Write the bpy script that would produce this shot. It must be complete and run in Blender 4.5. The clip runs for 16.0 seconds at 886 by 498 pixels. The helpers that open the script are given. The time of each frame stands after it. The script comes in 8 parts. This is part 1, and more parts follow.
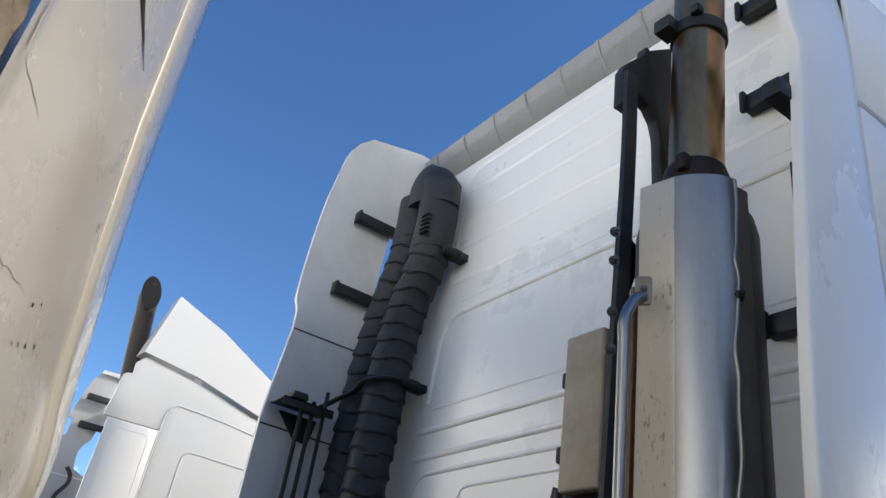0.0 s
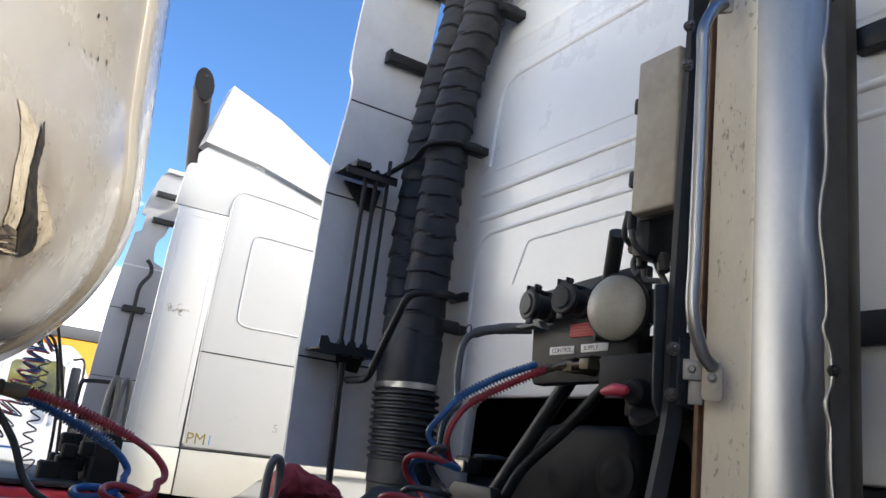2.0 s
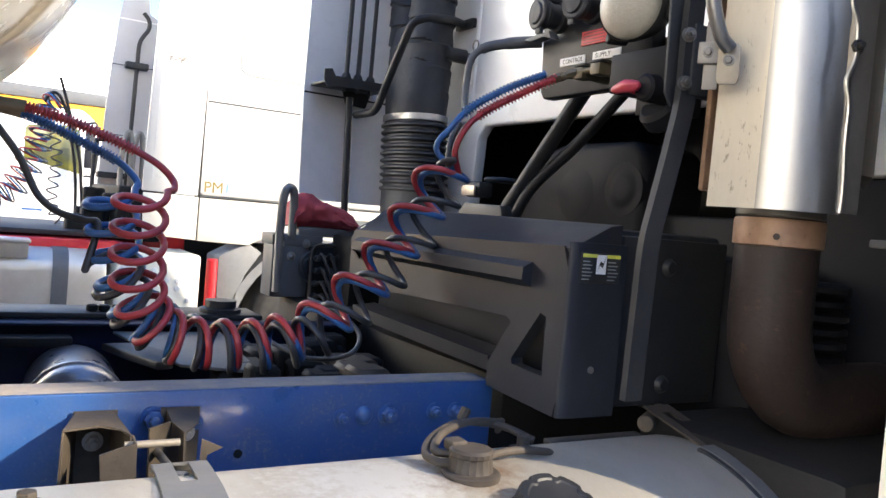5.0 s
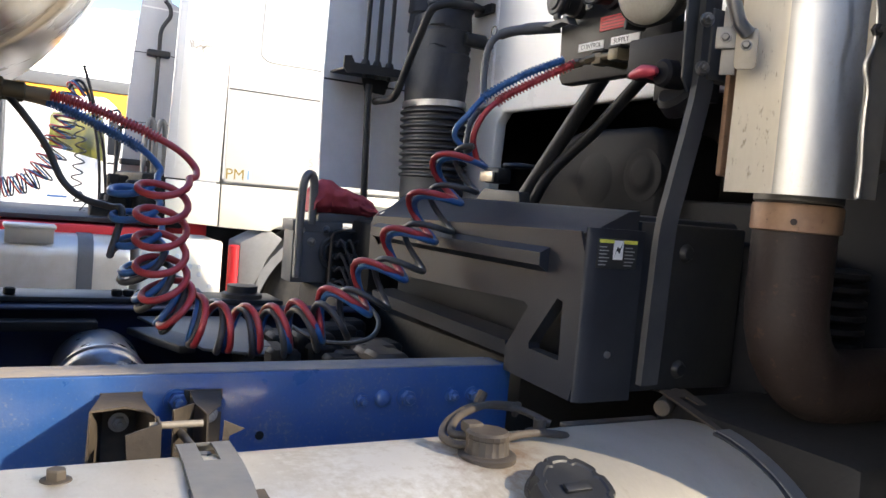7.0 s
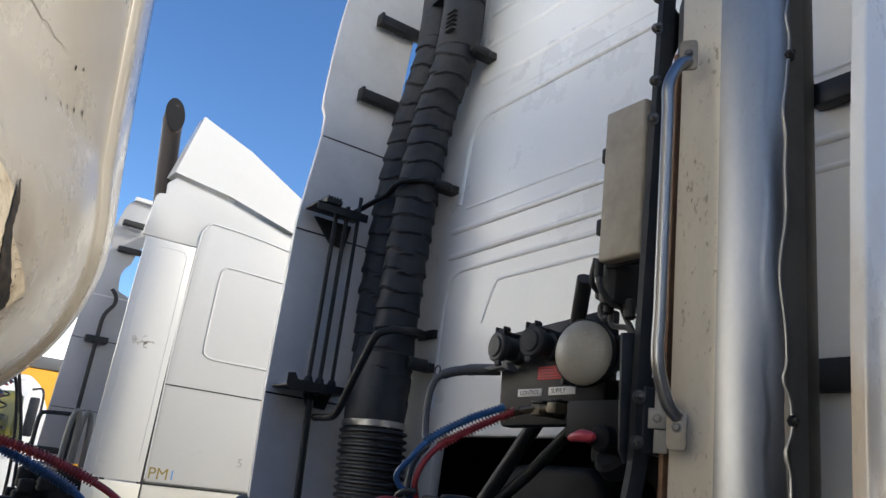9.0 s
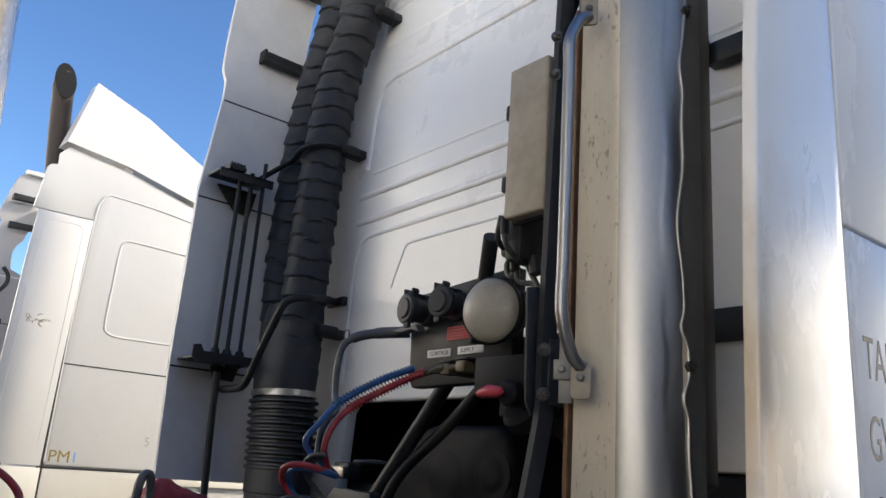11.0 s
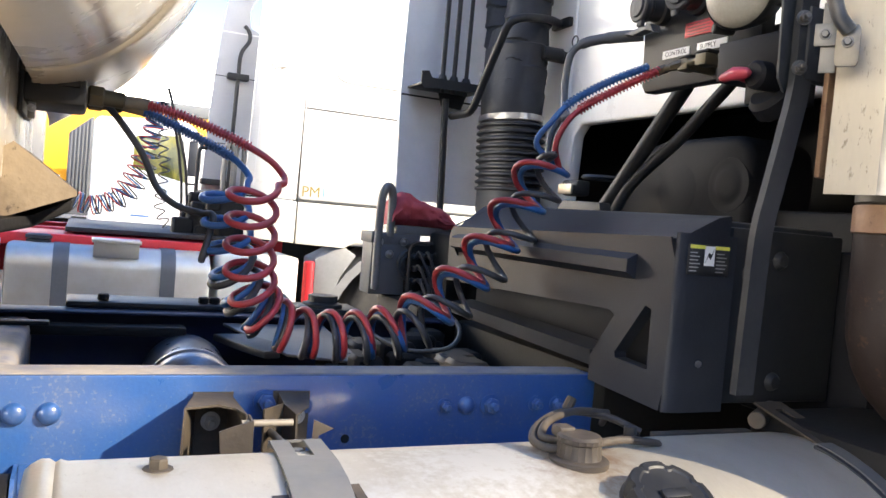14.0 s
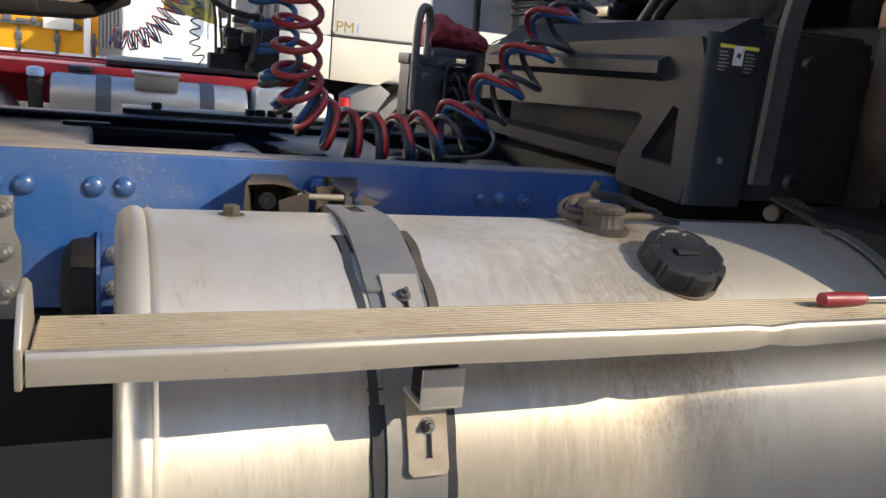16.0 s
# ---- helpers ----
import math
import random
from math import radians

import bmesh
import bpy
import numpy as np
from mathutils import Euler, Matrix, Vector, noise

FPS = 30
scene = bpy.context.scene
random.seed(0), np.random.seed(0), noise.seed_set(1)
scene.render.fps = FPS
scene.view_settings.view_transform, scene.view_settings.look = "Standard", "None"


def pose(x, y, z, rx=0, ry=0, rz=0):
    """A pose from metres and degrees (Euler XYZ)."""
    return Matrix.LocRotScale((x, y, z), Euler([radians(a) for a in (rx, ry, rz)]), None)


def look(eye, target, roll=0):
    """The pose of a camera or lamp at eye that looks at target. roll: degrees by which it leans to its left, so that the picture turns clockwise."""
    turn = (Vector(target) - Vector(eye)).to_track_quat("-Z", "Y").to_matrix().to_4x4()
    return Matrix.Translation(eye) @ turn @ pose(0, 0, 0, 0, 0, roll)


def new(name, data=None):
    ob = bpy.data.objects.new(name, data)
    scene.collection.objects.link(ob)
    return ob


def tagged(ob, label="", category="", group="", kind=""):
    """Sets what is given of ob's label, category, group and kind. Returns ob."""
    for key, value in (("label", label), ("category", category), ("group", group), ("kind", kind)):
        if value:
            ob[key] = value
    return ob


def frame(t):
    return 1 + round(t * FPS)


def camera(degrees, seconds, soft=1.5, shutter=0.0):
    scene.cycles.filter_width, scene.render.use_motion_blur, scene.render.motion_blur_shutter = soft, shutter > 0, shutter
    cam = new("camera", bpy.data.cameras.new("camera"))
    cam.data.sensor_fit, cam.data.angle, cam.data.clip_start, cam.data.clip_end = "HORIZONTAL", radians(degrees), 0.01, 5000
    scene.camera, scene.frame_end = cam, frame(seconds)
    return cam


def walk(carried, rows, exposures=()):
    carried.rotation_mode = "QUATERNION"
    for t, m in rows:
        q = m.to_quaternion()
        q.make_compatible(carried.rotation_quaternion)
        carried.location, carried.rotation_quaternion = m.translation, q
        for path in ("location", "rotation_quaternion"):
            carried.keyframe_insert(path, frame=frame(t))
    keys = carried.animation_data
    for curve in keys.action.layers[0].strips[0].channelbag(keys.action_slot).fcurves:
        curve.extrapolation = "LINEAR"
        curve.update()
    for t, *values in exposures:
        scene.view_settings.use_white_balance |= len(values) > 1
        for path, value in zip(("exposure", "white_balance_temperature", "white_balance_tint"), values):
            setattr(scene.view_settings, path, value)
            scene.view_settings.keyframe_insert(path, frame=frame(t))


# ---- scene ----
cam = camera(57.9, 16.0)
PATH = [
    (0, (-0.226, -1.994, 1.585), (0.691, -0.509, 2.561), 9.2),
    (0.5, (-0.218, -1.986, 1.57), (0.744, -0.47, 2.452), 8.0),
    (1, (-0.229, -1.967, 1.531), (0.736, -0.392, 2.298), 7.9),
    (1.5, (-0.222, -1.938, 1.475), (0.742, -0.3, 2.098), 7.9),
    (2, (-0.196, -1.911, 1.446), (0.77, -0.235, 1.953), 7.0),
    (2.5, (-0.199, -1.895, 1.42), (0.756, -0.179, 1.801), 6.4),
    (3, (-0.196, -1.889, 1.38), (0.753, -0.143, 1.607), 5.6),
    (3.5, (-0.175, -1.885, 1.36), (0.783, -0.132, 1.473), 4.5),
    (4, (-0.151, -1.879, 1.343), (0.835, -0.139, 1.37), 4.4),
    (4.5, (-0.141, -1.877, 1.335), (0.874, -0.154, 1.294), 4.8),
    (4.7, (-0.139, -1.876, 1.333), (0.884, -0.158, 1.273), 5.0),
    (7, (-0.142, -1.892, 1.333), (0.837, -0.152, 1.217), 5.0),
    (7.5, (-0.155, -1.902, 1.355), (0.843, -0.171, 1.42), 5.5),
    (8, (-0.173, -1.898, 1.403), (0.838, -0.197, 1.693), 6.2),
    (8.5, (-0.193, -1.901, 1.456), (0.815, -0.241, 1.935), 6.5),
    (9, (-0.219, -1.932, 1.477), (0.795, -0.31, 2.06), 7.1),
    (9.2, (-0.215, -1.934, 1.480), (0.820, -0.338, 2.097), 7.3),
    (11.3, (-0.170, -1.911, 1.440), (1.046, -0.407, 1.947), 4.3),
    (11.5, (-0.155, -1.901, 1.425), (1.04, -0.359, 1.866), 4.3),
    (12, (-0.166, -1.887, 1.398), (0.929, -0.246, 1.726), 4.4),
    (12.5, (-0.166, -1.871, 1.366), (0.79, -0.125, 1.561), 5.5),
    (13, (-0.165, -1.869, 1.336), (0.724, -0.079, 1.421), 5.8),
    (13.5, (-0.158, -1.867, 1.315), (0.709, -0.065, 1.31), 5.7),
    (14, (-0.169, -1.873, 1.296), (0.658, -0.054, 1.221), 5.0),
    (14.5, (-0.163, -1.872, 1.293), (0.632, -0.042, 1.153), 4.1),
    (15, (-0.185, -1.893, 1.239), (0.575, -0.062, 0.971), 3.8),
    (15.5, (-0.2, -1.946, 1.211), (0.549, -0.128, 0.849), 4.8),
    (16, (-0.222, -1.987, 1.184), (0.548, -0.193, 0.751), 5.7),
]
walk(cam, [(t, look(eye, target, roll)) for t, eye, target, roll in PATH],
     [(0.0, 0.96, 7100, 8), (1.5, 1.36, 7100, 8), (3.5, 2.16, 7300, 10), (4.5, 2.66, 7700, 10), (7.0, 2.42, 7800, 10), (8.0, 1.84, 7400, 10), (9.0, 1.12, 7200, 8),
      (11.5, 1.46, 7700, 10), (13.0, 2.28, 7500, 10), (14.5, 2.88, 8000, 10), (15.5, 2.04, 7900, 10), (16.0, 1.88, 7950, 10)])

# ---- light ----
SUN_TO = Vector((1.0, -1.0, 0.90)).normalized()      # towards the sun
EL = math.asin(SUN_TO.z)
AZ = math.atan2(SUN_TO.x, SUN_TO.y)                  # clockwise from +y

world = bpy.data.worlds.new("sky")
scene.world = world
world.use_nodes = True
wn, wl = world.node_tree.nodes, world.node_tree.links
wn.clear()
w_out = wn.new("ShaderNodeOutputWorld")
w_bg = wn.new("ShaderNodeBackground")
w_sky = wn.new("ShaderNodeTexSky")
w_sky.sky_type = "NISHITA"
w_sky.sun_disc = False
w_sky.sun_elevation = EL
w_sky.sun_rotation = AZ
w_sky.air_density = 1.0
w_sky.dust_density = 0.0
w_sky.ozone_density = 6.0
w_bg.inputs["Strength"].default_value = 0.12
# cumulus near the horizon
w_co = wn.new("ShaderNodeTexCoord")
w_map = wn.new("ShaderNodeMapping")
w_map.inputs["Location"].default_value = (3.1, 1.2, 0.4)
w_map.inputs["Scale"].default_value = (1.0, 1.0, 2.4)
w_no = wn.new("ShaderNodeTexNoise")
w_no.inputs["Scale"].default_value = 2.6
w_no.inputs["Detail"].default_value = 8.0
w_no.inputs["Roughness"].default_value = 0.52
w_sep = wn.new("ShaderNodeSeparateXYZ")
w_low = wn.new("ShaderNodeMapRange")
w_low.inputs["From Min"].default_value = 0.05
w_low.inputs["From Max"].default_value = 0.52
w_low.inputs["To Min"].default_value = 0.235
w_low.inputs["To Max"].default_value = -0.23
w_add = wn.new("ShaderNodeMath")
w_add.operation = "ADD"
w_cov = wn.new("ShaderNodeMapRange")
w_cov.inputs["From Min"].default_value = 0.495
w_cov.inputs["From Max"].default_value = 0.64
w_mix = wn.new("ShaderNodeMix")
w_mix.data_type = "RGBA"
w_mix.inputs["B"].default_value = (20.0, 20.0, 20.0, 1.0)
wl.new(w_co.outputs["Generated"], w_map.inputs["Vector"])
wl.new(w_map.outputs["Vector"], w_no.inputs["Vector"])
wl.new(w_co.outputs["Generated"], w_sep.inputs["Vector"])
wl.new(w_sep.outputs["Z"], w_low.inputs["Value"])
wl.new(w_no.outputs["Fac"], w_add.inputs[0])
wl.new(w_low.outputs["Result"], w_add.inputs[1])
wl.new(w_add.outputs["Value"], w_cov.inputs["Value"])
wl.new(w_cov.outputs["Result"], w_mix.inputs["Factor"])
w_sat = wn.new("ShaderNodeHueSaturation")
w_sat.inputs["Saturation"].default_value = 1.12
w_sat.inputs["Hue"].default_value = 0.506
w_sat.inputs["Value"].default_value = 0.85
wl.new(w_sky.outputs["Color"], w_sat.inputs["Color"])
wl.new(w_sat.outputs["Color"], w_mix.inputs["A"])
wl.new(w_mix.outputs["Result"], w_bg.inputs["Color"])
wl.new(w_bg.outputs["Background"], w_out.inputs["Surface"])

sun_data = bpy.data.lights.new("sun", "SUN")
sun_data.energy = 1.38
sun_data.angle = radians(0.53)
sun_data.color = (1.0, 0.95, 0.87)
sun = new("sun", sun_data)
sun.matrix_world = look((6, -6, 8), Vector((6, -6, 8)) - SUN_TO)


# ---- materials ----
def material(name, base, rough=0.5, metal=0.0, dirt=None, dirt_amount=0.35, dirt_scale=6.0, grain=60.0, bump=0.15,
             coat=0.0, vary=0.12, rough_vary=0.12, streak=(1, 1, 1), speck=None, speck_amount=0.6, speck_scale=90.0, speck_from=0.60, spec=0.5):
    """A surface with a grain, larger stains in the dirt colour, uneven gloss and fine relief."""
    m = bpy.data.materials.new(name)
    m.use_nodes = True
    n, l = m.node_tree.nodes, m.node_tree.links
    bsdf = n["Principled BSDF"]
    co = n.new("ShaderNodeTexCoord")
    mp = n.new("ShaderNodeMapping")
    mp.inputs["Scale"].default_value = streak
    l.new(co.outputs["Object"], mp.inputs["Vector"])
    fine = n.new("ShaderNodeTexNoise")
    fine.inputs["Scale"].default_value = grain
    fine.inputs["Detail"].default_value = 4.0
    big = n.new("ShaderNodeTexNoise")
    big.inputs["Scale"].default_value = dirt_scale
    big.inputs["Detail"].default_value = 7.0
    big.inputs["Roughness"].default_value = 0.62
    l.new(mp.outputs["Vector"], fine.inputs["Vector"])
    l.new(mp.outputs["Vector"], big.inputs["Vector"])
    dark = n.new("ShaderNodeMix")
    dark.data_type = "RGBA"
    lo = [c * (1.0 - vary) for c in base]
    hi = [min(1.0, c * (1.0 + vary)) for c in base]
    dark.inputs["A"].default_value = (*lo, 1)
    dark.inputs["B"].default_value = (*hi, 1)
    l.new(fine.outputs["Fac"], dark.inputs["Factor"])
    ramp = n.new("ShaderNodeMapRange")
    ramp.inputs["From Min"].default_value = 0.42
    ramp.inputs["From Max"].default_value = 0.72
    ramp.inputs["To Max"].default_value = dirt_amount
    l.new(big.outputs["Fac"], ramp.inputs["Value"])
    stain = n.new("ShaderNodeMix")
    stain.data_type = "RGBA"
    stain.inputs["B"].default_value = (*(dirt or [c * 0.6 for c in base]), 1)
    l.new(ramp.outputs["Result"], stain.inputs["Factor"])
    l.new(dark.outputs["Result"], stain.inputs["A"])
    last = stain
    if speck:
        sp = n.new("ShaderNodeTexNoise")
        sp.inputs["Scale"].default_value = speck_scale
        sp.inputs["Detail"].default_value = 5.0
        sp.inputs["Roughness"].default_value = 0.7
        l.new(mp.outputs["Vector"], sp.inputs["Vector"])
        soft = n.new("ShaderNodeMath")
        soft.operation = "MULTIPLY_ADD"
        soft.inputs[1].default_value = 0.45
        l.new(big.outputs["Fac"], soft.inputs[0])
        l.new(sp.outputs["Fac"], soft.inputs[2])
        cut = n.new("ShaderNodeMapRange")
        cut.inputs["From Min"].default_value = speck_from + 0.225
        cut.inputs["From Max"].default_value = speck_from + 0.305
        cut.inputs["To Max"].default_value = speck_amount
        l.new(soft.outputs["Value"], cut.inputs["Value"])
        dots = n.new("ShaderNodeMix")
        dots.data_type = "RGBA"
        dots.inputs["B"].default_value = (*speck, 1)
        l.new(cut.outputs["Result"], dots.inputs["Factor"])
        l.new(stain.outputs["Result"], dots.inputs["A"])
        last = dots
    l.new(last.outputs["Result"], bsdf.inputs["Base Color"])
    rr = n.new("ShaderNodeMapRange")
    rr.inputs["To Min"].default_value = max(0.02, rough - rough_vary)
    rr.inputs["To Max"].default_value = min(1.0, rough + rough_vary)
    l.new(big.outputs["Fac"], rr.inputs["Value"])
    l.new(rr.outputs["Result"], bsdf.inputs["Roughness"])
    bsdf.inputs["Metallic"].default_value = metal
    bsdf.inputs["Specular IOR Level"].default_value = spec
    bsdf.inputs["Coat Weight"].default_value = coat
    bsdf.inputs["Coat Roughness"].default_value = 0.12
    if bump:
        bp = n.new("ShaderNodeBump")
        bp.inputs["Strength"].default_value = bump
        bp.inputs["Distance"].default_value = 0.004
        l.new(fine.outputs["Fac"], bp.inputs["Height"])
        l.new(bp.outputs["Normal"], bsdf.inputs["Normal"])
    return m


M_CAB = material("white cab paint", (0.86, 0.86, 0.84), 0.30, coat=0.3, dirt=(0.72, 0.71, 0.68), dirt_amount=0.14, dirt_scale=3, grain=40, bump=0.02, vary=0.02)
# M_CAB's white with a darker base, to offset the sun on the next truck's side
M_NCAB = material("white cab paint taken down for sun", (0.66, 0.655, 0.63), 0.32, coat=0.25, dirt=(0.56, 0.55, 0.52), dirt_amount=0.2, dirt_scale=3, grain=40, bump=0.02, vary=0.02)
M_CABLOW = material("cream cab skirt", (0.76, 0.73, 0.64), 0.38, coat=0.2, dirt=(0.6, 0.55, 0.44), dirt_amount=0.25, dirt_scale=3, bump=0.02, vary=0.03)
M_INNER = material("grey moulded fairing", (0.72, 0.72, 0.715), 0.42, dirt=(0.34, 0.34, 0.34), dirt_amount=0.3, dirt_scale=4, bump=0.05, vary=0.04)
M_SEAM = material("dark joint", (0.03, 0.03, 0.03), 0.8, bump=0.0)
M_RUB = material("black rubber duct", (0.025, 0.027, 0.032), 0.55, spec=0.3, dirt=(0.055, 0.055, 0.056), dirt_amount=0.5, dirt_scale=9, grain=38, bump=0.5)
M_BLK = material("black powder-coated steel", (0.021, 0.022, 0.024), 0.48, spec=0.28, dirt=(0.045, 0.042, 0.038), dirt_amount=0.4, dirt_scale=12, bump=0.12)
M_PLA = material("dusty black plastic", (0.0155, 0.018, 0.024), 0.46, spec=0.34, dirt=(0.040, 0.044, 0.052), dirt_amount=0.5, dirt_scale=4, grain=220, bump=0.10)
M_DARK = material("oily dark metal", (0.012, 0.012, 0.013), 0.62, spec=0.18, dirt=(0.020, 0.0175, 0.015), dirt_amount=0.5, dirt_scale=8, bump=0.3)
M_BLUE = material("blue chassis paint", (0.014, 0.080, 0.255), 0.30, dirt=(0.13, 0.15, 0.19), dirt_amount=0.40, dirt_scale=6, grain=160, bump=0.10, coat=0.40, speck=(0.26, 0.24, 0.22), speck_amount=0.35, speck_scale=120, speck_from=0.59)
M_DUSTY = material("sandy dust on steel", (0.30, 0.265, 0.23), 0.8, dirt=(0.09, 0.12, 0.22), dirt_amount=0.75, dirt_scale=11, bump=0.3)
M_ALU = material("weathered aluminium", (0.58, 0.56, 0.52), 0.44, metal=0.75, dirt=(0.46, 0.41, 0.33), dirt_amount=0.5, dirt_scale=7, grain=180, bump=0.06, vary=0.06)
M_TANK = material("streaked tank aluminium", (0.585, 0.545, 0.465), 0.44, metal=0.70, dirt=(0.44, 0.385, 0.30), dirt_amount=0.5, dirt_scale=5, grain=150, bump=0.06, vary=0.06, streak=(1.6, 0.7, 0.30), speck=(0.30, 0.24, 0.17), speck_amount=0.3, speck_scale=75, speck_from=0.63)
M_ALUD = material("dull aluminium strap", (0.18, 0.18, 0.178), 0.5, metal=0.5, dirt=(0.28, 0.26, 0.22), dirt_amount=0.55, dirt_scale=10, bump=0.12)
M_STEP = material("dusty step tread", (0.46, 0.385, 0.275), 0.58, metal=0.25, dirt=(0.33, 0.25, 0.15), dirt_amount=0.75, dirt_scale=9, bump=0.2, streak=(0.5, 1, 1), speck=(0.12, 0.09, 0.06), speck_amount=0.5, speck_scale=80, speck_from=0.64)
M_LIP = material("scuffed step edge", (0.39, 0.355, 0.29), 0.40, metal=0.55, dirt=(0.36, 0.31, 0.24), dirt_amount=0.65, dirt_scale=8, bump=0.1, vary=0.08, streak=(0.6, 1, 1), speck=(0.16, 0.13, 0.10), speck_amount=0.6, speck_scale=70, speck_from=0.66)
M_CHROME = material("weathered stainless steel", (0.27, 0.27, 0.275), 0.38, metal=1.0, dirt=(0.37, 0.355, 0.32), dirt_amount=0.6, dirt_scale=5, grain=90, bump=0.025, streak=(1, 1, 0.5), rough_vary=0.1, speck=(0.26, 0.23, 0.19), speck_amount=0.4, speck_scale=190, speck_from=0.60)
# pitted, oxidised wing; its pale cream also paints in the trailer nose's reflection
M_WING = material("pitted steel with cream reflection", (0.59, 0.545, 0.455), 0.42, metal=0.45, dirt=(0.52, 0.46, 0.36), dirt_amount=0.5, dirt_scale=9, grain=120, bump=0.08, vary=0.06, streak=(1, 1, 0.4), speck=(0.20, 0.16, 0.11), speck_amount=0.75, speck_scale=85, speck_from=0.60)
M_FLANGE = material("dull grey shield flange", (0.17, 0.165, 0.155), 0.45, metal=0.5, dirt=(0.10, 0.09, 0.08), dirt_amount=0.5, dirt_scale=8, bump=0.1)
M_FAIR = material("white moulded side fairing", (0.78, 0.775, 0.755), 0.26, coat=0.4, dirt=(0.58, 0.53, 0.45), dirt_amount=0.12, dirt_scale=2.2, grain=40, bump=0.02, vary=0.02, streak=(1.2, 1.2, 0.6))
# the deflector's grey base holds the shade that its inside lies in
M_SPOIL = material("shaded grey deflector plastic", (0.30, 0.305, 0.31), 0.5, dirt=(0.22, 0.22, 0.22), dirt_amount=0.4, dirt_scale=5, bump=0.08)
M_SILENCER = material("taupe heat-dulled steel", (0.115, 0.105, 0.092), 0.5, metal=0.4, dirt=(0.07, 0.06, 0.05), dirt_amount=0.6, dirt_scale=7, bump=0.15, streak=(1, 1, 0.4))
M_ARCH = material("mid-grey moulded plastic", (0.20, 0.205, 0.21), 0.5, dirt=(0.13, 0.13, 0.13), dirt_amount=0.4, bump=0.08)
M_AIRT = material("scuffed dark steel tank", (0.20, 0.21, 0.25), 0.30, metal=0.7, dirt=(0.42, 0.40, 0.38), dirt_amount=0.7, dirt_scale=14, bump=0.12)
M_PRINT = material("grey print", (0.30, 0.30, 0.29), 0.5, bump=0)
M_NAVY = material("blue steel darkened for shade", (0.018, 0.028, 0.066), 0.5, spec=0.25, dirt=(0.05, 0.05, 0.055), dirt_amount=0.5, dirt_scale=8, bump=0.2)
M_SENDER = material("brown dusty plastic", (0.045, 0.037, 0.031), 0.55, spec=0.3, dirt=(0.13, 0.105, 0.08), dirt_amount=0.6, dirt_scale=12, bump=0.15)
M_VALVE = material("matt black plastic", (0.007, 0.0075, 0.010), 0.6, spec=0.15, dirt=(0.014, 0.014, 0.016), dirt_amount=0.4, dirt_scale=14, bump=0.08)
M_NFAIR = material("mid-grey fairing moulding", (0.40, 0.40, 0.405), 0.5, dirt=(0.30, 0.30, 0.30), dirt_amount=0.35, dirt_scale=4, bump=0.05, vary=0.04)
M_CAPB = material("blue-black plastic", (0.012, 0.0135, 0.017), 0.45, spec=0.3, dirt=(0.04, 0.04, 0.04), dirt_amount=0.5, dirt_scale=14, bump=0.12)
M_OCCLUDER = material("dark grey unseen block", (0.20, 0.20, 0.195), 0.85, dirt=(0.15, 0.145, 0.135), dirt_amount=0.5, dirt_scale=0.8, grain=30, bump=0.3)
M_STACK = material("heat-stained stainless pipe", (0.46, 0.29, 0.15), 0.30, metal=1.0, dirt=(0.10, 0.055, 0.03), dirt_amount=1.0, dirt_scale=6, bump=0.04, streak=(1, 1, 0.35))
# next truck's stack: brown stain, darkened further for the shadow it stands in
M_NSTACK = material("brown-stained pipe darkened for shade", (0.040, 0.029, 0.024), 0.55, metal=0.3, dirt=(0.030, 0.022, 0.018), dirt_amount=0.9, dirt_scale=6, bump=0.08, streak=(1, 1, 0.35))
M_RUST = material("rusted exhaust steel", (0.020, 0.0125, 0.0105), 0.6, spec=0.28, metal=0.0, dirt=(0.030, 0.022, 0.020), dirt_amount=0.8, dirt_scale=9, bump=0.4, speck=(0.10, 0.05, 0.03), speck_amount=0.6, speck_scale=40, speck_from=0.62)
M_COPPER = material("heat-browned steel", (0.25, 0.15, 0.092), 0.55, metal=0.3, dirt=(0.15, 0.08, 0.05), dirt_amount=0.8, dirt_scale=11, bump=0.3, speck=(0.07, 0.04, 0.025), speck_amount=0.7, speck_scale=50, speck_from=0.62)
M_ZINCD = material("dull zinc bolt", (0.13, 0.13, 0.13), 0.45, metal=0.7, dirt=(0.06, 0.05, 0.04), dirt_amount=0.6, dirt_scale=30, bump=0.1)
M_POST = material("slate-grey painted steel", (0.020, 0.023, 0.027), 0.5, spec=0.35, dirt=(0.07, 0.066, 0.06), dirt_amount=0.45, dirt_scale=7, bump=0.15)
M_HOSEB = material("dusty brown rubber hose", (0.052, 0.043, 0.036), 0.6, spec=0.3, dirt=(0.14, 0.11, 0.08), dirt_amount=0.5, dirt_scale=18, bump=0.15)
M_CREAM = material("cream-stained zinc plate", (0.46, 0.41, 0.33), 0.42, metal=0.5, dirt=(0.30, 0.22, 0.14), dirt_amount=0.6, dirt_scale=25, bump=0.1)
M_PLATE = material("brown-stained zinc plate", (0.27, 0.235, 0.185), 0.55, metal=0.3, dirt=(0.17, 0.135, 0.09), dirt_amount=0.6, dirt_scale=22, bump=0.12)
M_STEEL = material("zinc-plated steel", (0.50, 0.50, 0.50), 0.36, metal=0.9, dirt=(0.25, 0.22, 0.18), dirt_amount=0.5, dirt_scale=20, bump=0.1)
M_BRKT = material("brown dusty bracket steel", (0.050, 0.040, 0.031), 0.62, metal=0.2, dirt=(0.20, 0.155, 0.105), dirt_amount=0.5, dirt_scale=9, bump=0.25)
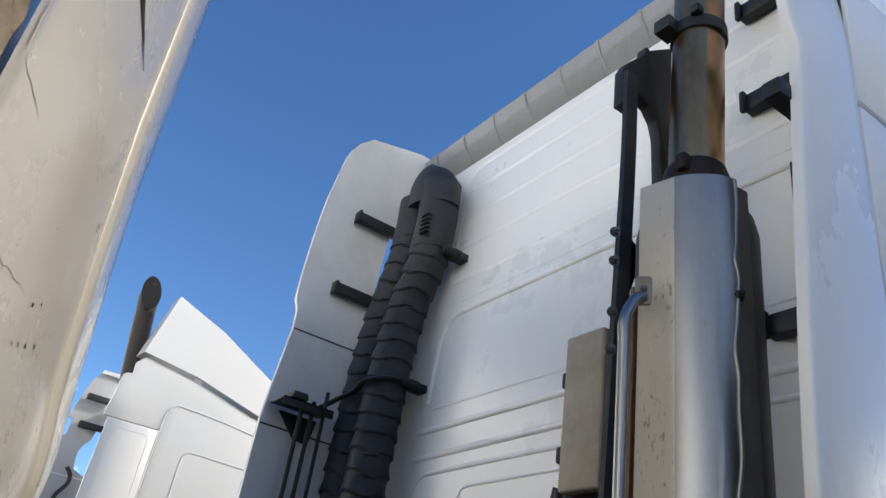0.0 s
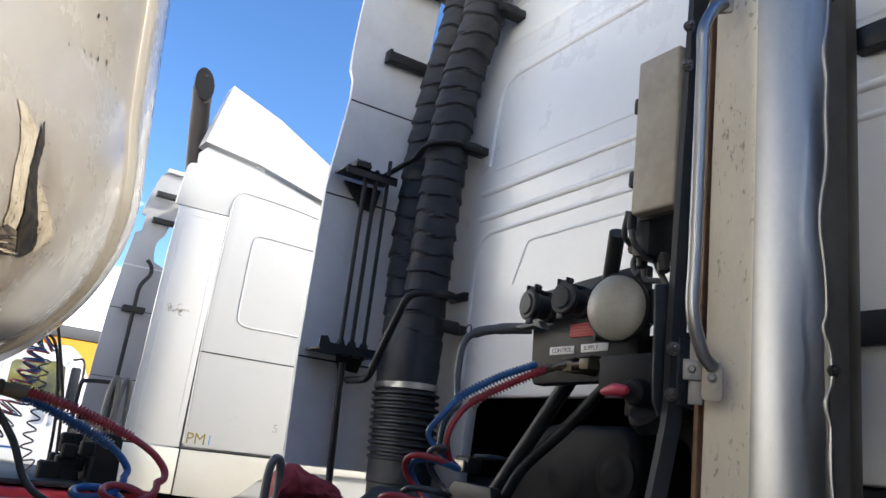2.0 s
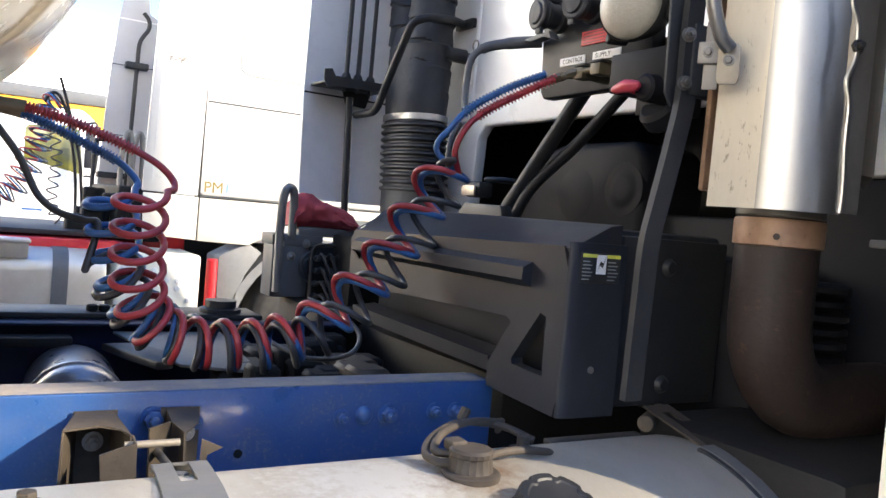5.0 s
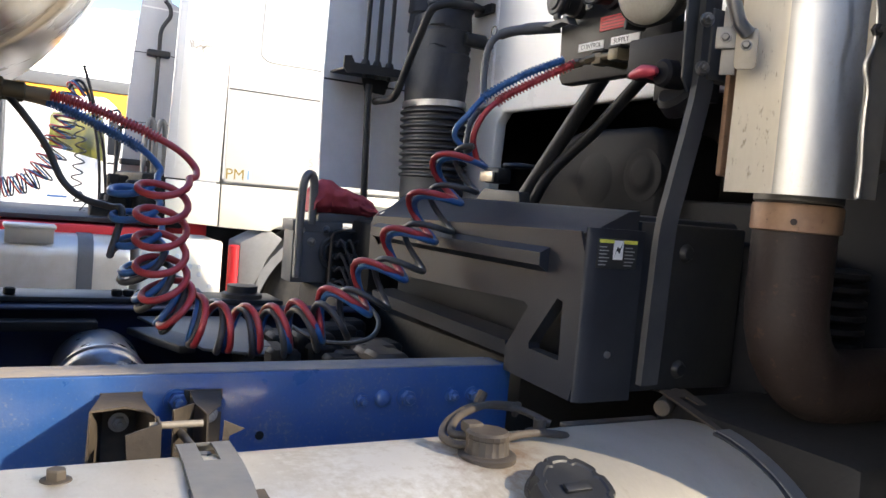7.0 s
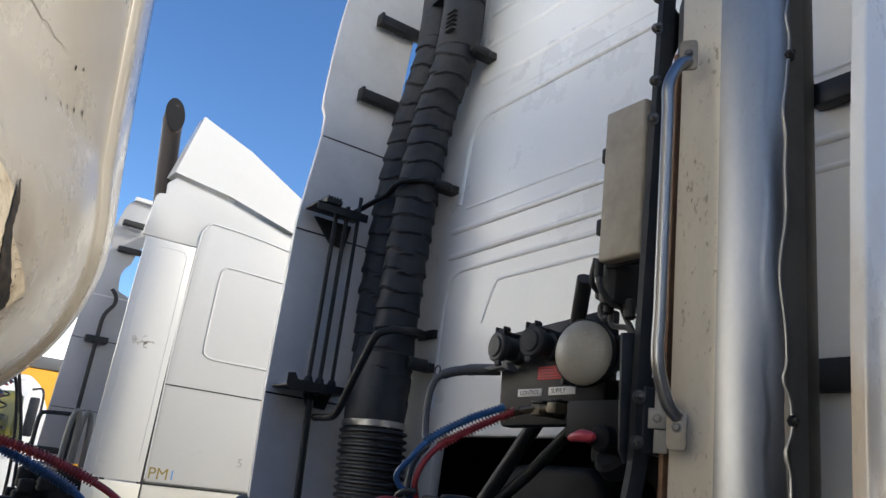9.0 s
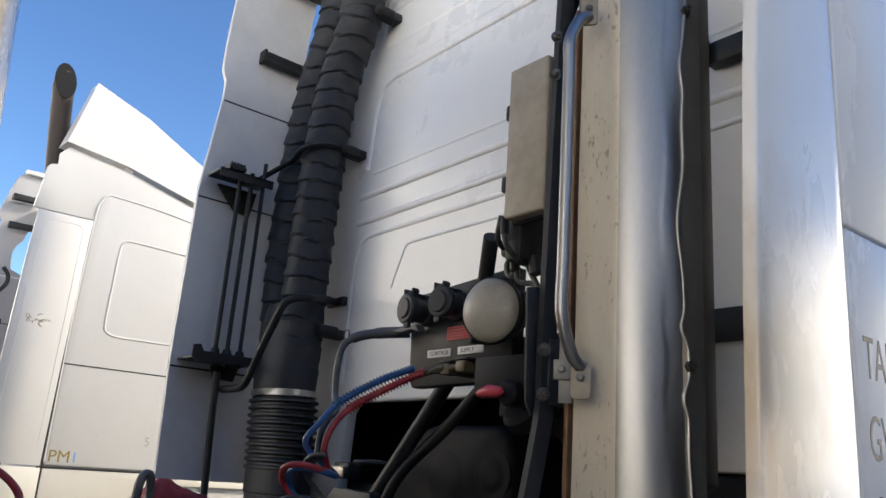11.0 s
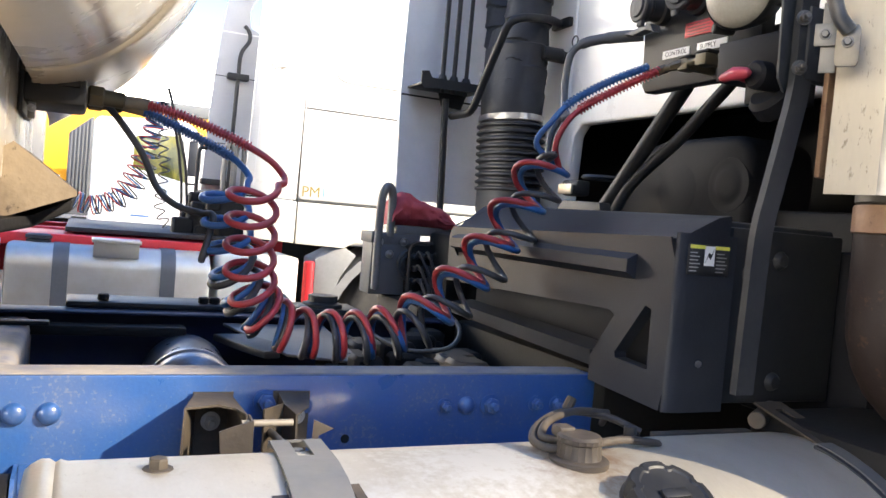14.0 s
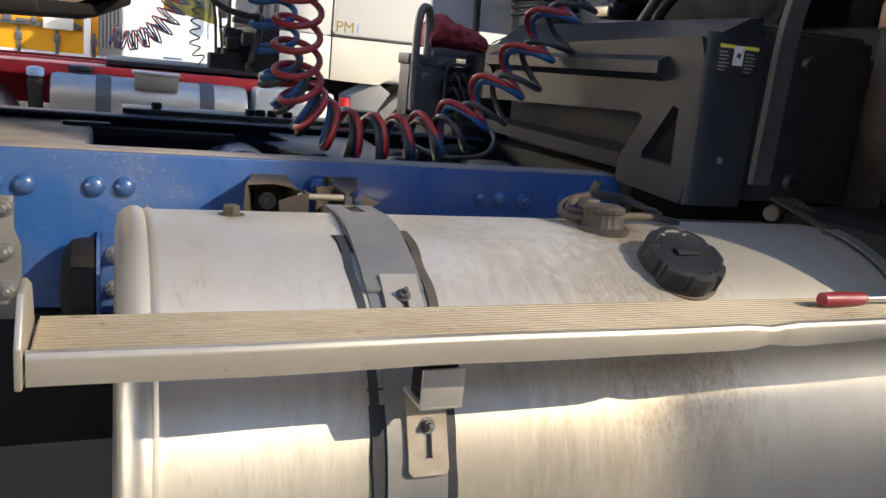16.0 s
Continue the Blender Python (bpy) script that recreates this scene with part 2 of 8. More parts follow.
M_NOSE = material("cream trailer fibreglass", (0.535, 0.485, 0.40), 0.28, coat=0.5, dirt=(0.44, 0.375, 0.285), dirt_amount=0.55, dirt_scale=3, grain=30, bump=0.02, vary=0.03, speck=(0.36, 0.31, 0.24), speck_amount=0.5, speck_scale=40, speck_from=0.66)
M_TRUND = material("dusty trailer steel", (0.27, 0.205, 0.135), 0.75, dirt=(0.08, 0.046, 0.026), dirt_amount=0.85, dirt_scale=8, bump=0.45, speck=(0.05, 0.035, 0.025), speck_amount=0.8, speck_scale=45, speck_from=0.58)
M_RED = material("red air hose", (0.40, 0.034, 0.040), 0.36, dirt=(0.24, 0.05, 0.05), dirt_amount=0.4, dirt_scale=20, bump=0.03)
M_HBLUE = material("blue air hose", (0.020, 0.115, 0.31), 0.36, dirt=(0.05, 0.09, 0.18), dirt_amount=0.4, dirt_scale=20, bump=0.03)
M_HBLK = material("black electric cable", (0.035, 0.037, 0.04), 0.42, dirt=(0.09, 0.09, 0.09), dirt_amount=0.4, dirt_scale=20, bump=0.03)
M_TAN = material("beige painted box", (0.36, 0.325, 0.265), 0.55, dirt=(0.24, 0.20, 0.15), dirt_amount=0.6, dirt_scale=14, bump=0.12)
M_LENS = material("frosted ribbed lamp glass", (0.36, 0.34, 0.285), 0.45, dirt=(0.22, 0.19, 0.14), dirt_amount=0.5, dirt_scale=10, grain=150, bump=0.4, coat=0.25)
M_LABEL = material("white label", (0.75, 0.75, 0.74), 0.45, bump=0)
M_INK = material("black print", (0.02, 0.02, 0.02), 0.5, bump=0)
M_GOLD = material("brass-coloured lettering", (0.30, 0.22, 0.05), 0.45, bump=0)
M_SKYL = material("light blue lettering", (0.15, 0.38, 0.75), 0.45, bump=0)
M_SIGNRED = material("red warning label", (0.62, 0.04, 0.05), 0.5, dirt=(0.4, 0.05, 0.05), bump=0)
M_YEL = material("yellow label strip", (0.72, 0.68, 0.10), 0.5, bump=0)
M_KNOB = material("red valve knob", (0.46, 0.05, 0.075), 0.4, bump=0.05)
M_CLOTH = material("red folded tarpaulin", (0.42, 0.055, 0.065), 0.75, dirt=(0.22, 0.03, 0.04), dirt_amount=0.6, dirt_scale=9, bump=0.4)
M_REDCH = material("red chassis paint", (0.62, 0.02, 0.03), 0.42, dirt=(0.35, 0.03, 0.03), dirt_amount=0.4, bump=0.05)
M_CURT = material("yellow curtain", (0.80, 0.37, 0.015), 0.55, dirt=(0.62, 0.27, 0.015), dirt_amount=0.4, dirt_scale=2, bump=0.1)
M_GREYP = material("grey plastic", (0.10, 0.105, 0.11), 0.5, dirt=(0.12, 0.12, 0.12), bump=0.1)
# the yellow mixed into this glass colour paints a reflection in the lorry's window
M_GLASS = material("side glass with yellow reflection", (0.10, 0.11, 0.06), 0.06, dirt=(0.32, 0.28, 0.03), dirt_amount=0.9, dirt_scale=2.5, bump=0, coat=1.0)
M_GROUND = material("dusty grey yard asphalt", (0.115, 0.108, 0.097), 0.85, dirt=(0.08, 0.075, 0.067), dirt_amount=0.6, dirt_scale=1.2, grain=90, bump=0.5)
M_TYRE = material("tyre rubber", (0.022, 0.022, 0.023), 0.75, dirt=(0.10, 0.09, 0.075), dirt_amount=0.5, dirt_scale=9, bump=0.3)
M_BRASS = material("dusty brass fitting", (0.11, 0.09, 0.055), 0.5, metal=0.5, dirt=(0.09, 0.075, 0.05), dirt_amount=0.6, dirt_scale=30, bump=0.1)


def add_stain(m, centre, radius, colour, amount, streak=(1, 1, 1), scale=30.0):
    """A ragged stain about a spot of the surface, with runs along the short side of streak."""
    n, l = m.node_tree.nodes, m.node_tree.links
    bsdf = n["Principled BSDF"]
    before = bsdf.inputs["Base Color"].links[0].from_socket
    co = n.new("ShaderNodeTexCoord")
    mp = n.new("ShaderNodeMapping")
    mp.inputs["Scale"].default_value = streak
    no = n.new("ShaderNodeTexNoise")
    no.inputs["Scale"].default_value = scale
    no.inputs["Detail"].default_value = 6.0
    no.inputs["Roughness"].default_value = 0.68
    dist = n.new("ShaderNodeVectorMath")
    dist.operation = "DISTANCE"
    dist.inputs[1].default_value = centre
    fall = n.new("ShaderNodeMapRange")
    fall.inputs["From Min"].default_value = radius
    fall.inputs["From Max"].default_value = 0.0
    fall.inputs["To Min"].default_value = -0.30
    fall.inputs["To Max"].default_value = 0.42
    add = n.new("ShaderNodeMath")
    add.operation = "ADD"
    cut = n.new("ShaderNodeMapRange")
    cut.inputs["From Min"].default_value = 0.46
    cut.inputs["From Max"].default_value = 0.80
    cut.inputs["To Max"].default_value = amount
    mix = n.new("ShaderNodeMix")
    mix.data_type = "RGBA"
    mix.inputs["B"].default_value = (*colour, 1)
    l.new(co.outputs["Object"], mp.inputs["Vector"])
    l.new(mp.outputs["Vector"], no.inputs["Vector"])
    l.new(co.outputs["Object"], dist.inputs[0])
    l.new(dist.outputs["Value"], fall.inputs["Value"])
    l.new(fall.outputs["Result"], add.inputs[0])
    l.new(no.outputs["Fac"], add.inputs[1])
    l.new(add.outputs["Value"], cut.inputs["Value"])
    l.new(cut.outputs["Result"], mix.inputs["Factor"])
    l.new(before, mix.inputs["A"])
    l.new(mix.outputs["Result"], bsdf.inputs["Base Color"])


# rust runs on the tank, seen from the truck's own origin
add_stain(M_TANK, (-0.55, -1.18, 0.84), 0.40, (0.28, 0.20, 0.12), 0.40, (1.0, 0.22, 0.22), 60.0)
add_stain(M_TANK, (-0.50, -1.17, 0.86), 0.24, (0.16, 0.115, 0.07), 0.5, (1.0, 0.55, 0.55), 170.0)
add_stain(M_TANK, (-0.80, -1.2, 0.74), 0.42, (0.30, 0.25, 0.18), 0.45, (1.0, 0.16, 0.16), 70.0)
add_stain(M_TANK, (-0.62, -0.87, 0.957), 0.26, (0.78, 0.77, 0.73), 0.75, (1, 1, 1), 55.0)
add_stain(M_TANK, (-0.80, -0.98, 0.93), 0.12, (0.72, 0.71, 0.67), 0.5, (1, 1, 1), 70.0)
add_stain(M_TANK, (-0.465, -0.89, 0.95), 0.15, (0.30, 0.17, 0.085), 0.85)
add_stain(M_TANK, (-0.415, -1.03, 0.93), 0.13, (0.36, 0.25, 0.14), 0.7)
add_stain(M_TANK, (-1.062, -0.845, 0.957), 0.05, (0.40, 0.32, 0.21), 0.7)
# brown run-off low on the fairing
add_stain(M_FAIR, (0.10, -1.236, 1.62), 0.60, (0.50, 0.37, 0.22), 0.8, (1.0, 1.0, 0.5), 3.0)
# low on the trailer's nose: brown dirt, with the shade under its bulge coloured in
add_stain(M_NOSE, (1.87, -0.95, 1.60), 0.30, (0.26, 0.20, 0.14), 0.7, (1, 1, 1), 9.0)
add_stain(M_NOSE, (1.95, -0.45, 1.56), 0.28, (0.34, 0.28, 0.21), 0.6, (1, 1, 1), 9.0)


# ---- building helpers ----
def thing(name, loc, label, category, group="", kind=""):
    ob = new(name)
    ob.empty_display_size = 0.1
    ob.location = loc
    return tagged(ob, label, category, group, kind)


def origin_of(ob):
    p = Vector((0, 0, 0))
    while ob is not None:
        p += ob.location
        ob = ob.parent
    return p


def to_mesh(name, b, mat, shift, sharp=38):
    bmesh.ops.recalc_face_normals(b, faces=b.faces)
    me = bpy.data.meshes.new(name)
    b.to_mesh(me)
    b.free()
    me.transform(Matrix.Translation(-shift))
    for m in mat if isinstance(mat, (list, tuple)) else [mat]:
        me.materials.append(m)
    for p in me.polygons:
        p.use_smooth = True
    me.set_sharp_from_angle(angle=radians(sharp))
    return me


def part(name, b, mat, parent, label="", sharp=38):
    """Links a bmesh, given in world places, as one mesh under a thing or a part."""
    ob = new(name, to_mesh(name, b, mat, origin_of(parent), sharp))
    ob.parent = parent
    return tagged(ob, label)


def solid(name, b, mat, loc, label, category, group="", kind="", sharp=38):
    """A thing that is one mesh."""
    loc = Vector(loc)
    ob = new(name, to_mesh(name, b, mat, loc, sharp))
    ob.location = loc
    return tagged(ob, label, category, group, kind)


def merge(b, tmp, m=None):
    me = bpy.data.meshes.new("tmp")
    if m is not None:
        tmp.transform(m)
    tmp.to_mesh(me)
    tmp.free()
    b.from_mesh(me)
    bpy.data.meshes.remove(me)


def box(b, x0, x1, y0, y1, z0, z1, bev=0.0, seg=2, m=None):
    t = bmesh.new()
    bmesh.ops.create_cube(t, size=1.0)
    for v in t.verts:
        v.co = Vector(((x0 + x1) / 2 + v.co.x * (x1 - x0), (y0 + y1) / 2 + v.co.y * (y1 - y0), (z0 + z1) / 2 + v.co.z * (z1 - z0)))
    if bev:
        bmesh.ops.bevel(t, geom=t.edges[:], offset=bev, segments=seg, profile=0.5, affect="EDGES", clamp_overlap=True)
    merge(b, t, m)
    return b


def prism(b, pts, vec, bev=0.0, seg=2):
    """The flat outline pts, pushed along vec."""
    t = bmesh.new()
    vec = Vector(vec)
    lo = [t.verts.new(Vector(p)) for p in pts]
    hi = [t.verts.new(Vector(p) + vec) for p in pts]
    t.faces.new(lo[::-1])
    t.faces.new(hi)
    for i in range(len(pts)):
        j = (i + 1) % len(pts)
        t.faces.new((lo[i], lo[j], hi[j], hi[i]))
    bmesh.ops.recalc_face_normals(t, faces=t.faces)
    if bev:
        bmesh.ops.bevel(t, geom=t.edges[:], offset=bev, segments=seg, profile=0.5, affect="EDGES", clamp_overlap=True)
    merge(b, t)
    return b


def rings(b, loops, closed=True, caps=True):
    """A skin over loops of equally many points."""
    vs = [[b.verts.new(Vector(p)) for p in lp] for lp in loops]
    n = len(vs[0])
    for a, c in zip(vs, vs[1:]):
        for i in range(n if closed else n - 1):
            j = (i + 1) % n
            b.faces.new((a[i], a[j], c[j], c[i]))
    if caps and closed:
        b.faces.new(vs[0][::-1])
        b.faces.new(vs[-1])
    return b


def frames_along(pts):
    pts = [Vector(p) for p in pts]
    tan = []
    for i in range(len(pts)):
        d = pts[min(i + 1, len(pts) - 1)] - pts[max(i - 1, 0)]
        tan.append(d.normalized())
    up = Vector((0, 0, 1)) if abs(tan[0].z) < 0.9 else Vector((1, 0, 0))
    u = tan[0].cross(up).normalized()
    out = []
    for p, t in zip(pts, tan):
        u = (u - t * u.dot(t)).normalized()
        out.append((p, u, t.cross(u)))
    return out


def tube(b, pts, r, n=10, caps=True, flat=1.0):
    """A round bar along pts; r: one radius or one for each point."""
    loops = []
    for i, (p, u, v) in enumerate(frames_along(pts)):
        q = r[i] if isinstance(r, (list, tuple)) else r
        loops.append([p + u * (q * math.cos(6.28319 * k / n)) + v * (q * flat * math.sin(6.28319 * k / n)) for k in range(n)])
    return rings(b, loops, True, caps)


def cyl(b, p0, p1, r0, r1=None, n=24, bev=0.0):
    p0, p1 = Vector(p0), Vector(p1)
    r1 = r0 if r1 is None else r1
    if bev:
        d = (p1 - p0).normalized()
        return tube(b, [p0, p0 + d * bev, p1 - d * bev, p1], [r0 - bev, r0, r1, r1 - bev], n)
    return tube(b, [p0, p1], [r0, r1], n)


def spline(pts, k=8):
    """A smooth line through pts."""
    P = [Vector(p) for p in pts]
    P = [P[0] * 2 - P[1]] + P + [P[-1] * 2 - P[-2]]
    out = []
    for i in range(1, len(P) - 2):
        a, c, d, e = P[i - 1], P[i], P[i + 1], P[i + 2]
        for j in range(k):
            t = j / k
            out.append(0.5 * (2 * c + (d - a) * t + (2 * a - 5 * c + 4 * d - e) * t * t + (3 * c - a - 3 * d + e) * t ** 3))
    out.append(P[-2])
    return out


def roundrect(w, h, r, n=6):
    """Points of a rounded rectangle about the origin, counter-clockwise."""
    out = []
    for cx, cy, a in ((w / 2 - r, h / 2 - r, 0), (-w / 2 + r, h / 2 - r, 90), (-w / 2 + r, -h / 2 + r, 180), (w / 2 - r, -h / 2 + r, 270)):
        for k in range(n + 1):
            q = radians(a + 90 * k / n)
            out.append((cx + r * math.cos(q), cy + r * math.sin(q)))
    return out


def lathe(b, base, axis, prof, n=28):
    """Turns the profile of (radius, height) pairs about an axis."""
    base, axis = Vector(base), Vector(axis).normalized()
    u = axis.orthogonal().normalized()
    v = axis.cross(u)
    loops = [[base + axis * h + (u * math.cos(6.28319 * k / n) + v * math.sin(6.28319 * k / n)) * max(r, 0.0005) for k in range(n)] for r, h in prof]
    return rings(b, loops, True, True)


def bolt_mesh(name, r=0.012, mat=M_STEEL, stud=True):
    """A hexagon nut on a washer, along -y."""
    b = bmesh.new()
    cyl(b, (0, 0, 0), (0, -0.003, 0), r * 1.35, n=16)
    cyl(b, (0, -0.003, 0), (0, -0.003 - r * 0.9, 0), r, n=6, bev=0.0015)
    if stud:
        cyl(b, (0, -0.003 - r * 0.8, 0), (0, -0.006 - r * 1.6, 0), r * 0.5, n=10, bev=0.001)
    return to_mesh(name, b, mat, Vector((0, 0, 0)))


def put(name, me, parent, place, rot=(0, 0, 0), label=""):
    """A part on shared mesh data, at a world place."""
    ob = new(name, me)
    ob.parent = parent
    ob.location = Vector(place) - origin_of(parent)
    ob.rotation_euler = [radians(a) for a in rot]
    return tagged(ob, label)


def letters(name, text, size, m, mat, parent, thick=0.0006):
    """Raised lettering as a mesh; m places its x along the text and its z out of the surface."""
    cu = bpy.data.curves.new(name, "FONT")
    cu.body = text
    cu.size = size
    cu.extrude = thick
    ob = bpy.data.objects.new("tmp", cu)
    scene.collection.objects.link(ob)
    dg = bpy.context.evaluated_depsgraph_get()
    me = bpy.data.meshes.new_from_object(ob.evaluated_get(dg))
    bpy.data.objects.remove(ob)
    me.transform(Matrix.Translation(-origin_of(parent)) @ m)
    me.materials.clear()
    me.materials.append(mat)
    o = new(name, me)
    o.parent = parent
    return o


def face_minus_y(x, y, z, lean=0):
    """Text reading along +x on a surface that faces -y."""
    return Matrix(((1, 0, 0, x), (0, 0, -1, y), (0, 1, 0, z), (0, 0, 0, 1)))


def face_minus_x(x, y, z):
    """Text reading along -y on a surface that faces -x."""
    return Matrix(((0, 0, -1, x), (-1, 0, 0, y), (0, 1, 0, z), (0, 0, 0, 1)))


# ---- ground ----
b = bmesh.new()
gx = [-3000, -300, -60] + [-16 + 2 * i for i in range(17)] + [60, 300, 3000]
gv = [[b.verts.new((x, y, 0.012 * noise.noise(Vector((x * 0.3, y * 0.3, 0))) if abs(x) < 20 and abs(y) < 20 else 0.0)) for y in gx] for x in gx]
for i in range(len(gx) - 1):
    for j in range(len(gx) - 1):
        b.faces.new((gv[i][j], gv[i + 1][j], gv[i + 1][j + 1], gv[i][j + 1]))
solid("ground", b, M_GROUND, (0, 0, 0), "dusty grey asphalt of a truck yard", "ground", kind="structure")


# ---- tractor units: what both trucks share ----
DEFL = [(1.0, 1.38), (0.986, 1.79), (0.990, 2.53), (1.036, 2.955), (1.036, 3.05), (1.014, 3.10), (1.018, 3.35), (1.023, 3.617), (1.044, 3.88), (1.105, 3.98), (1.20, 3.995), (1.42, 4.03)]


def fairing_y(z):
    """How far the side fairing bends in towards the roof."""
    t = max(0.0, z - 3.15) / 0.85
    return 0.19 * t * t


def fairing(truck, yface, mat, label, joints=(1.79, 2.50, 2.955)):
    """The side fairing behind the cab on the far side."""
    n = 16

    def trail(z):
        P = DEFL[:10]
        for (xa, za), (xb, zb) in zip(P, P[1:]):
            if za <= z <= zb:
                return xa + (xb - xa) * (z - za) / (zb - za)
        return 1.0 if z < 2 else 1.105 + (z - 3.98) * 6.0

    def lead(z):
        return 1.40 if z < 3.60 else 1.40 + 0.17 * min(1.0, (z - 3.60) / 0.22)

    b = bmesh.new()
    loops = []
    for z in [1.36 + (4.03 - 1.36) * k / 60 for k in range(61)]:
        x0, x1 = trail(z), lead(z)
        y = yface - fairing_y(z)
        line = [(x0 + (x1 - x0) * k / n, y, z) for k in range(n + 1)]
        loops.append(line + [(x, yy + 0.022, q) for x, yy, q in line[::-1]])
    rings(b, loops)
    f = part("side_fairing", b, mat, truck, label, sharp=45)
    for z in joints:
        b = bmesh.new()
        box(b, trail(z) + 0.003, 1.399, yface - 0.0015, yface + 0.0235, z - 0.0035, z + 0.0035)
        part("panel_joint", b, M_SEAM, f)
    return f


NEAR_EDGE = [(1.030, 1.36), (1.041, 1.79), (1.062, 2.2), (1.090, 2.55), (1.114, 2.83), (1.131, 3.05), (1.128, 3.075), (1.102, 3.10), (1.096, 3.20), (1.110, 3.60), (1.16, 3.95), (1.24, 4.03)]


def near_fairing(truck):
    """The side fairing next to the camera: a rounded panel with a folded rear edge."""
    b = bmesh.new()
    loops = []
    for k in range(90):
        z = 1.36 + 2.66 * k / 89
        for (xa, za), (xb, zb) in zip(NEAR_EDGE, NEAR_EDGE[1:]):
            if za <= z <= zb:
                x0 = xa + (xb - xa) * (z - za) / (zb - za)
        y = -1.236 + fairing_y(z)
        x1 = 1.376
        out = [(x0, y + 0.028), (x0, y + 0.006), (x0 + 0.002, y + 0.002), (x0 + 0.006, y)] + [(x0 + 0.006 + (x1 - x0 - 0.012) * q / 10, y - 0.004 * math.sin(3.14159 * q / 10)) for q in range(1, 10)]
        out += [(x1 - 0.008, y), (x1 - 0.002, y + 0.003), (x1, y + 0.010), (x1, y + 0.022), (x0 + 0.012, y + 0.022), (x0 + 0.008, y + 0.028)]
        loops.append([(px, py, z) for px, py in out])
    rings(b, loops)
    f = part("side_fairing", b, M_FAIR, truck, "white side fairing beside the cab", sharp=50)
    # unseen dark liner, added to keep the white fairing from bouncing light inward
    b = bmesh.new()
    rings(b, [[(x0 + 0.014, y + 0.0235, z), (1.45, y + 0.0235, z), (1.45, y + 0.030, z), (x0 + 0.014, y + 0.030, z)] for z, x0, y in ((1.36, 1.03, -1.236), (2.2, 1.062, -1.236), (3.05, 1.131, -1.236))])
    box(b, 1.44, 1.50, -1.213, -1.19, 1.36, 3.05, 0.004)
    part("bounce_liner", b, M_GREYP, f, "dark grey unseen liner, added to cut bounce")
    for z0, z1, name in ((1.36, 1.985, "door_skin"), (1.991, 3.020, "door_skin"), (3.036, 3.50, "upper_panel")):
        b = bmesh.new()
        prism(b, [(1.388, -1.234, z0), (2.30, -1.234, z0), (2.30, -1.234, z1), (1.388, -1.234, z1)], (0, 0.03, 0), bev=0.005, seg=3)
        d = part(name, b, M_FAIR, f)
    b = bmesh.new()
    box(b, 1.374, 2.28, -1.222, -1.206, 1.37, 3.45)
    part("panel_joint", b, M_SEAM, f)
    b = bmesh.new()
    box(b, 1.386, 2.28, -1.2335, -1.215, 3.0255, 3.030, 0.001)
    part("joint_strip", b, M_FAIR, f)
    for text, z in (("TARE", 1.690), ("GVM", 1.536), ("GCM", 1.386)):
        letters("lettering", text, 0.122, face_minus_y(1.428, -1.2342, z) @ Matrix.Scale(0.62, 4, (1, 0, 0)), M_INK, f, 0.0006)
    return f


def wheel(truck, x, y, out, w=0.30, r=0.50, mat=M_ALU):
    t = bmesh.new()
    lathe(t, (x, y - w / 2, r), (0, 1, 0), [(r * 0.56, 0.0), (r * 0.86, 0.0), (r * 0.96, 0.03), (r, 0.06), (r, w - 0.06), (r * 0.96, w - 0.03), (r * 0.86, w), (r * 0.56, w)], 40)
    wh = part("wheel", t, M_TYRE, truck, "black dusty tyre on a steel rim")
    t = bmesh.new()
    yo = y + out * w * 0.32
    lathe(t, (x, yo, r), (0, out, 0), [(r * 0.57, -0.14), (r * 0.57, 0.03), (r * 0.53, 0.04), (r * 0.50, 0.0), (r * 0.34, -0.05), (r * 0.30, 0.04), (r * 0.2, 0.05), (0.01, 0.05)], 32)
    part("rim", t, mat, wh)


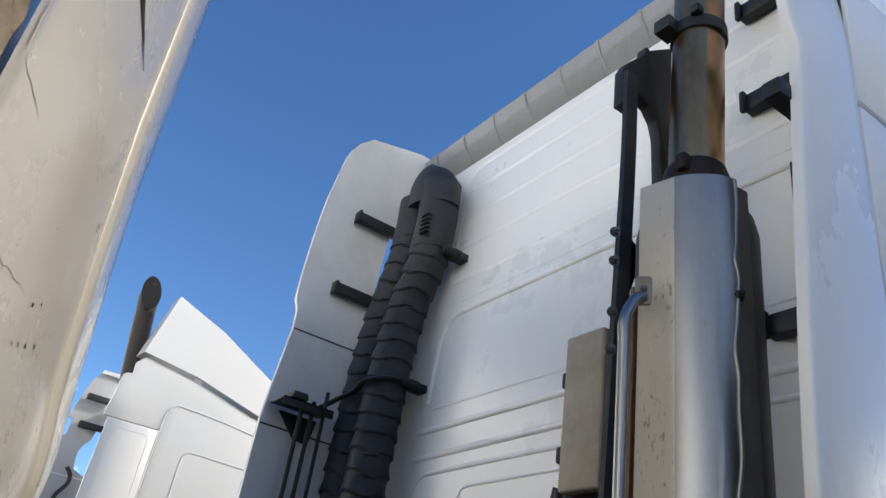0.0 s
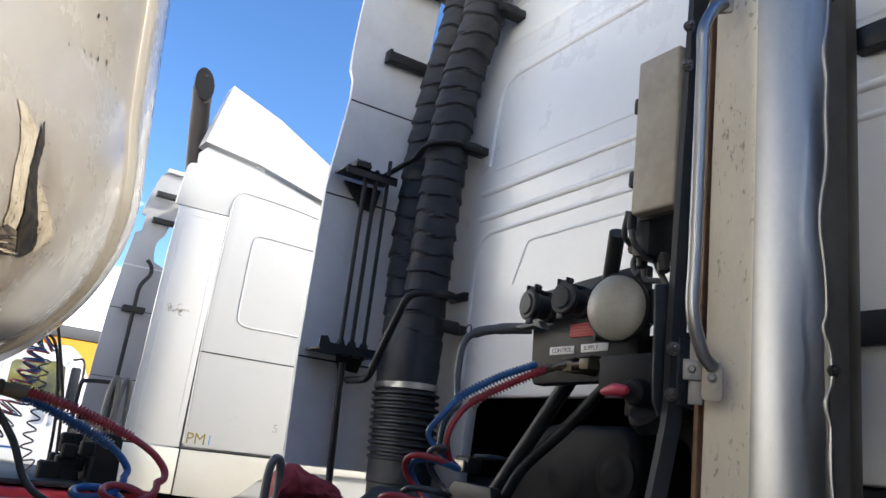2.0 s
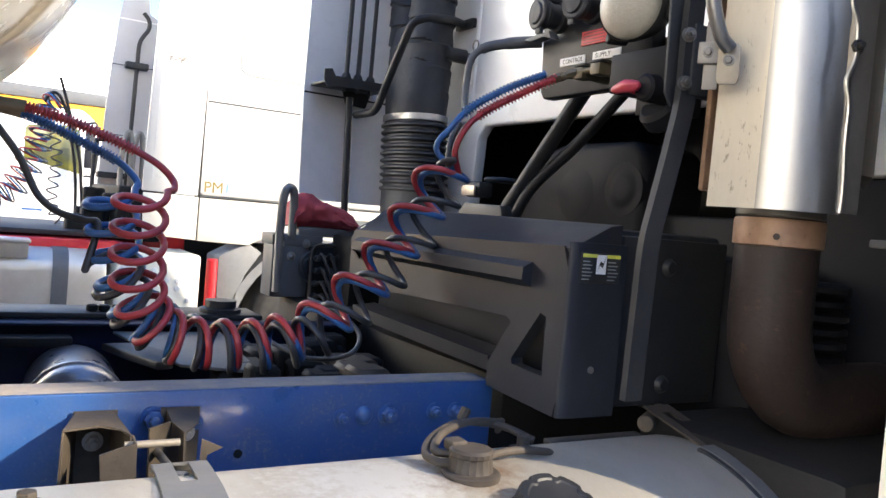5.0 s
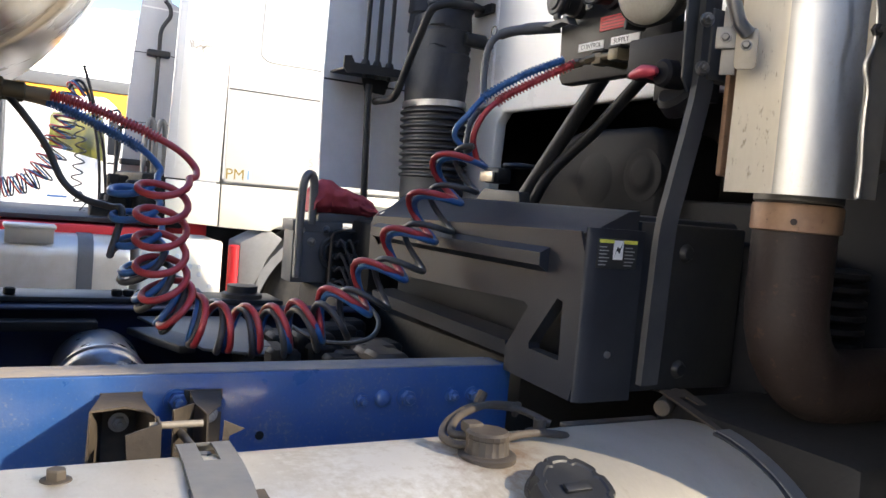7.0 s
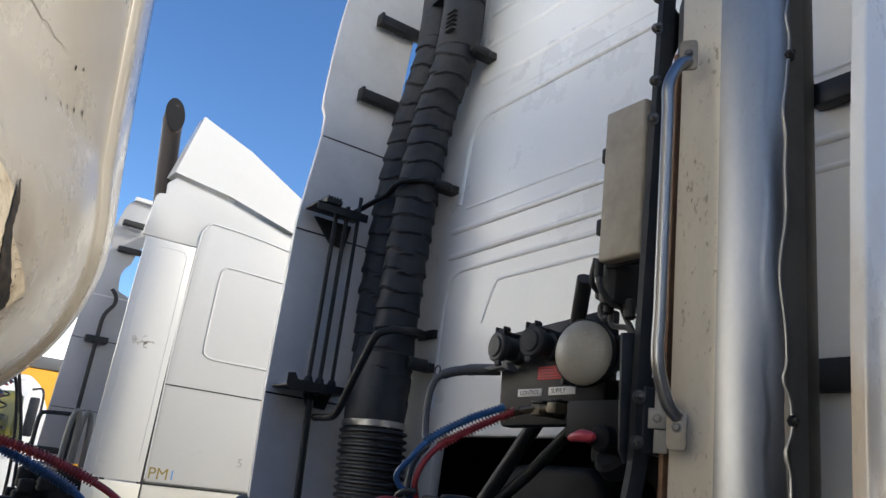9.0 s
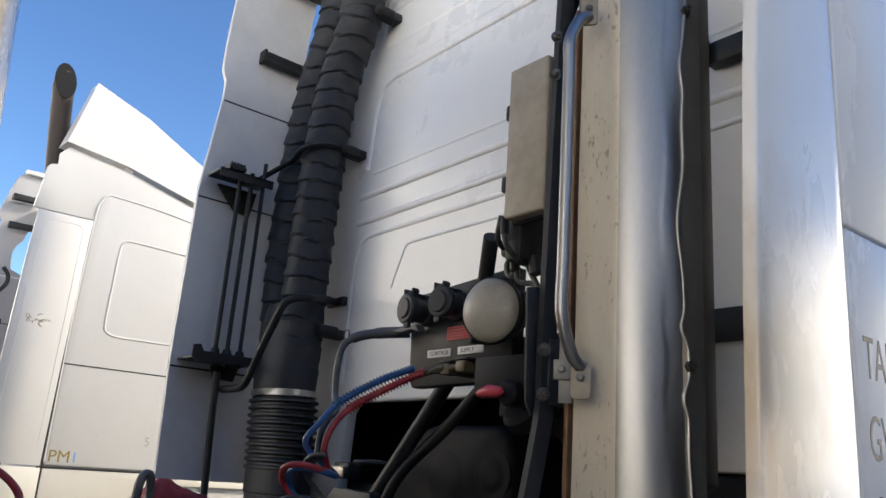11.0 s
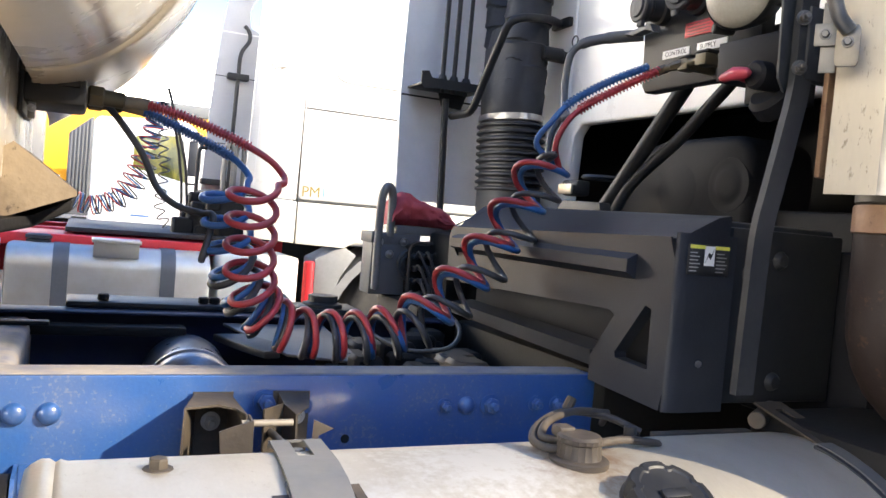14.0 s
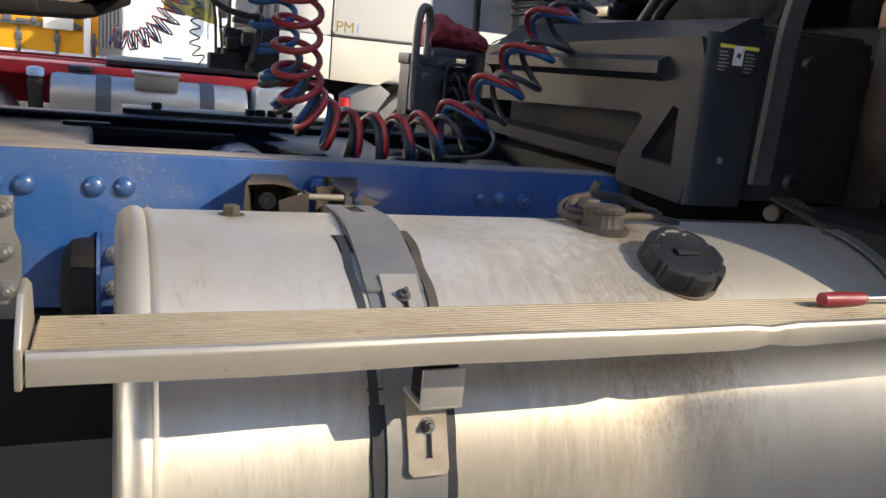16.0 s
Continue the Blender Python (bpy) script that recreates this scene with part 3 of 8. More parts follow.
def rear_wall(truck, ox, oy, top=9.0):
    """The back of the cab: pressed steel with swages, cut out above the engine."""
    X = 1.50 + ox
    pts = [(1.02, 1.32), (1.16, 1.40), (1.19, 1.6), (1.19, 3.62), (1.12, 3.79), (1.02, 3.845), (-1.02, 3.845), (-1.12, 3.79), (-1.19, 3.62), (-1.19, 1.50),
           (-0.58, 1.50), (-0.52, 1.69), (0.66, 1.69), (0.70, 1.65), (0.72, 1.32)]
    b = bmesh.new()
    prism(b, [(X, oy + y, min(z, top + 0.001 * i)) for i, (y, z) in enumerate(pts)], (0.05, 0, 0), bev=0.012 if top > 5 else 0.0, seg=2)
    w = part("rear_wall", b, M_CAB, truck, "white pressed-steel cab back with horizontal swages")

    def swage(line, r=0.0105, wide=1.3):
        t = bmesh.new()
        pts = [(X + 0.0008, oy + y, min(z, top - 0.04)) for y, z in line]
        tube(t, spline(pts, 8) if len(pts) > 2 else pts, r, 10, flat=wide)
        part("swage", t, M_CAB, w)

    # faint ribs of the upper panel
    for z, y0 in ((3.675, 0.63), (3.525, 0.64), (3.362, 0.65), (3.188, 0.66)):
        if z < top - 0.05:
            swage([(-1.10, z), (y0, z)], 0.0058, 2.4)
    if top > 5:
        swage([(-1.10, 3.795), (-0.2, 3.795), (0.50, 3.795), (0.60, 3.785), (0.655, 3.735), (0.675, 3.62), (0.690, 3.20)], 0.0045, 2.6)
        swage([(-1.10, 3.085), (0.655, 3.078)], 0.003, 1.6)
    # pressed outlines of the middle and lower panels
    swage([(-1.10, 3.032), (-0.4, 3.03), (0.50, 3.025), (0.61, 3.015), (0.665, 2.985), (0.695, 2.92), (0.710, 2.80), (0.726, 2.64)])
    swage([(-1.10, 2.616), (0.675, 2.614)], 0.0045, 1.5)
    swage([(-1.10, 2.535), (0.757, 2.524)])
    swage([(-1.10, 2.428), (0.755, 2.413)])
    swage([(-1.10, 2.349), (-0.3, 2.349), (0.58, 2.345), (0.68, 2.338), (0.728, 2.305), (0.752, 2.22), (0.758, 2.0), (0.756, 1.76)], 0.0075)
    swage([(-0.6, 2.276), (0.30, 2.272), (0.375, 2.271), (0.412, 2.262), (0.435, 2.22), (0.488, 2.11)], 0.005, 1.5)
    return w


def cab_body(truck, ox, oy):
    """Sides, roof and front behind the rear wall, open over the engine."""
    b = bmesh.new()
    prof = [(1.552, 1.80), (1.552, 3.72), (1.70, 3.84), (2.40, 3.68), (2.70, 3.1), (3.20, 2.3), (3.60, 1.95), (3.66, 1.80)]
    prism(b, [(x + ox, oy - 1.20, z) for x, z in prof], (0, 2.40, 0), bev=0.04, seg=3)
    body = part("cab_body", b, M_CAB, truck, "white painted cab shell")
    arch = [(2.62 + 0.62 * math.cos(radians(a)), 0.55 + 0.62 * math.sin(radians(a))) for a in range(20, 171, 15)]
    for y in (oy - 1.20, oy + 0.98):
        b = bmesh.new()
        prism(b, [(x + ox, y, z) for x, z in [(1.552, 1.83), (3.62, 1.83), (3.66, 1.2), (3.6, 0.55), (3.3, 0.55)] + arch + [(1.75, 1.06), (1.552, 1.06)]], (0, 0.22, 0), bev=0.02, seg=2)
        part("cab_side", b, M_CAB, body)
    b = bmesh.new()
    box(b, ox + 3.3, ox + 3.6, oy - 0.98, oy + 0.98, 0.6, 1.82, 0.02)
    part("cab_front", b, M_CAB, body)
    return body


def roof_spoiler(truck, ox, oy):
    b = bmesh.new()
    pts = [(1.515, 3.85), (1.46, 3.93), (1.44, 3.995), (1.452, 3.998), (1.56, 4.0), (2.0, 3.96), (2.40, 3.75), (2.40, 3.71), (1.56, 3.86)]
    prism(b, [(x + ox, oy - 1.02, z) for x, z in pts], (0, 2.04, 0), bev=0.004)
    s = part("roof_spoiler", b, M_SPOIL, truck, "inside of the roof air deflector, its shade in the grey")
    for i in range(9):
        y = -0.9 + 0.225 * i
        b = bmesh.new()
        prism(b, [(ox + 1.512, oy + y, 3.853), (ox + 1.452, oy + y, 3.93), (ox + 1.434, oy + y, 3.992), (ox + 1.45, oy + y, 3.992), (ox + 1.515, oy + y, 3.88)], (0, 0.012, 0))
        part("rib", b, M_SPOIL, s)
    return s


def rails(truck, mat, oy, x0, x1, top=0.983, h=0.293):
    out = []
    for side in (-1, 1):
        y = oy + side * 0.425
        i = -side
        b = bmesh.new()
        t, fl = 0.008, 0.085
        pts = [(0, 0), (fl, 0), (fl, t), (t, t), (t, h - t), (fl, h - t), (fl, h), (0, h)]
        prism(b, [(x0, y + i * u, top - h + v) for u, v in pts], (x1 - x0, 0, 0), bev=0.0035, seg=2)
        out.append(part("chassis_rail", b, mat, truck, "painted steel channel dulled with dust"))
    return out


# ---- the near tractor unit ----
truck = thing("tractor_truck", (1.0, 0.0, 0.0), "white tractor truck with blue chassis, dusty and coupled to a trailer", "truck")
rear_wall(truck, 0, 0)
cab_body(truck, 0, 0)
roof_spoiler(truck, 0, 0)
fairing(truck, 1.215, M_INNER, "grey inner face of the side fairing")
near_fairing(truck)
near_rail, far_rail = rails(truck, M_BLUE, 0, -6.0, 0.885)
# darker blue on the far rail stands in for the shade on its inner face
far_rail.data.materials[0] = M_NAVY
far_rail["label"] = "blue steel channel with shade in its colour"

# dust on the top flange
b = bmesh.new()
box(b, -6.0, 0.86, -0.420, -0.345, 0.9835, 0.9850, 0.0005)
part("dust_film", b, M_DUSTY, near_rail, "sandy dust on the top flange")

# wheels and axles
for x, ys in ((2.62, (-1.05, 1.05)), (-1.75, (-0.98, 0.98))):
    for y in ys:
        wheel(truck, x, y, 1 if y > 0 else -1)
b = bmesh.new()
cyl(b, (2.62, -0.95, 0.5), (2.62, 0.95, 0.5), 0.07)
box(b, 2.4, 2.84, -0.42, -0.30, 0.55, 0.72, 0.02)
box(b, 2.4, 2.84, 0.30, 0.42, 0.55, 0.72, 0.02)
part("axle", b, M_DARK, truck)
b = bmesh.new()
cyl(b, (-1.75, -0.9, 0.5), (-1.75, 0.9, 0.5), 0.09)
box(b, -1.95, -1.55, -0.42, -0.30, 0.5, 0.70, 0.02)
box(b, -1.95, -1.55, 0.30, 0.42, 0.5, 0.70, 0.02)
part("axle", b, M_DARK, truck)

# engine bay behind the cut-out
b = bmesh.new()
box(b, 1.56, 2.6, -0.98, 0.98, 0.75, 1.40, 0.02)
box(b, 2.05, 2.1, -1.0, 1.0, 1.3, 1.79)
part("engine_tunnel", b, M_DARK, truck, "oily black engine bay")
for y in (-0.975, 0.955):
    b = bmesh.new()
    box(b, 1.556, 2.6, y, y + 0.02, 1.06, 1.795)
    part("bay_lining", b, M_DARK, truck)
b = bmesh.new()
box(b, 1.556, 2.6, -0.95, 0.95, 1.78, 1.797)
part("bay_roof", b, M_DARK, truck)
b = bmesh.new()
prism(b, [(1.49, y, z) for y, z in [(0.45, 1.28), (0.414, 1.385), (0.372, 1.46), (0.323, 1.525), (0.226, 1.590), (0.169, 1.605), (-0.150, 1.605), (-0.195, 1.575), (-0.212, 1.50), (-0.205, 1.28)]], (0.25, 0, 0), bev=0.035, seg=4)
lathe(b, (1.492, 0.085, 1.445), (-1, 0, 0), [(0.125, -0.02), (0.110, -0.004), (0.090, 0.001), (0.060, 0.006), (0.035, 0.008), (0.01, 0.009)], 32)
air_box = part("air_box", b, M_VALVE, truck, "dark grey moulded plastic air box", sharp=60)
b = bmesh.new()
lathe(b, (1.492, -0.128, 1.462), (-1, 0, 0), [(0.082, -0.01), (0.078, 0.003), (0.062, 0.005), (0.050, 0.005), (0.044, 0.009), (0.026, 0.011), (0.002, 0.012)], 32)
part("duct_mouth", b, M_VALVE, air_box, "ribbed round boss")
b = bmesh.new()
cyl(b, (1.378, -0.135, 1.833), (1.30, 0.215, 1.34), 0.024, n=16)
part("strut", b, M_BLK, truck, "black diagonal stay")
b = bmesh.new()
tube(b, spline([(1.42, -0.30, 1.83), (1.40, -0.16, 1.70), (1.38, -0.03, 1.58), (1.33, 0.10, 1.45), (1.31, 0.16, 1.34)], 6), 0.018, 12)
part("strut", b, M_BLK, truck, "black diagonal stay")
b = bmesh.new()
box(b, 1.36, 1.42, 0.44, 0.54, 1.415, 1.47, 0.012)
res = part("reservoir", b, M_BLK, truck, "black plastic fluid reservoir")
b = bmesh.new()
lathe(b, (1.36, 0.30, 1.465), (0, 0, 1), [(0.06, 0), (0.065, 0.006), (0.06, 0.014), (0.01, 0.018)], 24)
part("filler_lid", b, M_PLA, res)
b = bmesh.new()
prism(b, [(1.22, 0.36, 1.335), (1.22, 0.30, 1.39), (1.22, 0.10, 1.385), (1.22, 0.08, 1.335)], (0.04, 0, 0), bev=0.004)
part("bracket", b, M_BLK, truck)
b = bmesh.new()
box(b, 1.345, 1.355, 0.450, 0.535, 1.418, 1.455, 0.006)
part("clip", b, M_CREAM, truck, "pale stained clip")

b = bmesh.new()
box(b, 1.47, 1.499, -1.18, -0.60, 1.797, 1.873, 0.004)
part("wall_seal", b, M_BLK, truck, "black rubber seal across the cab back")
b = bmesh.new()
box(b, 1.12, 1.145, -1.208, -1.190, 2.16, 2.72, 0.004)
part("edge_seal", b, M_BLK, truck, "black rubber strip inside the fairing")
# black sheets stand in for the deep shade of the open wheel arch
b = bmesh.new()
box(b, 1.505, 1.56, -1.19, -0.60, 0.55, 1.495, 0.01)
box(b, 1.30, 1.56, -1.195, -1.17, 0.55, 1.36, 0.01)
part("arch_shade", b, M_VALVE, truck, "black sheets for the deep shade of the wheel arch")
b = bmesh.new()
prism(b, [(1.028, -1.236, 1.348), (1.034, -1.236, 0.97), (1.62, -1.236, 0.97), (1.62, -1.236, 1.348)], (0, 0.022, 0), bev=0.004)
part("lower_skirt", b, M_CABLOW, truck, "white lower skirt beside the cab")
b = bmesh.new()
box(b, 1.0, 1.62, -1.215, -1.18, 1.345, 1.357, 0.002)
part("skirt_joint", b, M_SEAM, truck)

# intake ducts up the cab back
def duct(path, rad, pitch=0.085, top_smooth=0.0):
    b = bmesh.new()
    P = spline(path, 40)
    L, acc = [0.0], 0.0
    for a, c in zip(P, P[1:]):
        acc += (c - a).length
        L.append(acc)
    loops = []
    for s, (p, u, v) in zip(L, frames_along(P)):
        k0 = s / pitch
        lp = []
        for j in range(28):
            q = 6.28319 * j / 28
            w = (k0 + 0.20 * math.cos(q) + 0.25 * noise.noise(Vector((math.cos(q) * 1.3, math.sin(q) * 1.3, s * 5 + rad * 90)))) % 1.0
            k = 1.0 + (0.11 * w ** 1.5 - 0.05 + 0.05 * noise.noise(Vector((math.cos(q) * 2, math.sin(q) * 2, s * 22))) if s > top_smooth else 0.03)
            lp.append(p + Vector((0, 1, 0)) * (rad * k * math.cos(q)) + Vector((-1, 0, 0)) * (rad * 0.96 * k * math.sin(q)))
        loops.append(lp)
    return rings(b, loops)


intake = part("air_intake", duct([(1.372, 0.69, 3.66), (1.372, 0.685, 3.45), (1.372, 0.715, 3.25), (1.372, 0.812, 3.05), (1.370, 0.850, 2.85), (1.366, 0.868, 2.62), (1.362, 0.880, 2.3), (1.36, 0.885, 2.05), (1.36, 0.885, 1.80)], 0.092, 0.080, 0.36), M_RUB, truck,
              "two black wrapped intake ducts on the cab back", sharp=28)
part("duct", duct([(1.372, 0.875, 3.64), (1.372, 0.875, 3.48), (1.372, 0.905, 3.32), (1.372, 0.995, 3.10), (1.370, 1.045, 2.88), (1.366, 1.062, 2.62), (1.362, 1.070, 2.3), (1.36, 1.045, 2.05), (1.36, 1.00, 1.80)], 0.090, 0.088, 0.22), M_RUB, intake, sharp=28)
b = bmesh.new()
cap_loops = []
for k in range(9):
    a = radians(90 * k / 8)
    s = math.cos(a)
    cap_loops.append([(1.372 + 0.096 * s * py, 0.742 + 0.172 * s * px + 0.03 * math.sin(a), 3.60 + 0.22 * math.sin(a) + 0.03 * px) for px, py in [(math.cos(6.28319 * j / 28), math.sin(6.28319 * j / 28)) for j in range(28)]])
rings(b, [[(x, y, z - 0.05) for x, y, z in cap_loops[0]]] + cap_loops[:-1] + [[(1.372 + 0.004 * math.sin(6.28319 * j / 28), 0.772 + 0.004 * math.cos(6.28319 * j / 28), 3.821) for j in range(28)]])
hood = part("intake_hood", b, M_RUB, intake, "smooth moulded rubber hood")
for k in range(5):
    b = bmesh.new()
    box(b, 1.272, 1.296, 0.600, 0.66, 3.43 - 0.022 * k, 3.437 - 0.022 * k, 0.002)
    part("louvre", b, M_SEAM, intake)
# lower duct, band and bellows
b = bmesh.new()
rings(b, [[(1.36 + 0.60 * r * math.sin(q), 0.955 + r * math.cos(q), z) for q in [6.28319 * j / 32 for j in range(32)]] for z, r in ((2.06, 0.150), (1.99, 0.168), (1.985, 0.176), (1.905, 0.172), (1.895, 0.180), (1.815, 0.172), (1.805, 0.178), (1.72, 0.170), (1.66, 0.168))])
part("duct_collar", b, M_RUB, intake)
b = bmesh.new()
rings(b, [[(1.36 + 0.60 * r * math.sin(q), 0.955 + r * math.cos(q), z) for q in [6.28319 * j / 32 for j in range(32)]] for z, r in ((1.722, 0.172), (1.721, 0.181), (1.698, 0.181), (1.697, 0.172))])
part("hose_clip", b, M_STEEL, intake, "bright steel band clip")
b = bmesh.new()
bl = []
for k in range(40):
    z = 1.69 - 0.27 * k / 39
    r = 0.180 + (0.011 if k % 4 in (1, 2) else -0.010)
    bl.append([(1.36 + r * 0.60 * math.sin(q), 0.950 - 0.03 * k / 39 + r * math.cos(q), z) for q in [6.28319 * j / 32 for j in range(32)]])
rings(b, bl)
part("bellows", b, M_RUB, intake, "black rubber bellows")
b = bmesh.new()
rings(b, [[(1.36 + r * 0.6 * math.sin(q), 0.92 + r * math.cos(q), z) for q in [6.28319 * j / 32 for j in range(32)]] for z, r in ((1.425, 0.178), (1.34, 0.178), (1.335, 0.17), (1.18, 0.165))])
part("duct_elbow", b, M_RUB, intake)
for y, z, s in ((0.605, 3.290, 1), (0.775, 2.715, 1), (0.790, 1.955, 1.25)):
    b = bmesh.new()
    cyl(b, (1.375, y - 0.015, z), (1.46, y - 0.02, z), 0.020 * s, n=14, bev=0.004)
    box(b, 1.40, 1.50, y - 0.03, y + 0.03, z - 0.02, z + 0.015, 0.004)
    part("duct_clamp", b, M_BLK, intake)
b = bmesh.new()
tube(b, spline([(1.41, 0.76, 2.715), (1.33, 0.768, 2.712), (1.272, 0.815, 2.700), (1.258, 0.87, 2.690), (1.272, 0.955, 2.675), (1.258, 1.04, 2.660), (1.24, 1.10, 2.640), (1.225, 1.15, 2.625)], 8), 0.016, 10, flat=0.6)
part("duct_strap", b, M_BLK, intake)

# grab rail over the ducts
b = bmesh.new()
tube(b, spline([(1.482, 0.84, 2.092), (1.40, 0.79, 2.085), (1.30, 0.72, 2.060), (1.24, 0.72, 2.048), (1.205, 0.745, 2.022), (1.195, 0.79, 1.95), (1.185, 0.85, 1.85), (1.178, 0.905, 1.755), (1.178, 0.935, 1.727), (1.178, 0.98, 1.715), (1.178, 1.12, 1.715)], 8), 0.015, 12)
grab = part("grab_rail", b, M_BLK, truck, "black bent-tube grab rail")
b = bmesh.new()
box(b, 1.478, 1.499, 0.775, 0.90, 2.074, 2.110, 0.004)
part("mounting_plate", b, M_BLK, grab)

# rack of rods on the far fairing
b = bmesh.new()
box(b, 1.01, 1.25, 1.06, 1.20, 2.588, 2.598, 0.002)
box(b, 1.01, 1.25, 1.06, 1.066, 2.560, 2.598, 0.002)
prism(b, [(1.06, 1.19, 2.57), (1.24, 1.19, 2.57), (1.22, 1.19, 2.46), (1.15, 1.19, 2.47)], (0, 0.02, 0), bev=0.003)
rack = part("rod_rack", b, M_BLK, truck, "black bracket rack holding three thin rods")
b = bmesh.new()
box(b, 1.045, 1.12, 1.055, 1.13, 2.60, 2.622, 0.006)
for k in range(5):
    box(b, 1.048 + 0.014 * k, 1.055 + 0.014 * k, 1.053, 1.132, 2.618, 2.630, 0.001)
part("clip", b, M_BLK, rack)
for x in (1.115, 1.165, 1.22):
    b = bmesh.new()
    cyl(b, (x, 1.10, 1.80), (x + 0.002, 1.10, 2.62 if x < 1.2 else 2.68), 0.0095 if x < 1.2 else 0.0085, n=12)
    part("rod", b, M_BLK, rack)
b = bmesh.new()
box(b, 1.01, 1.28, 1.06, 1.21, 1.815, 1.824, 0.002)
prism(b, [(1.005, 1.05, 1.865), (1.035, 1.05, 1.87), (1.05, 1.05, 1.845), (1.28, 1.05, 1.845), (1.28, 1.05, 1.815), (1.06, 1.05, 1.805), (1.02, 1.05, 1.80), (1.005, 1.05, 1.82)], (0, 0.006, 0))
prism(b, [(1.14, 1.19, 1.82), (1.27, 1.19, 1.82), (1.25, 1.19, 1.755), (1.16, 1.19, 1.76)], (0, 0.008, 0), bev=0.002)
part("lower_bracket", b, M_BLK, rack)
for x in (1.115, 1.165, 1.22):
    b = bmesh.new()
    lathe(b, (x, 1.10, 1.825), (0, 0, 1), [(0.019, 0), (0.019, 0.03), (0.014, 0.045), (0.012, 0.045)], 14)
    part("ferrule", b, M_BLK, rack)
b = bmesh.new()
cyl(b, (1.145, 1.12, 1.78), (1.175, 1.12, 1.02), 0.0145, n=12)
part("pole", b, M_BLK, rack)
for z, x0 in ((3.60, 1.19), (3.22, 1.175)):
    b = bmesh.new()
    yb = 1.205 - fairing_y(z)
    box(b, x0, 1.50, yb - 0.047, yb, z - 0.035, z + 0.012, 0.004)
    box(b, x0 - 0.008, x0 + 0.006, yb - 0.052, yb + 0.002, z - 0.04, z + 0.018, 0.003)
    part("fairing_bracket", b, M_BLK, truck)
    b = bmesh.new()
    box(b, x0 - 0.10, 1.50, -1.212, -1.165, z - 0.035 - 0.30, z + 0.012 - 0.30, 0.004)
    part("fairing_bracket", b, M_BLK, truck)
for y0, y1, z0 in ((-1.16, -0.858, 3.675), (-1.16, -0.858, 3.290), (-1.16, -0.885, 2.535)):
    b = bmesh.new()
    box(b, 1.455, 1.497, y0, y1, z0 - 0.032, z0 + 0.030, 0.006)
    box(b, 1.440, 1.497, y0, y0 + 0.14, z0 - 0.04, z0 - 0.03, 0.003)
    box(b, 1.44, 1.458, y1 - 0.012, y1 + 0.004, z0 - 0.04, z0 + 0.036, 0.003)
    part("fairing_bracket", b, M_BLK, truck)

# exhaust
EX, EY = 1.165, -0.905
VD = Vector((1.30, 0.96, 0)).normalized()          # from the shield's face to the axis
VS = Vector((VD.y, -VD.x, 0))                      # to the right along the shield
b = bmesh.new()
lathe(b, (EX, EY, 1.44), (0, 0, 1), [(0.08, 0), (0.130, 0.012), (0.145, 0.03), (0.145, 1.20), (0.136, 1.245), (0.118, 1.268), (0.08, 1.275)], 48)
exhaust = part("exhaust_silencer", b, M_SILENCER, truck, "upright exhaust silencer behind a polished heat shield")
b = bmesh.new()
inner, outer = [], []
N = 36


def right_edge(z):
    """The angle at which the shield's dented edge ends."""
    dents = ((2.52, 0.030, 3.2), (2.30, 0.045, 4.0), (1.93, 0.10, 4.5), (1.75, 0.020, 4.0), (1.62, 0.025, 4.5), (1.50, 0.06, 2.0))
    a = 33.0 + 2.2 * math.sin(z * 5.1 + 0.6) + 0.8 * math.sin(z * 31)
    for zc, w, d in dents:
        a -= d * math.exp(-((z - zc) / w) ** 2)
    return radians(a)


for k in range(N + 1):
    f = -1 + 2 * k / N
    col_o, col_i = [], []
    for q in range(49):
        z = 1.397 + (2.738 - 1.397) * q / 48
        edge = 1.0
        if f > 0:
            edge = right_edge(z)
        a = radians(49) * f if f < 0 else edge * f
        r = 0.157 + 0.002 * math.sin(z * 9 + f * 4) * (1 if f > 0.5 else 0.3)
        a0, a1 = radians(-49), radians(-17 + 1.2 * math.sin(z * 5))
        if a < a1:                                    # the flat wing
            g = (a - a0) / (a1 - a0)
            ca, sa = 1.06 * math.cos(a0) + (math.cos(a1) - 1.06 * math.cos(a0)) * g, 1.06 * math.sin(a0) + (math.sin(a1) - 1.06 * math.sin(a0)) * g
        else:
            ca, sa = math.cos(a), math.sin(a)
        col_o.append(Vector((EX, EY, z)) - VD * (r * ca) + VS * (r * sa))
        col_i.append(Vector((EX, EY, z)) - VD * ((r - 0.0025) * ca) + VS * ((r - 0.0025) * sa))
    outer.append(col_o)
    inner.append(col_i)
rings(b, [o + i[::-1] for o, i in zip(outer, inner)], closed=True, caps=True)
b.faces.ensure_lookup_table()
for fc in b.faces:
    if (fc.calc_center_median() - Vector((EX, EY, 0))).dot(VS) < -0.047:
        fc.material_index = 1
shield = part("heat_shield", b, [M_CHROME, M_WING], exhaust, "polished stainless shield, dented along one edge", sharp=50)
b = bmesh.new()
loops = []
for k in range(9):
    a = radians(16 + 36 * k / 8)
    lo, hi = Vector((EX, EY, 1.40)), Vector((EX, EY, 2.722))
    o = -VD * (0.1505 * math.cos(a)) + VS * (0.1505 * math.sin(a))
    i = -VD * (0.1485 * math.cos(a)) + VS * (0.1485 * math.sin(a))
    loops.append([lo + o, hi + o, hi + i, lo + i])
rings(b, loops)
b2 = bmesh.new()
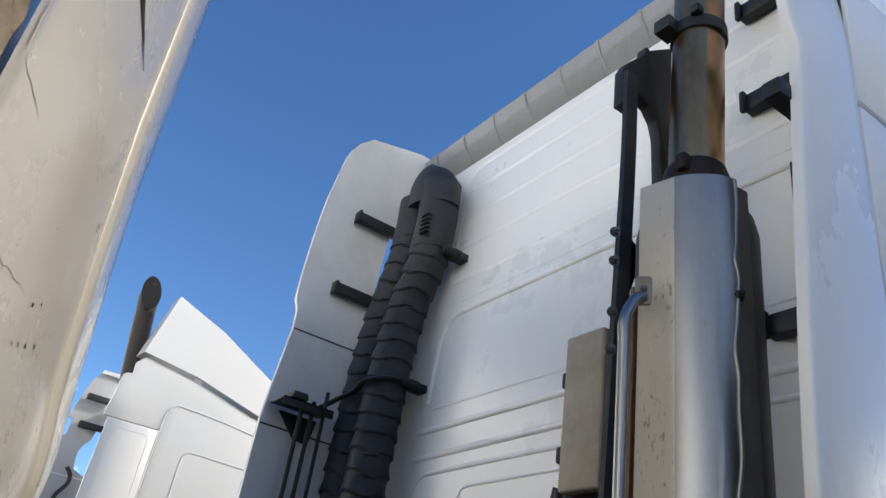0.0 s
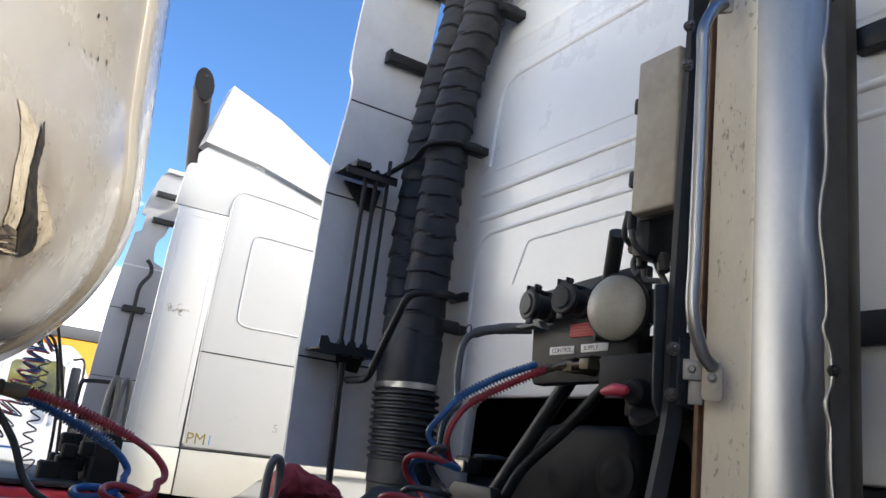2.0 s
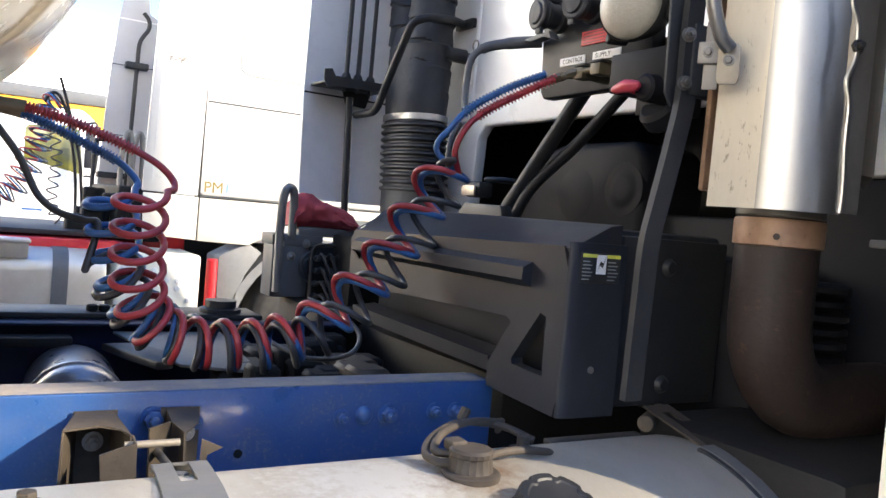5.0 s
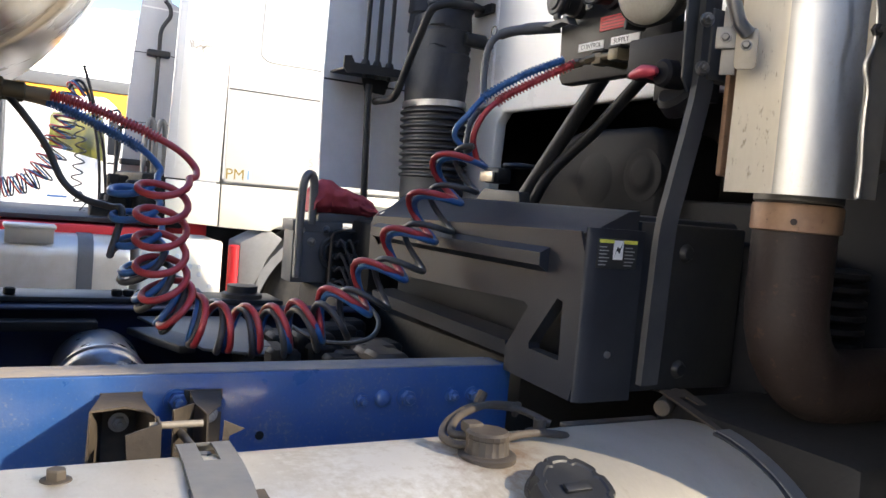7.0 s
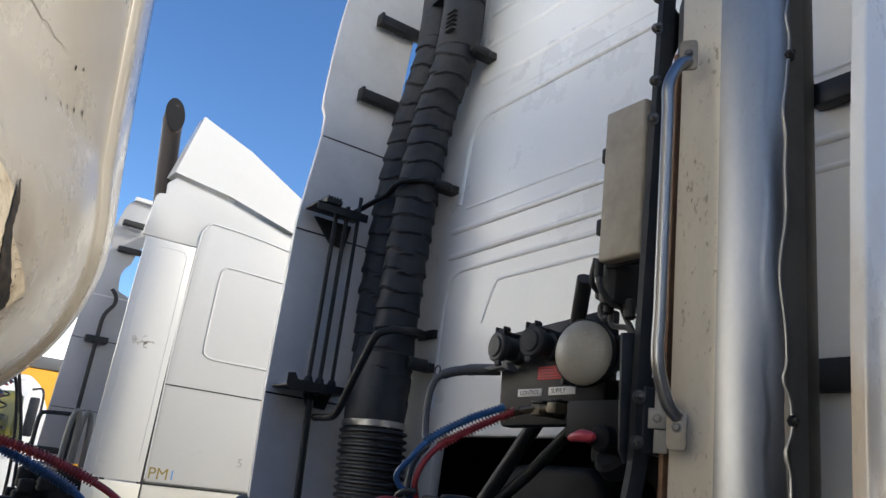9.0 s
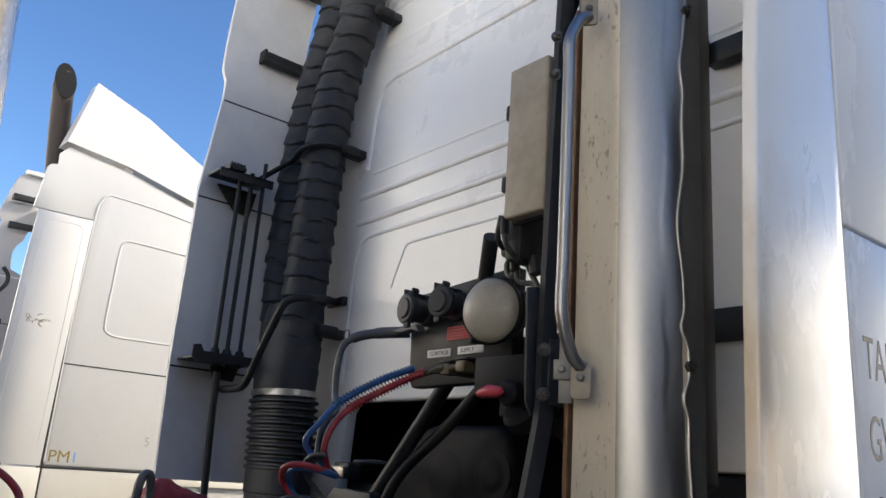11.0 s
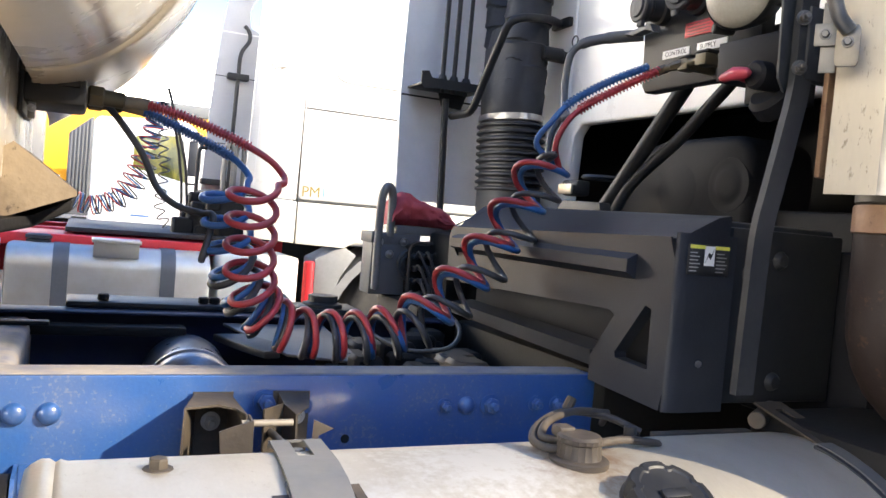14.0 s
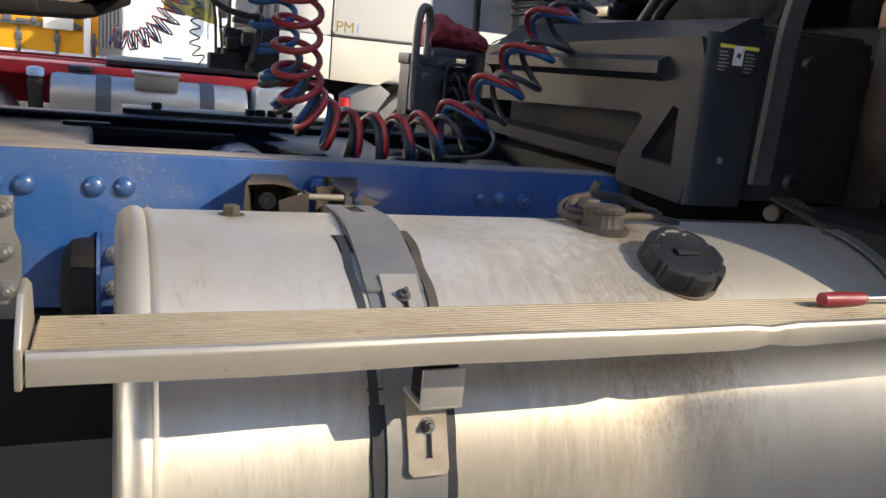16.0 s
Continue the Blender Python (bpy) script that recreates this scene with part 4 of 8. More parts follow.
tube(b2, [Vector((EX, EY, z)) - VD * (0.1575 * math.cos(right_edge(z))) + VS * (0.1575 * math.sin(right_edge(z))) for z in [1.40 + 1.335 * q / 90 for q in range(91)]], 0.0042, 8)
part("rolled_edge", b2, M_CHROME, shield)
part("shield_flange", b, M_FLANGE, exhaust, "dull grey flange behind the shield", sharp=50)
b = bmesh.new()
tube(b, [(EX, EY, 2.70), (EX + 0.003, EY - 0.003, 2.95), (EX + 0.010, EY - 0.013, 3.36), (EX + 0.016, EY - 0.02, 3.72), (EX + 0.05, EY - 0.02, 3.96)], [0.071, 0.071, 0.071, 0.071, 0.071], 32)
part("tail_pipe", b, M_STACK, exhaust, "heat-blued and soot-stained steel tail pipe")
b = bmesh.new()
lathe(b, (EX, EY, 2.70), (0, 0, 1), [(0.088, 0), (0.088, 0.10), (0.084, 0.125), (0.077, 0.150), (0.0735, 0.155)], 32)
box(b, EX - 0.10, EX - 0.07, EY - 0.045, EY - 0.015, 2.80, 2.85, 0.008)
part("pipe_collar", b, M_RUST, exhaust)
b = bmesh.new()
lathe(b, (EX + 0.010, EY - 0.012, 3.300), (0, 0, 1), [(0.072, 0), (0.079, 0.002), (0.079, 0.042), (0.072, 0.044)], 32)
box(b, EX - 0.11, EX - 0.05, EY - 0.005, EY + 0.05, 3.30, 3.345, 0.004)
box(b, EX - 0.075, EX - 0.045, EY - 0.075, EY - 0.045, 3.335, 3.365, 0.005)
part("pipe_clamp", b, M_BLK, exhaust)
b = bmesh.new()
bend = [(1.135, -0.925, 1.46), (1.135, -0.925, 1.30), (1.135, -0.925, 1.20)] + [(1.135 + 0.16 * (1 - math.cos(radians(a))), -0.925, 1.20 - 0.16 * math.sin(radians(a)) ) for a in (15, 30, 45, 60, 75, 90)] + [(1.5, -0.925, 1.04), (1.9, -0.9, 1.04)]
tube(b, bend, 0.0735, 28)
part("down_pipe", b, M_RUST, exhaust, "brown rusted bend")
b = bmesh.new()
lathe(b, (1.135, -0.925, 1.334), (0, 0, 1), [(0.0745, 0), (0.079, 0.002), (0.0795, 0.045), (0.077, 0.050), (0.0745, 0.050)], 28)
part("pipe_sleeve", b, M_COPPER, exhaust, "copper-brown heat-stained sleeve")
b = bmesh.new()
lathe(b, (1.135, -0.925, 1.387), (0, 0, 1), [(0.0745, 0), (0.0775, 0.002), (0.0775, 0.06), (0.0745, 0.062)], 28)
part("pipe_sleeve", b, M_SILENCER, exhaust)
b = bmesh.new()
a = radians(215)
cyl(b, (1.135 + 0.083 * math.cos(a), -0.925 + 0.083 * math.sin(a), 1.352), (1.135 + 0.090 * math.cos(a), -0.925 + 0.090 * math.sin(a), 1.352), 0.006, n=8)
part("clamp_bolt", b, M_RUST, exhaust)
b = bmesh.new()
box(b, -0.014, 0.012, -0.012, 0.0, 0.0, 1.05, 0.004, m=Matrix.Translation(Vector((EX, EY, 1.425)) - VD * 0.08 - VS * 0.138))
part("shield_backing", b, M_COPPER, exhaust, "copper-brown backing strip")
HB = Vector((EX, EY, 0)) - VD * 0.170 - VS * 0.108
HL = HB - VD * 0.035 - VS * 0.035
b = bmesh.new()
hz0, hz1 = 1.66, 2.415
tube(b, spline([HB + Vector((0, 0, hz0 + 0.005)), (HB + HL) / 2 + Vector((0, 0, hz0 + 0.03)), HL + Vector((0, 0, hz0 + 0.10)), HL + Vector((0, 0, hz0 + 0.2)), HL + Vector((0, 0, (hz0 + hz1) / 2)),
                HL + Vector((0, 0, hz1 - 0.15)), HL + Vector((0, 0, hz1 - 0.08)), (HB + HL) / 2 + Vector((0, 0, hz1 - 0.025)), HB + Vector((0, 0, hz1 - 0.005))], 8), 0.0125, 14)
handle = part("grab_handle", b, M_CHROME, exhaust, "chromed tubular grab handle")
for z in (hz0 - 0.02, hz1 + 0.01):
    b = bmesh.new()
    t = bmesh.new()
    prism(t, [(u * 0.5, 0, v) for u, v in roundrect(0.074, 0.070, 0.014)], (0, 0.007, 0), bev=0.002)
    merge(b, t, Matrix.Translation(HB + Vector((0, 0, z))) @ Matrix.Rotation(math.atan2(VD.y, VD.x) - radians(90), 4, "Z"))
    part("flange", b, M_PLATE, handle)
BOLT = bolt_mesh("bolt", 0.011)
BOLTK = bolt_mesh("bolt", 0.011, M_BLK)
BOLTZ = bolt_mesh("bolt", 0.010, M_ZINCD)
BOLTS = bolt_mesh("bolt", 0.007, M_ZINCD, stud=False)
turn_v = math.degrees(math.atan2(VD.y, VD.x)) - 90
for z in (hz0 - 0.015, hz1 + 0.012):
    put("bolt", BOLTS, handle, HB + Vector((0, 0, z)), (0, 0, turn_v))
for z in (1.678, 2.43):
    put("bolt", BOLTK, shield, Vector((EX, EY, z)) - VD * 0.126 + VS * 0.086, (0, 0, turn_v + 30))

# mounting post beside the exhaust
b = bmesh.new()
line = spline([(1.022, 3.16), (1.020, 2.8), (1.004, 2.3), (0.988, 1.75), (0.987, 1.60), (0.972, 1.51), (0.948, 1.40), (0.932, 1.32), (0.928, 1.20), (0.924, 1.03)], 5)
lo = [(p.x - 0.021, -0.80, p.y) for p in line]
hi = [(p.x + 0.020, -0.80, p.y) for p in line]
rings(b, [[(l[0], -0.815, l[2]), (h[0], -0.815, h[2]), (h[0], -0.800, h[2]), (l[0], -0.800, l[2])] for l, h in zip(lo, hi)])
post = part("mounting_post", b, M_POST, truck, "black cranked steel post", sharp=30)
b = bmesh.new()
arm = [(1.000, 3.05), (1.000, 3.17), (1.012, 3.20), (1.085, 3.285), (1.088, 3.315), (1.105, 3.312), (1.20, 3.385), (1.20, 2.86), (1.158, 2.86), (1.150, 3.02), (1.135, 3.07), (1.105, 3.105), (1.070, 3.118), (1.045, 3.112), (1.045, 3.05)]
prism(b, [(x, -0.80, z) for x, z in arm], (0, 0.035, 0), bev=0.003)
box(b, 1.160, 1.190, -0.80, -0.765, 2.55, 2.87, 0.003)
part("top_bracket", b, M_BLK, post)
b = bmesh.new()
prism(b, [(1.05, -0.79, 2.66), (1.08, -0.79, 2.64), (1.09, -0.79, 2.58), (1.075, -0.79, 2.54), (1.06, -0.79, 2.50), (1.075, -0.79, 2.44), (1.085, -0.79, 2.38), (1.05, -0.79, 2.34)], (0, 0.03, 0), bev=0.003)
part("plate", b, M_BLK, post)
b = bmesh.new()
box(b, 0.985, 1.10, -0.82, -0.79, 1.60, 1.73, 0.004)
part("plate", b, M_POST, post)
for x, z in ((0.972, 1.706), (0.972, 1.618), (0.975, 2.62), (0.975, 2.54), (0.976, 2.406), (0.975, 2.313)):
    put("bolt", BOLTZ, post, (x, -0.816, z), (0, 0, -25))
b = bmesh.new()
prism(b, [(0.940, -0.795, 1.83), (0.985, -0.795, 1.84), (0.985, -0.795, 1.60), (0.965, -0.795, 1.575), (0.948, -0.795, 1.60)], (0, 0.006, 0), bev=0.0015)
part("gusset", b, M_POST, post)
b = bmesh.new()
t = bmesh.new()
box(t, -0.150, -0.124, 0.0, 0.004, 1.597, 1.715, 0.0015)
box(t, -0.160, -0.126, -0.010, -0.004, 1.640, 1.678, 0.002)
merge(b, t, Matrix.Translation(Vector((EX, EY, 0)) - VD * 0.158) @ Matrix.Rotation(math.atan2(VS.y, VS.x), 4, "Z"))
part("joint_plate", b, M_FLANGE, post)
put("bolt", BOLTS, post, Vector((EX, EY, 1.659)) - VD * 0.168 - VS * 0.143, (0, 0, turn_v))

# beige box with its cables
b = bmesh.new()
box(b, 1.0, 1.035, -0.770, -0.645, 2.020, 2.395, 0.007, 3)
ebox = part("junction_box", b, M_TAN, truck, "beige dusty steel box beside the exhaust post")
b = bmesh.new()
box(b, 1.036, 1.052, -0.772, -0.636, 2.016, 2.40, 0.003)
box(b, 1.005, 1.03, -0.645, -0.626, 2.09, 2.13, 0.006)
box(b, 1.005, 1.03, -0.645, -0.630, 2.27, 2.31, 0.006)
box(b, 1.04, 1.06, -0.90, -0.76, 2.10, 2.16, 0.003)
part("back_plate", b, M_BLK, ebox)
b = bmesh.new()
box(b, 1.04, 1.13, -0.665, -0.61, 1.935, 2.06, 0.012)
box(b, 1.06, 1.12, -0.61, -0.575, 1.955, 2.02, 0.010)
cyl(b, (1.09, -0.595, 1.96), (1.09, -0.600, 1.925), 0.012, n=12, bev=0.003)
cyl(b, (1.09, -0.660, 1.95), (1.09, -0.668, 1.905), 0.014, n=12, bev=0.003)
box(b, 1.0, 1.02, -0.650, -0.635, 1.985, 2.03, 0.005)
part("connector", b, M_BLK, ebox)
for k, pts in enumerate(([(1.008, -0.643, 1.99), (1.012, -0.650, 1.96), (1.05, -0.65, 1.935), (1.12, -0.62, 1.95)], [(1.02, -0.62, 2.04), (1.03, -0.60, 1.99), (1.08, -0.58, 1.97), (1.14, -0.56, 1.93)],
                         [(1.05, -0.62, 2.04), (1.06, -0.60, 2.0), (1.10, -0.62, 1.96), (1.13, -0.66, 1.93), (1.15, -0.70, 1.92)],
                         [(1.10, -0.597, 1.945), (1.10, -0.598, 1.909), (1.10, -0.613, 1.896), (1.10, -0.652, 1.888), (1.10, -0.670, 1.866)], [(1.10, -0.630, 1.945), (1.10, -0.642, 1.918), (1.10, -0.656, 1.897), (1.10, -0.676, 1.868)],
                         [(1.10, -0.590, 1.975), (1.10, -0.562, 1.950), (1.10, -0.566, 1.925), (1.10, -0.580, 1.918), (1.10, -0.592, 1.932)])):
    b = bmesh.new()
    tube(b, spline(pts, 8), 0.007, 8)
    part("cable", b, M_HBLK, ebox)
b = bmesh.new()
cyl(b, (1.10, -0.50, 2.03), (1.22, -0.34, 1.86), 0.020, n=14)
part("conduit", b, M_BLK, ebox)

# coupling panel with sockets, labels, lamp and valve
b = bmesh.new()
prism(b, [(1.19, -0.070, 1.945), (1.19, -0.50, 1.975), (1.19, -0.50, 1.70), (1.19, -0.46, 1.685), (1.19, -0.10, 1.680), (1.19, -0.085, 1.70)], (0.04, 0, 0), bev=0.006)
box(b, 1.23, 1.27, -0.70, -0.10, 1.72, 1.80, 0.004)
panel = part("coupling_panel", b, M_BLK, truck, "black panel for air and electric couplings")
for y, z, tilt in ((-0.155, 1.890, 0.10), (-0.288, 1.892, -0.12)):
    ax = Vector((-1, tilt, 0)).normalized()
    b = bmesh.new()
    lathe(b, (1.19, y, z), ax, [(0.040, 0), (0.040, 0.018), (0.033, 0.022), (0.033, 0.050), (0.039, 0.054), (0.040, 0.062), (0.036, 0.068), (0.02, 0.068)], 24)
    box(b, 1.115, 1.19, y - 0.010, y + 0.010, z + 0.034, z + 0.046, 0.004)
    sock = part("socket", b, M_BLK, panel, "black round trailer socket with a sprung cap")
    b = bmesh.new()
    fc = Vector((1.19, y, z)) + ax * 0.070
    lathe(b, fc, ax, [(0.030, 0.0), (0.043, 0.001), (0.0435, 0.008), (0.039, 0.012), (0.030, 0.012), (0.027, 0.017), (0.012, 0.018), (0.002, 0.018)], 24)
    box(b, fc.x - 0.010, fc.x + 0.002, y - 0.012, y + 0.012, z - 0.055, z - 0.036, 0.004)
    part("flap", b, M_RUB, sock)
    b = bmesh.new()
    cyl(b, (fc.x + 0.004, y - 0.028, z + 0.046), (fc.x + 0.004, y + 0.028, z + 0.046), 0.0065, n=10, bev=0.001)
    for e in (-0.020, 0.016):
        box(b, fc.x - 0.008, fc.x + 0.012, y + e, y + e + 0.006, z + 0.030, z + 0.056, 0.002)
    part("hinge", b, M_BLK, sock)
b = bmesh.new()
box(b, 1.1865, 1.191, -0.345, -0.246, 1.803, 1.839, 0.001)
lab = part("warning_label", b, M_SIGNRED, panel, "red warning label with unreadable lines")
for k in range(4):
    b = bmesh.new()
    box(b, 1.1858, 1.187, -0.335, -0.256, 1.808 + 0.008 * k, 1.8095 + 0.008 * k)
    part("print_line", b, M_INK, lab)
for text, y0, y1, z in (("CONTROL", -0.166, -0.266, 1.761), ("SUPPLY", -0.295, -0.397, 1.762)):
    b = bmesh.new()
    box(b, 1.1870, 1.191, y1, y0, z - 0.001, z + 0.020, 0.0006)
    lab = part("label_plate", b, M_LABEL, panel, "white label reading " + text)
    letters("lettering", text, 0.0170, face_minus_x(1.1866, y0 - 0.011, z + 0.0040), M_INK, lab, 0.0003)
b = bmesh.new()
tube(b, spline([(1.20, -0.06, 1.845), (1.13, 0.0, 1.835), (1.07, 0.03, 1.815), (1.04, 0.045, 1.78), (1.03, 0.045, 1.70), (1.02, 0.02, 1.63), (0.99, -0.04, 1.60), (0.93, -0.10, 1.575)], 8), [0.017] * 9 + [0.0145] * 9 + [0.0100] * 39, 12)
part("socket_plug", b, M_GREYP, panel, "grey plug and cable in a trailer socket")
b = bmesh.new()
prism(b, [(1.15, -0.04, 1.842), (1.15, -0.10, 1.849), (1.15, -0.15, 1.852), (1.15, -0.165, 1.828), (1.15, -0.13, 1.839), (1.15, -0.08, 1.833)], (0.03, 0, 0), bev=0.002)
part("latch", b, M_GREYP, panel)
b = bmesh.new()
tube(b, [Vector((1.06, 0.06 + 0.014 * math.cos(a), 1.825 + 0.014 * math.sin(a))) for a in [6.28319 * k / 20 for k in range(21)]], 0.0022, 6)
part("ring", b, M_BLK, panel)
for y, z in ((-0.285, 1.708), (-0.345, 1.712)):
    b = bmesh.new()
    cyl(b, (1.100, y + 0.030, z - 0.004), (1.105, y - 0.005, z), 0.0115, n=6, bev=0.002)
    cyl(b, (1.105, y - 0.005, z), (1.108, y - 0.055, z + 0.001), 0.0085, n=12)
    box(b, 1.098, 1.135, y - 0.085, y - 0.050, z - 0.013, z + 0.015, 0.003)
    cyl(b, (1.12, y - 0.068, z), (1.19, y - 0.068, z), 0.012, n=12)
    part("air_coupling", b, M_BRASS, panel, "dusty brass air coupling")
    b = bmesh.new()
    box(b, 1.10, 1.14, y - 0.09, y - 0.045, z + 0.017, z + 0.023, 0.002)
    part("coupling_lever", b, M_BLK, panel)
# worklamp
LA = Vector((-0.955, -0.26, -0.06)).normalized()
lc = Vector((1.085, -0.535, 1.836))
b = bmesh.new()
lathe(b, lc - LA * 0.055, LA, [(0.03, -0.04), (0.050, -0.033), (0.066, 0.0), (0.075, 0.03), (0.081, 0.050), (0.082, 0.062), (0.079, 0.067), (0.077, 0.06)], 36)
lamp = part("work_lamp", b, M_BLK, truck, "round work lamp with a dusty ribbed lens")
b = bmesh.new()
lathe(b, lc, LA, [(0.0780, 0.0), (0.0770, 0.012), (0.066, 0.025), (0.043, 0.034), (0.020, 0.039), (0.001, 0.040)], 36)
part("lens", b, M_LENS, lamp, "frosted yellowed lens")
b = bmesh.new()
box(b, 1.12, 1.17, -0.66, -0.585, 1.80, 1.885, 0.012)
box(b, 1.13, 1.16, -0.72, -0.64, 1.83, 1.855, 0.006)
part("bracket", b, M_BLK, lamp)
b = bmesh.new()
cyl(b, (1.12, -0.42, 1.785), (1.165, -0.44, 1.785), 0.013, n=12, bev=0.003)
part("switch", b, M_BLK, lamp)
# valve box with its knob
b = bmesh.new()
box(b, 1.03, 1.16, -0.712, -0.546, 1.632, 1.714, 0.003)
box(b, 1.06, 1.15, -0.70, -0.60, 1.585, 1.634, 0.004)
valve = part("valve_box", b, M_VALVE, truck, "black parking valve box with a red knob")
b = bmesh.new()
cyl(b, (1.10, -0.68, 1.632), (1.00, -0.68, 1.628), 0.030, 0.028, n=24, bev=0.006)
cyl(b, (1.06, -0.66, 1.605), (1.10, -0.66, 1.575), 0.045, n=20, bev=0.01)
part("valve_body", b, M_VALVE, valve)
b = bmesh.new()
tube(b, [(0.985, -0.612, 1.626), (0.985, -0.618, 1.626), (0.985, -0.633, 1.629), (0.985, -0.648, 1.631), (0.985, -0.663, 1.630), (0.985, -0.678, 1.629), (0.985, -0.686, 1.629)], [0.007, 0.010, 0.012, 0.0155, 0.014, 0.012, 0.006], 12, flat=0.9)
cyl(b, (0.985, -0.648, 1.632), (1.03, -0.648, 1.628), 0.012, n=12)
part("knob", b, M_KNOB, valve, "red winged knob")

# black housing behind the cab
HX = 0.86
b = bmesh.new()
prism(b, [(HX + 0.11, -0.64, 0.985), (HX + 0.11, -0.64, 1.19), (HX + 0.035, -0.64, 1.20), (HX + 0.03, -0.64, 1.27), (HX + 0.05, -0.64, 1.30), (HX + 0.13, -0.64, 1.342), (1.32, -0.64, 1.342), (1.32, -0.64, 0.985)], (0, 1.0, 0), bev=0.01)
housing = part("rear_housing", b, M_PLA, truck, "large dusty black moulded housing over the chassis")


def holed(outline, hole, x, thick):
    t = bmesh.new()
    def loop(pts):
        v = [t.verts.new((x, p[0], p[1])) for p in pts]
        return [t.edges.new((v[i], v[(i + 1) % len(v)])) for i in range(len(v))]
    es = loop(outline) + loop(hole)
    bmesh.ops.triangle_fill(t, use_beauty=True, edges=es)
    r = bmesh.ops.extrude_face_region(t, geom=t.faces[:])
    bmesh.ops.translate(t, verts=[g for g in r["geom"] if isinstance(g, bmesh.types.BMVert)], vec=(thick, 0, 0))
    return t


b = holed([(0.345, 1.112), (-0.485, 1.137), (-0.502, 1.127), (-0.430, 1.03), (-0.43, 0.975), (-0.665, 0.965), (-0.672, 1.0), (-0.672, 1.26), (-0.655, 1.30), (0.33, 1.275), (0.35, 1.25)],
          [(-0.618, 1.155), (-0.600, 1.160), (-0.515, 1.052), (-0.518, 1.040), (-0.622, 1.036)], HX, 0.030)
part("back_panel", b, M_PLA, housing, "panel with a triangular opening")
b = bmesh.new()
prism(b, [(HX + 0.002, 0.33, 1.275), (HX + 0.012, 0.33, 1.285), (HX + 0.095, 0.30, 1.335), (HX + 0.10, 0.28, 1.342)], (0, -0.005, 0))
rings(b, [[(HX + 0.003, y, z0), (HX + 0.03, y, z0 + 0.012), (HX + 0.10, y, 1.345), (HX + 0.13, y, 1.35), (HX + 0.13, y, 1.30), (HX + 0.03, y, 1.25)] for y, z0 in ((0.335, 1.272), (-0.674, 1.298))])
part("top_slope", b, M_PLA, housing)
b = bmesh.new()
prism(b, [(HX, 0.285, 1.255), (HX - 0.022, 0.270, 1.245), (HX - 0.022, 0.270, 1.215), (HX, 0.285, 1.19)], (0, -0.005, 0))
rings(b, [[(HX + 0.004, y, 1.262 + dz), (HX - 0.024, y, 1.248 + dz), (HX - 0.024, y, 1.222 + dz), (HX + 0.004, y, 1.205 + dz)] for y, dz in ((0.29, -0.004), (-0.56, 0.0))])
part("ledge", b, M_PLA, housing, "raised ledge")
b = bmesh.new()
rings(b, [[(HX + 0.0, y, 1.052 + dz), (HX + 0.07, y, 1.060 + dz), (HX + 0.07, y, 1.015 + dz), (HX + 0.004, y, 1.018 + dz)] for y, dz in ((0.30, 0.0), (-0.428, -0.012))])
part("lower_bar", b, M_PLA, housing)
b = bmesh.new()
pl = []
for k in range(9):
    a = radians(90 * k / 8)
    pl.append((HX + 0.03 - 0.03 * math.cos(a) * 1.0, -0.672 - 0.012 * math.sin(a) - 0.0))
pl += [(1.0, -0.684), (1.005, -0.660), (HX + 0.04, -0.655), (HX + 0.012, -0.66)]
prism(b, [(x, y, 0.965) for x, y in pl], (0, 0, 0.345))
part("side_panel", b, M_PLA, housing)
b = bmesh.new()
box(b, 1.01, 1.32, -0.662, -0.641, 0.975, 1.33, 0.006)
recess = part("recess_plate", b, M_BLK, housing)
for x, z in ((1.06, 1.24), (1.06, 1.15), (1.06, 1.06), (1.14, 1.27), (1.15, 1.02)):
    b = bmesh.new()
    cyl(b, (x, -0.66, z), (x, -0.675, z), 0.020, 0.016, n=16, bev=0.004)
    part("boss", b, M_BLK, recess)
# pictogram label
b = bmesh.new()
box(b, 0.880, 0.982, -0.6862, -0.6835, 1.232, 1.291, 0.0008)
sticker = part("safety_label", b, M_INK, housing, "black safety label with yellow strips and unreadable lines")
for x0, x1, z0, z1, mt in ((0.883, 0.920, 1.282, 1.289, M_YEL), (0.945, 0.980, 1.282, 1.289, M_YEL), (0.919, 0.944, 1.250, 1.288, M_LABEL)):
    b = bmesh.new()
    box(b, x0, x1, -0.6866, -0.6861, z0, z1)
    part("label_field", b, mt, sticker)
for k in range(6):
    for x0, w in ((0.884, 0.026), (0.949, 0.028)):
        b = bmesh.new()
        z = 1.238 + 0.007 * k
        box(b, x0, x0 + w * (0.7 + 0.3 * ((k * 7) % 5) / 4), -0.6866, -0.6861, z, z + 0.0022)
        part("print_line", b, M_PRINT, sticker)
b = bmesh.new()
prism(b, [(0.922, -0.6867, 1.255), (0.928, -0.6867, 1.268), (0.935, -0.6867, 1.262), (0.943, -0.6867, 1.286), (0.936, -0.6867, 1.272), (0.929, -0.6867, 1.276)], (0, 0.0004, 0))
part("pictogram", b, M_INK, sticker)
b = bmesh.new()
cyl(b, (0.93, -0.6835, 1.06), (0.93, -0.688, 1.06), 0.007, n=12)
part("screw", b, M_STEEL, housing)
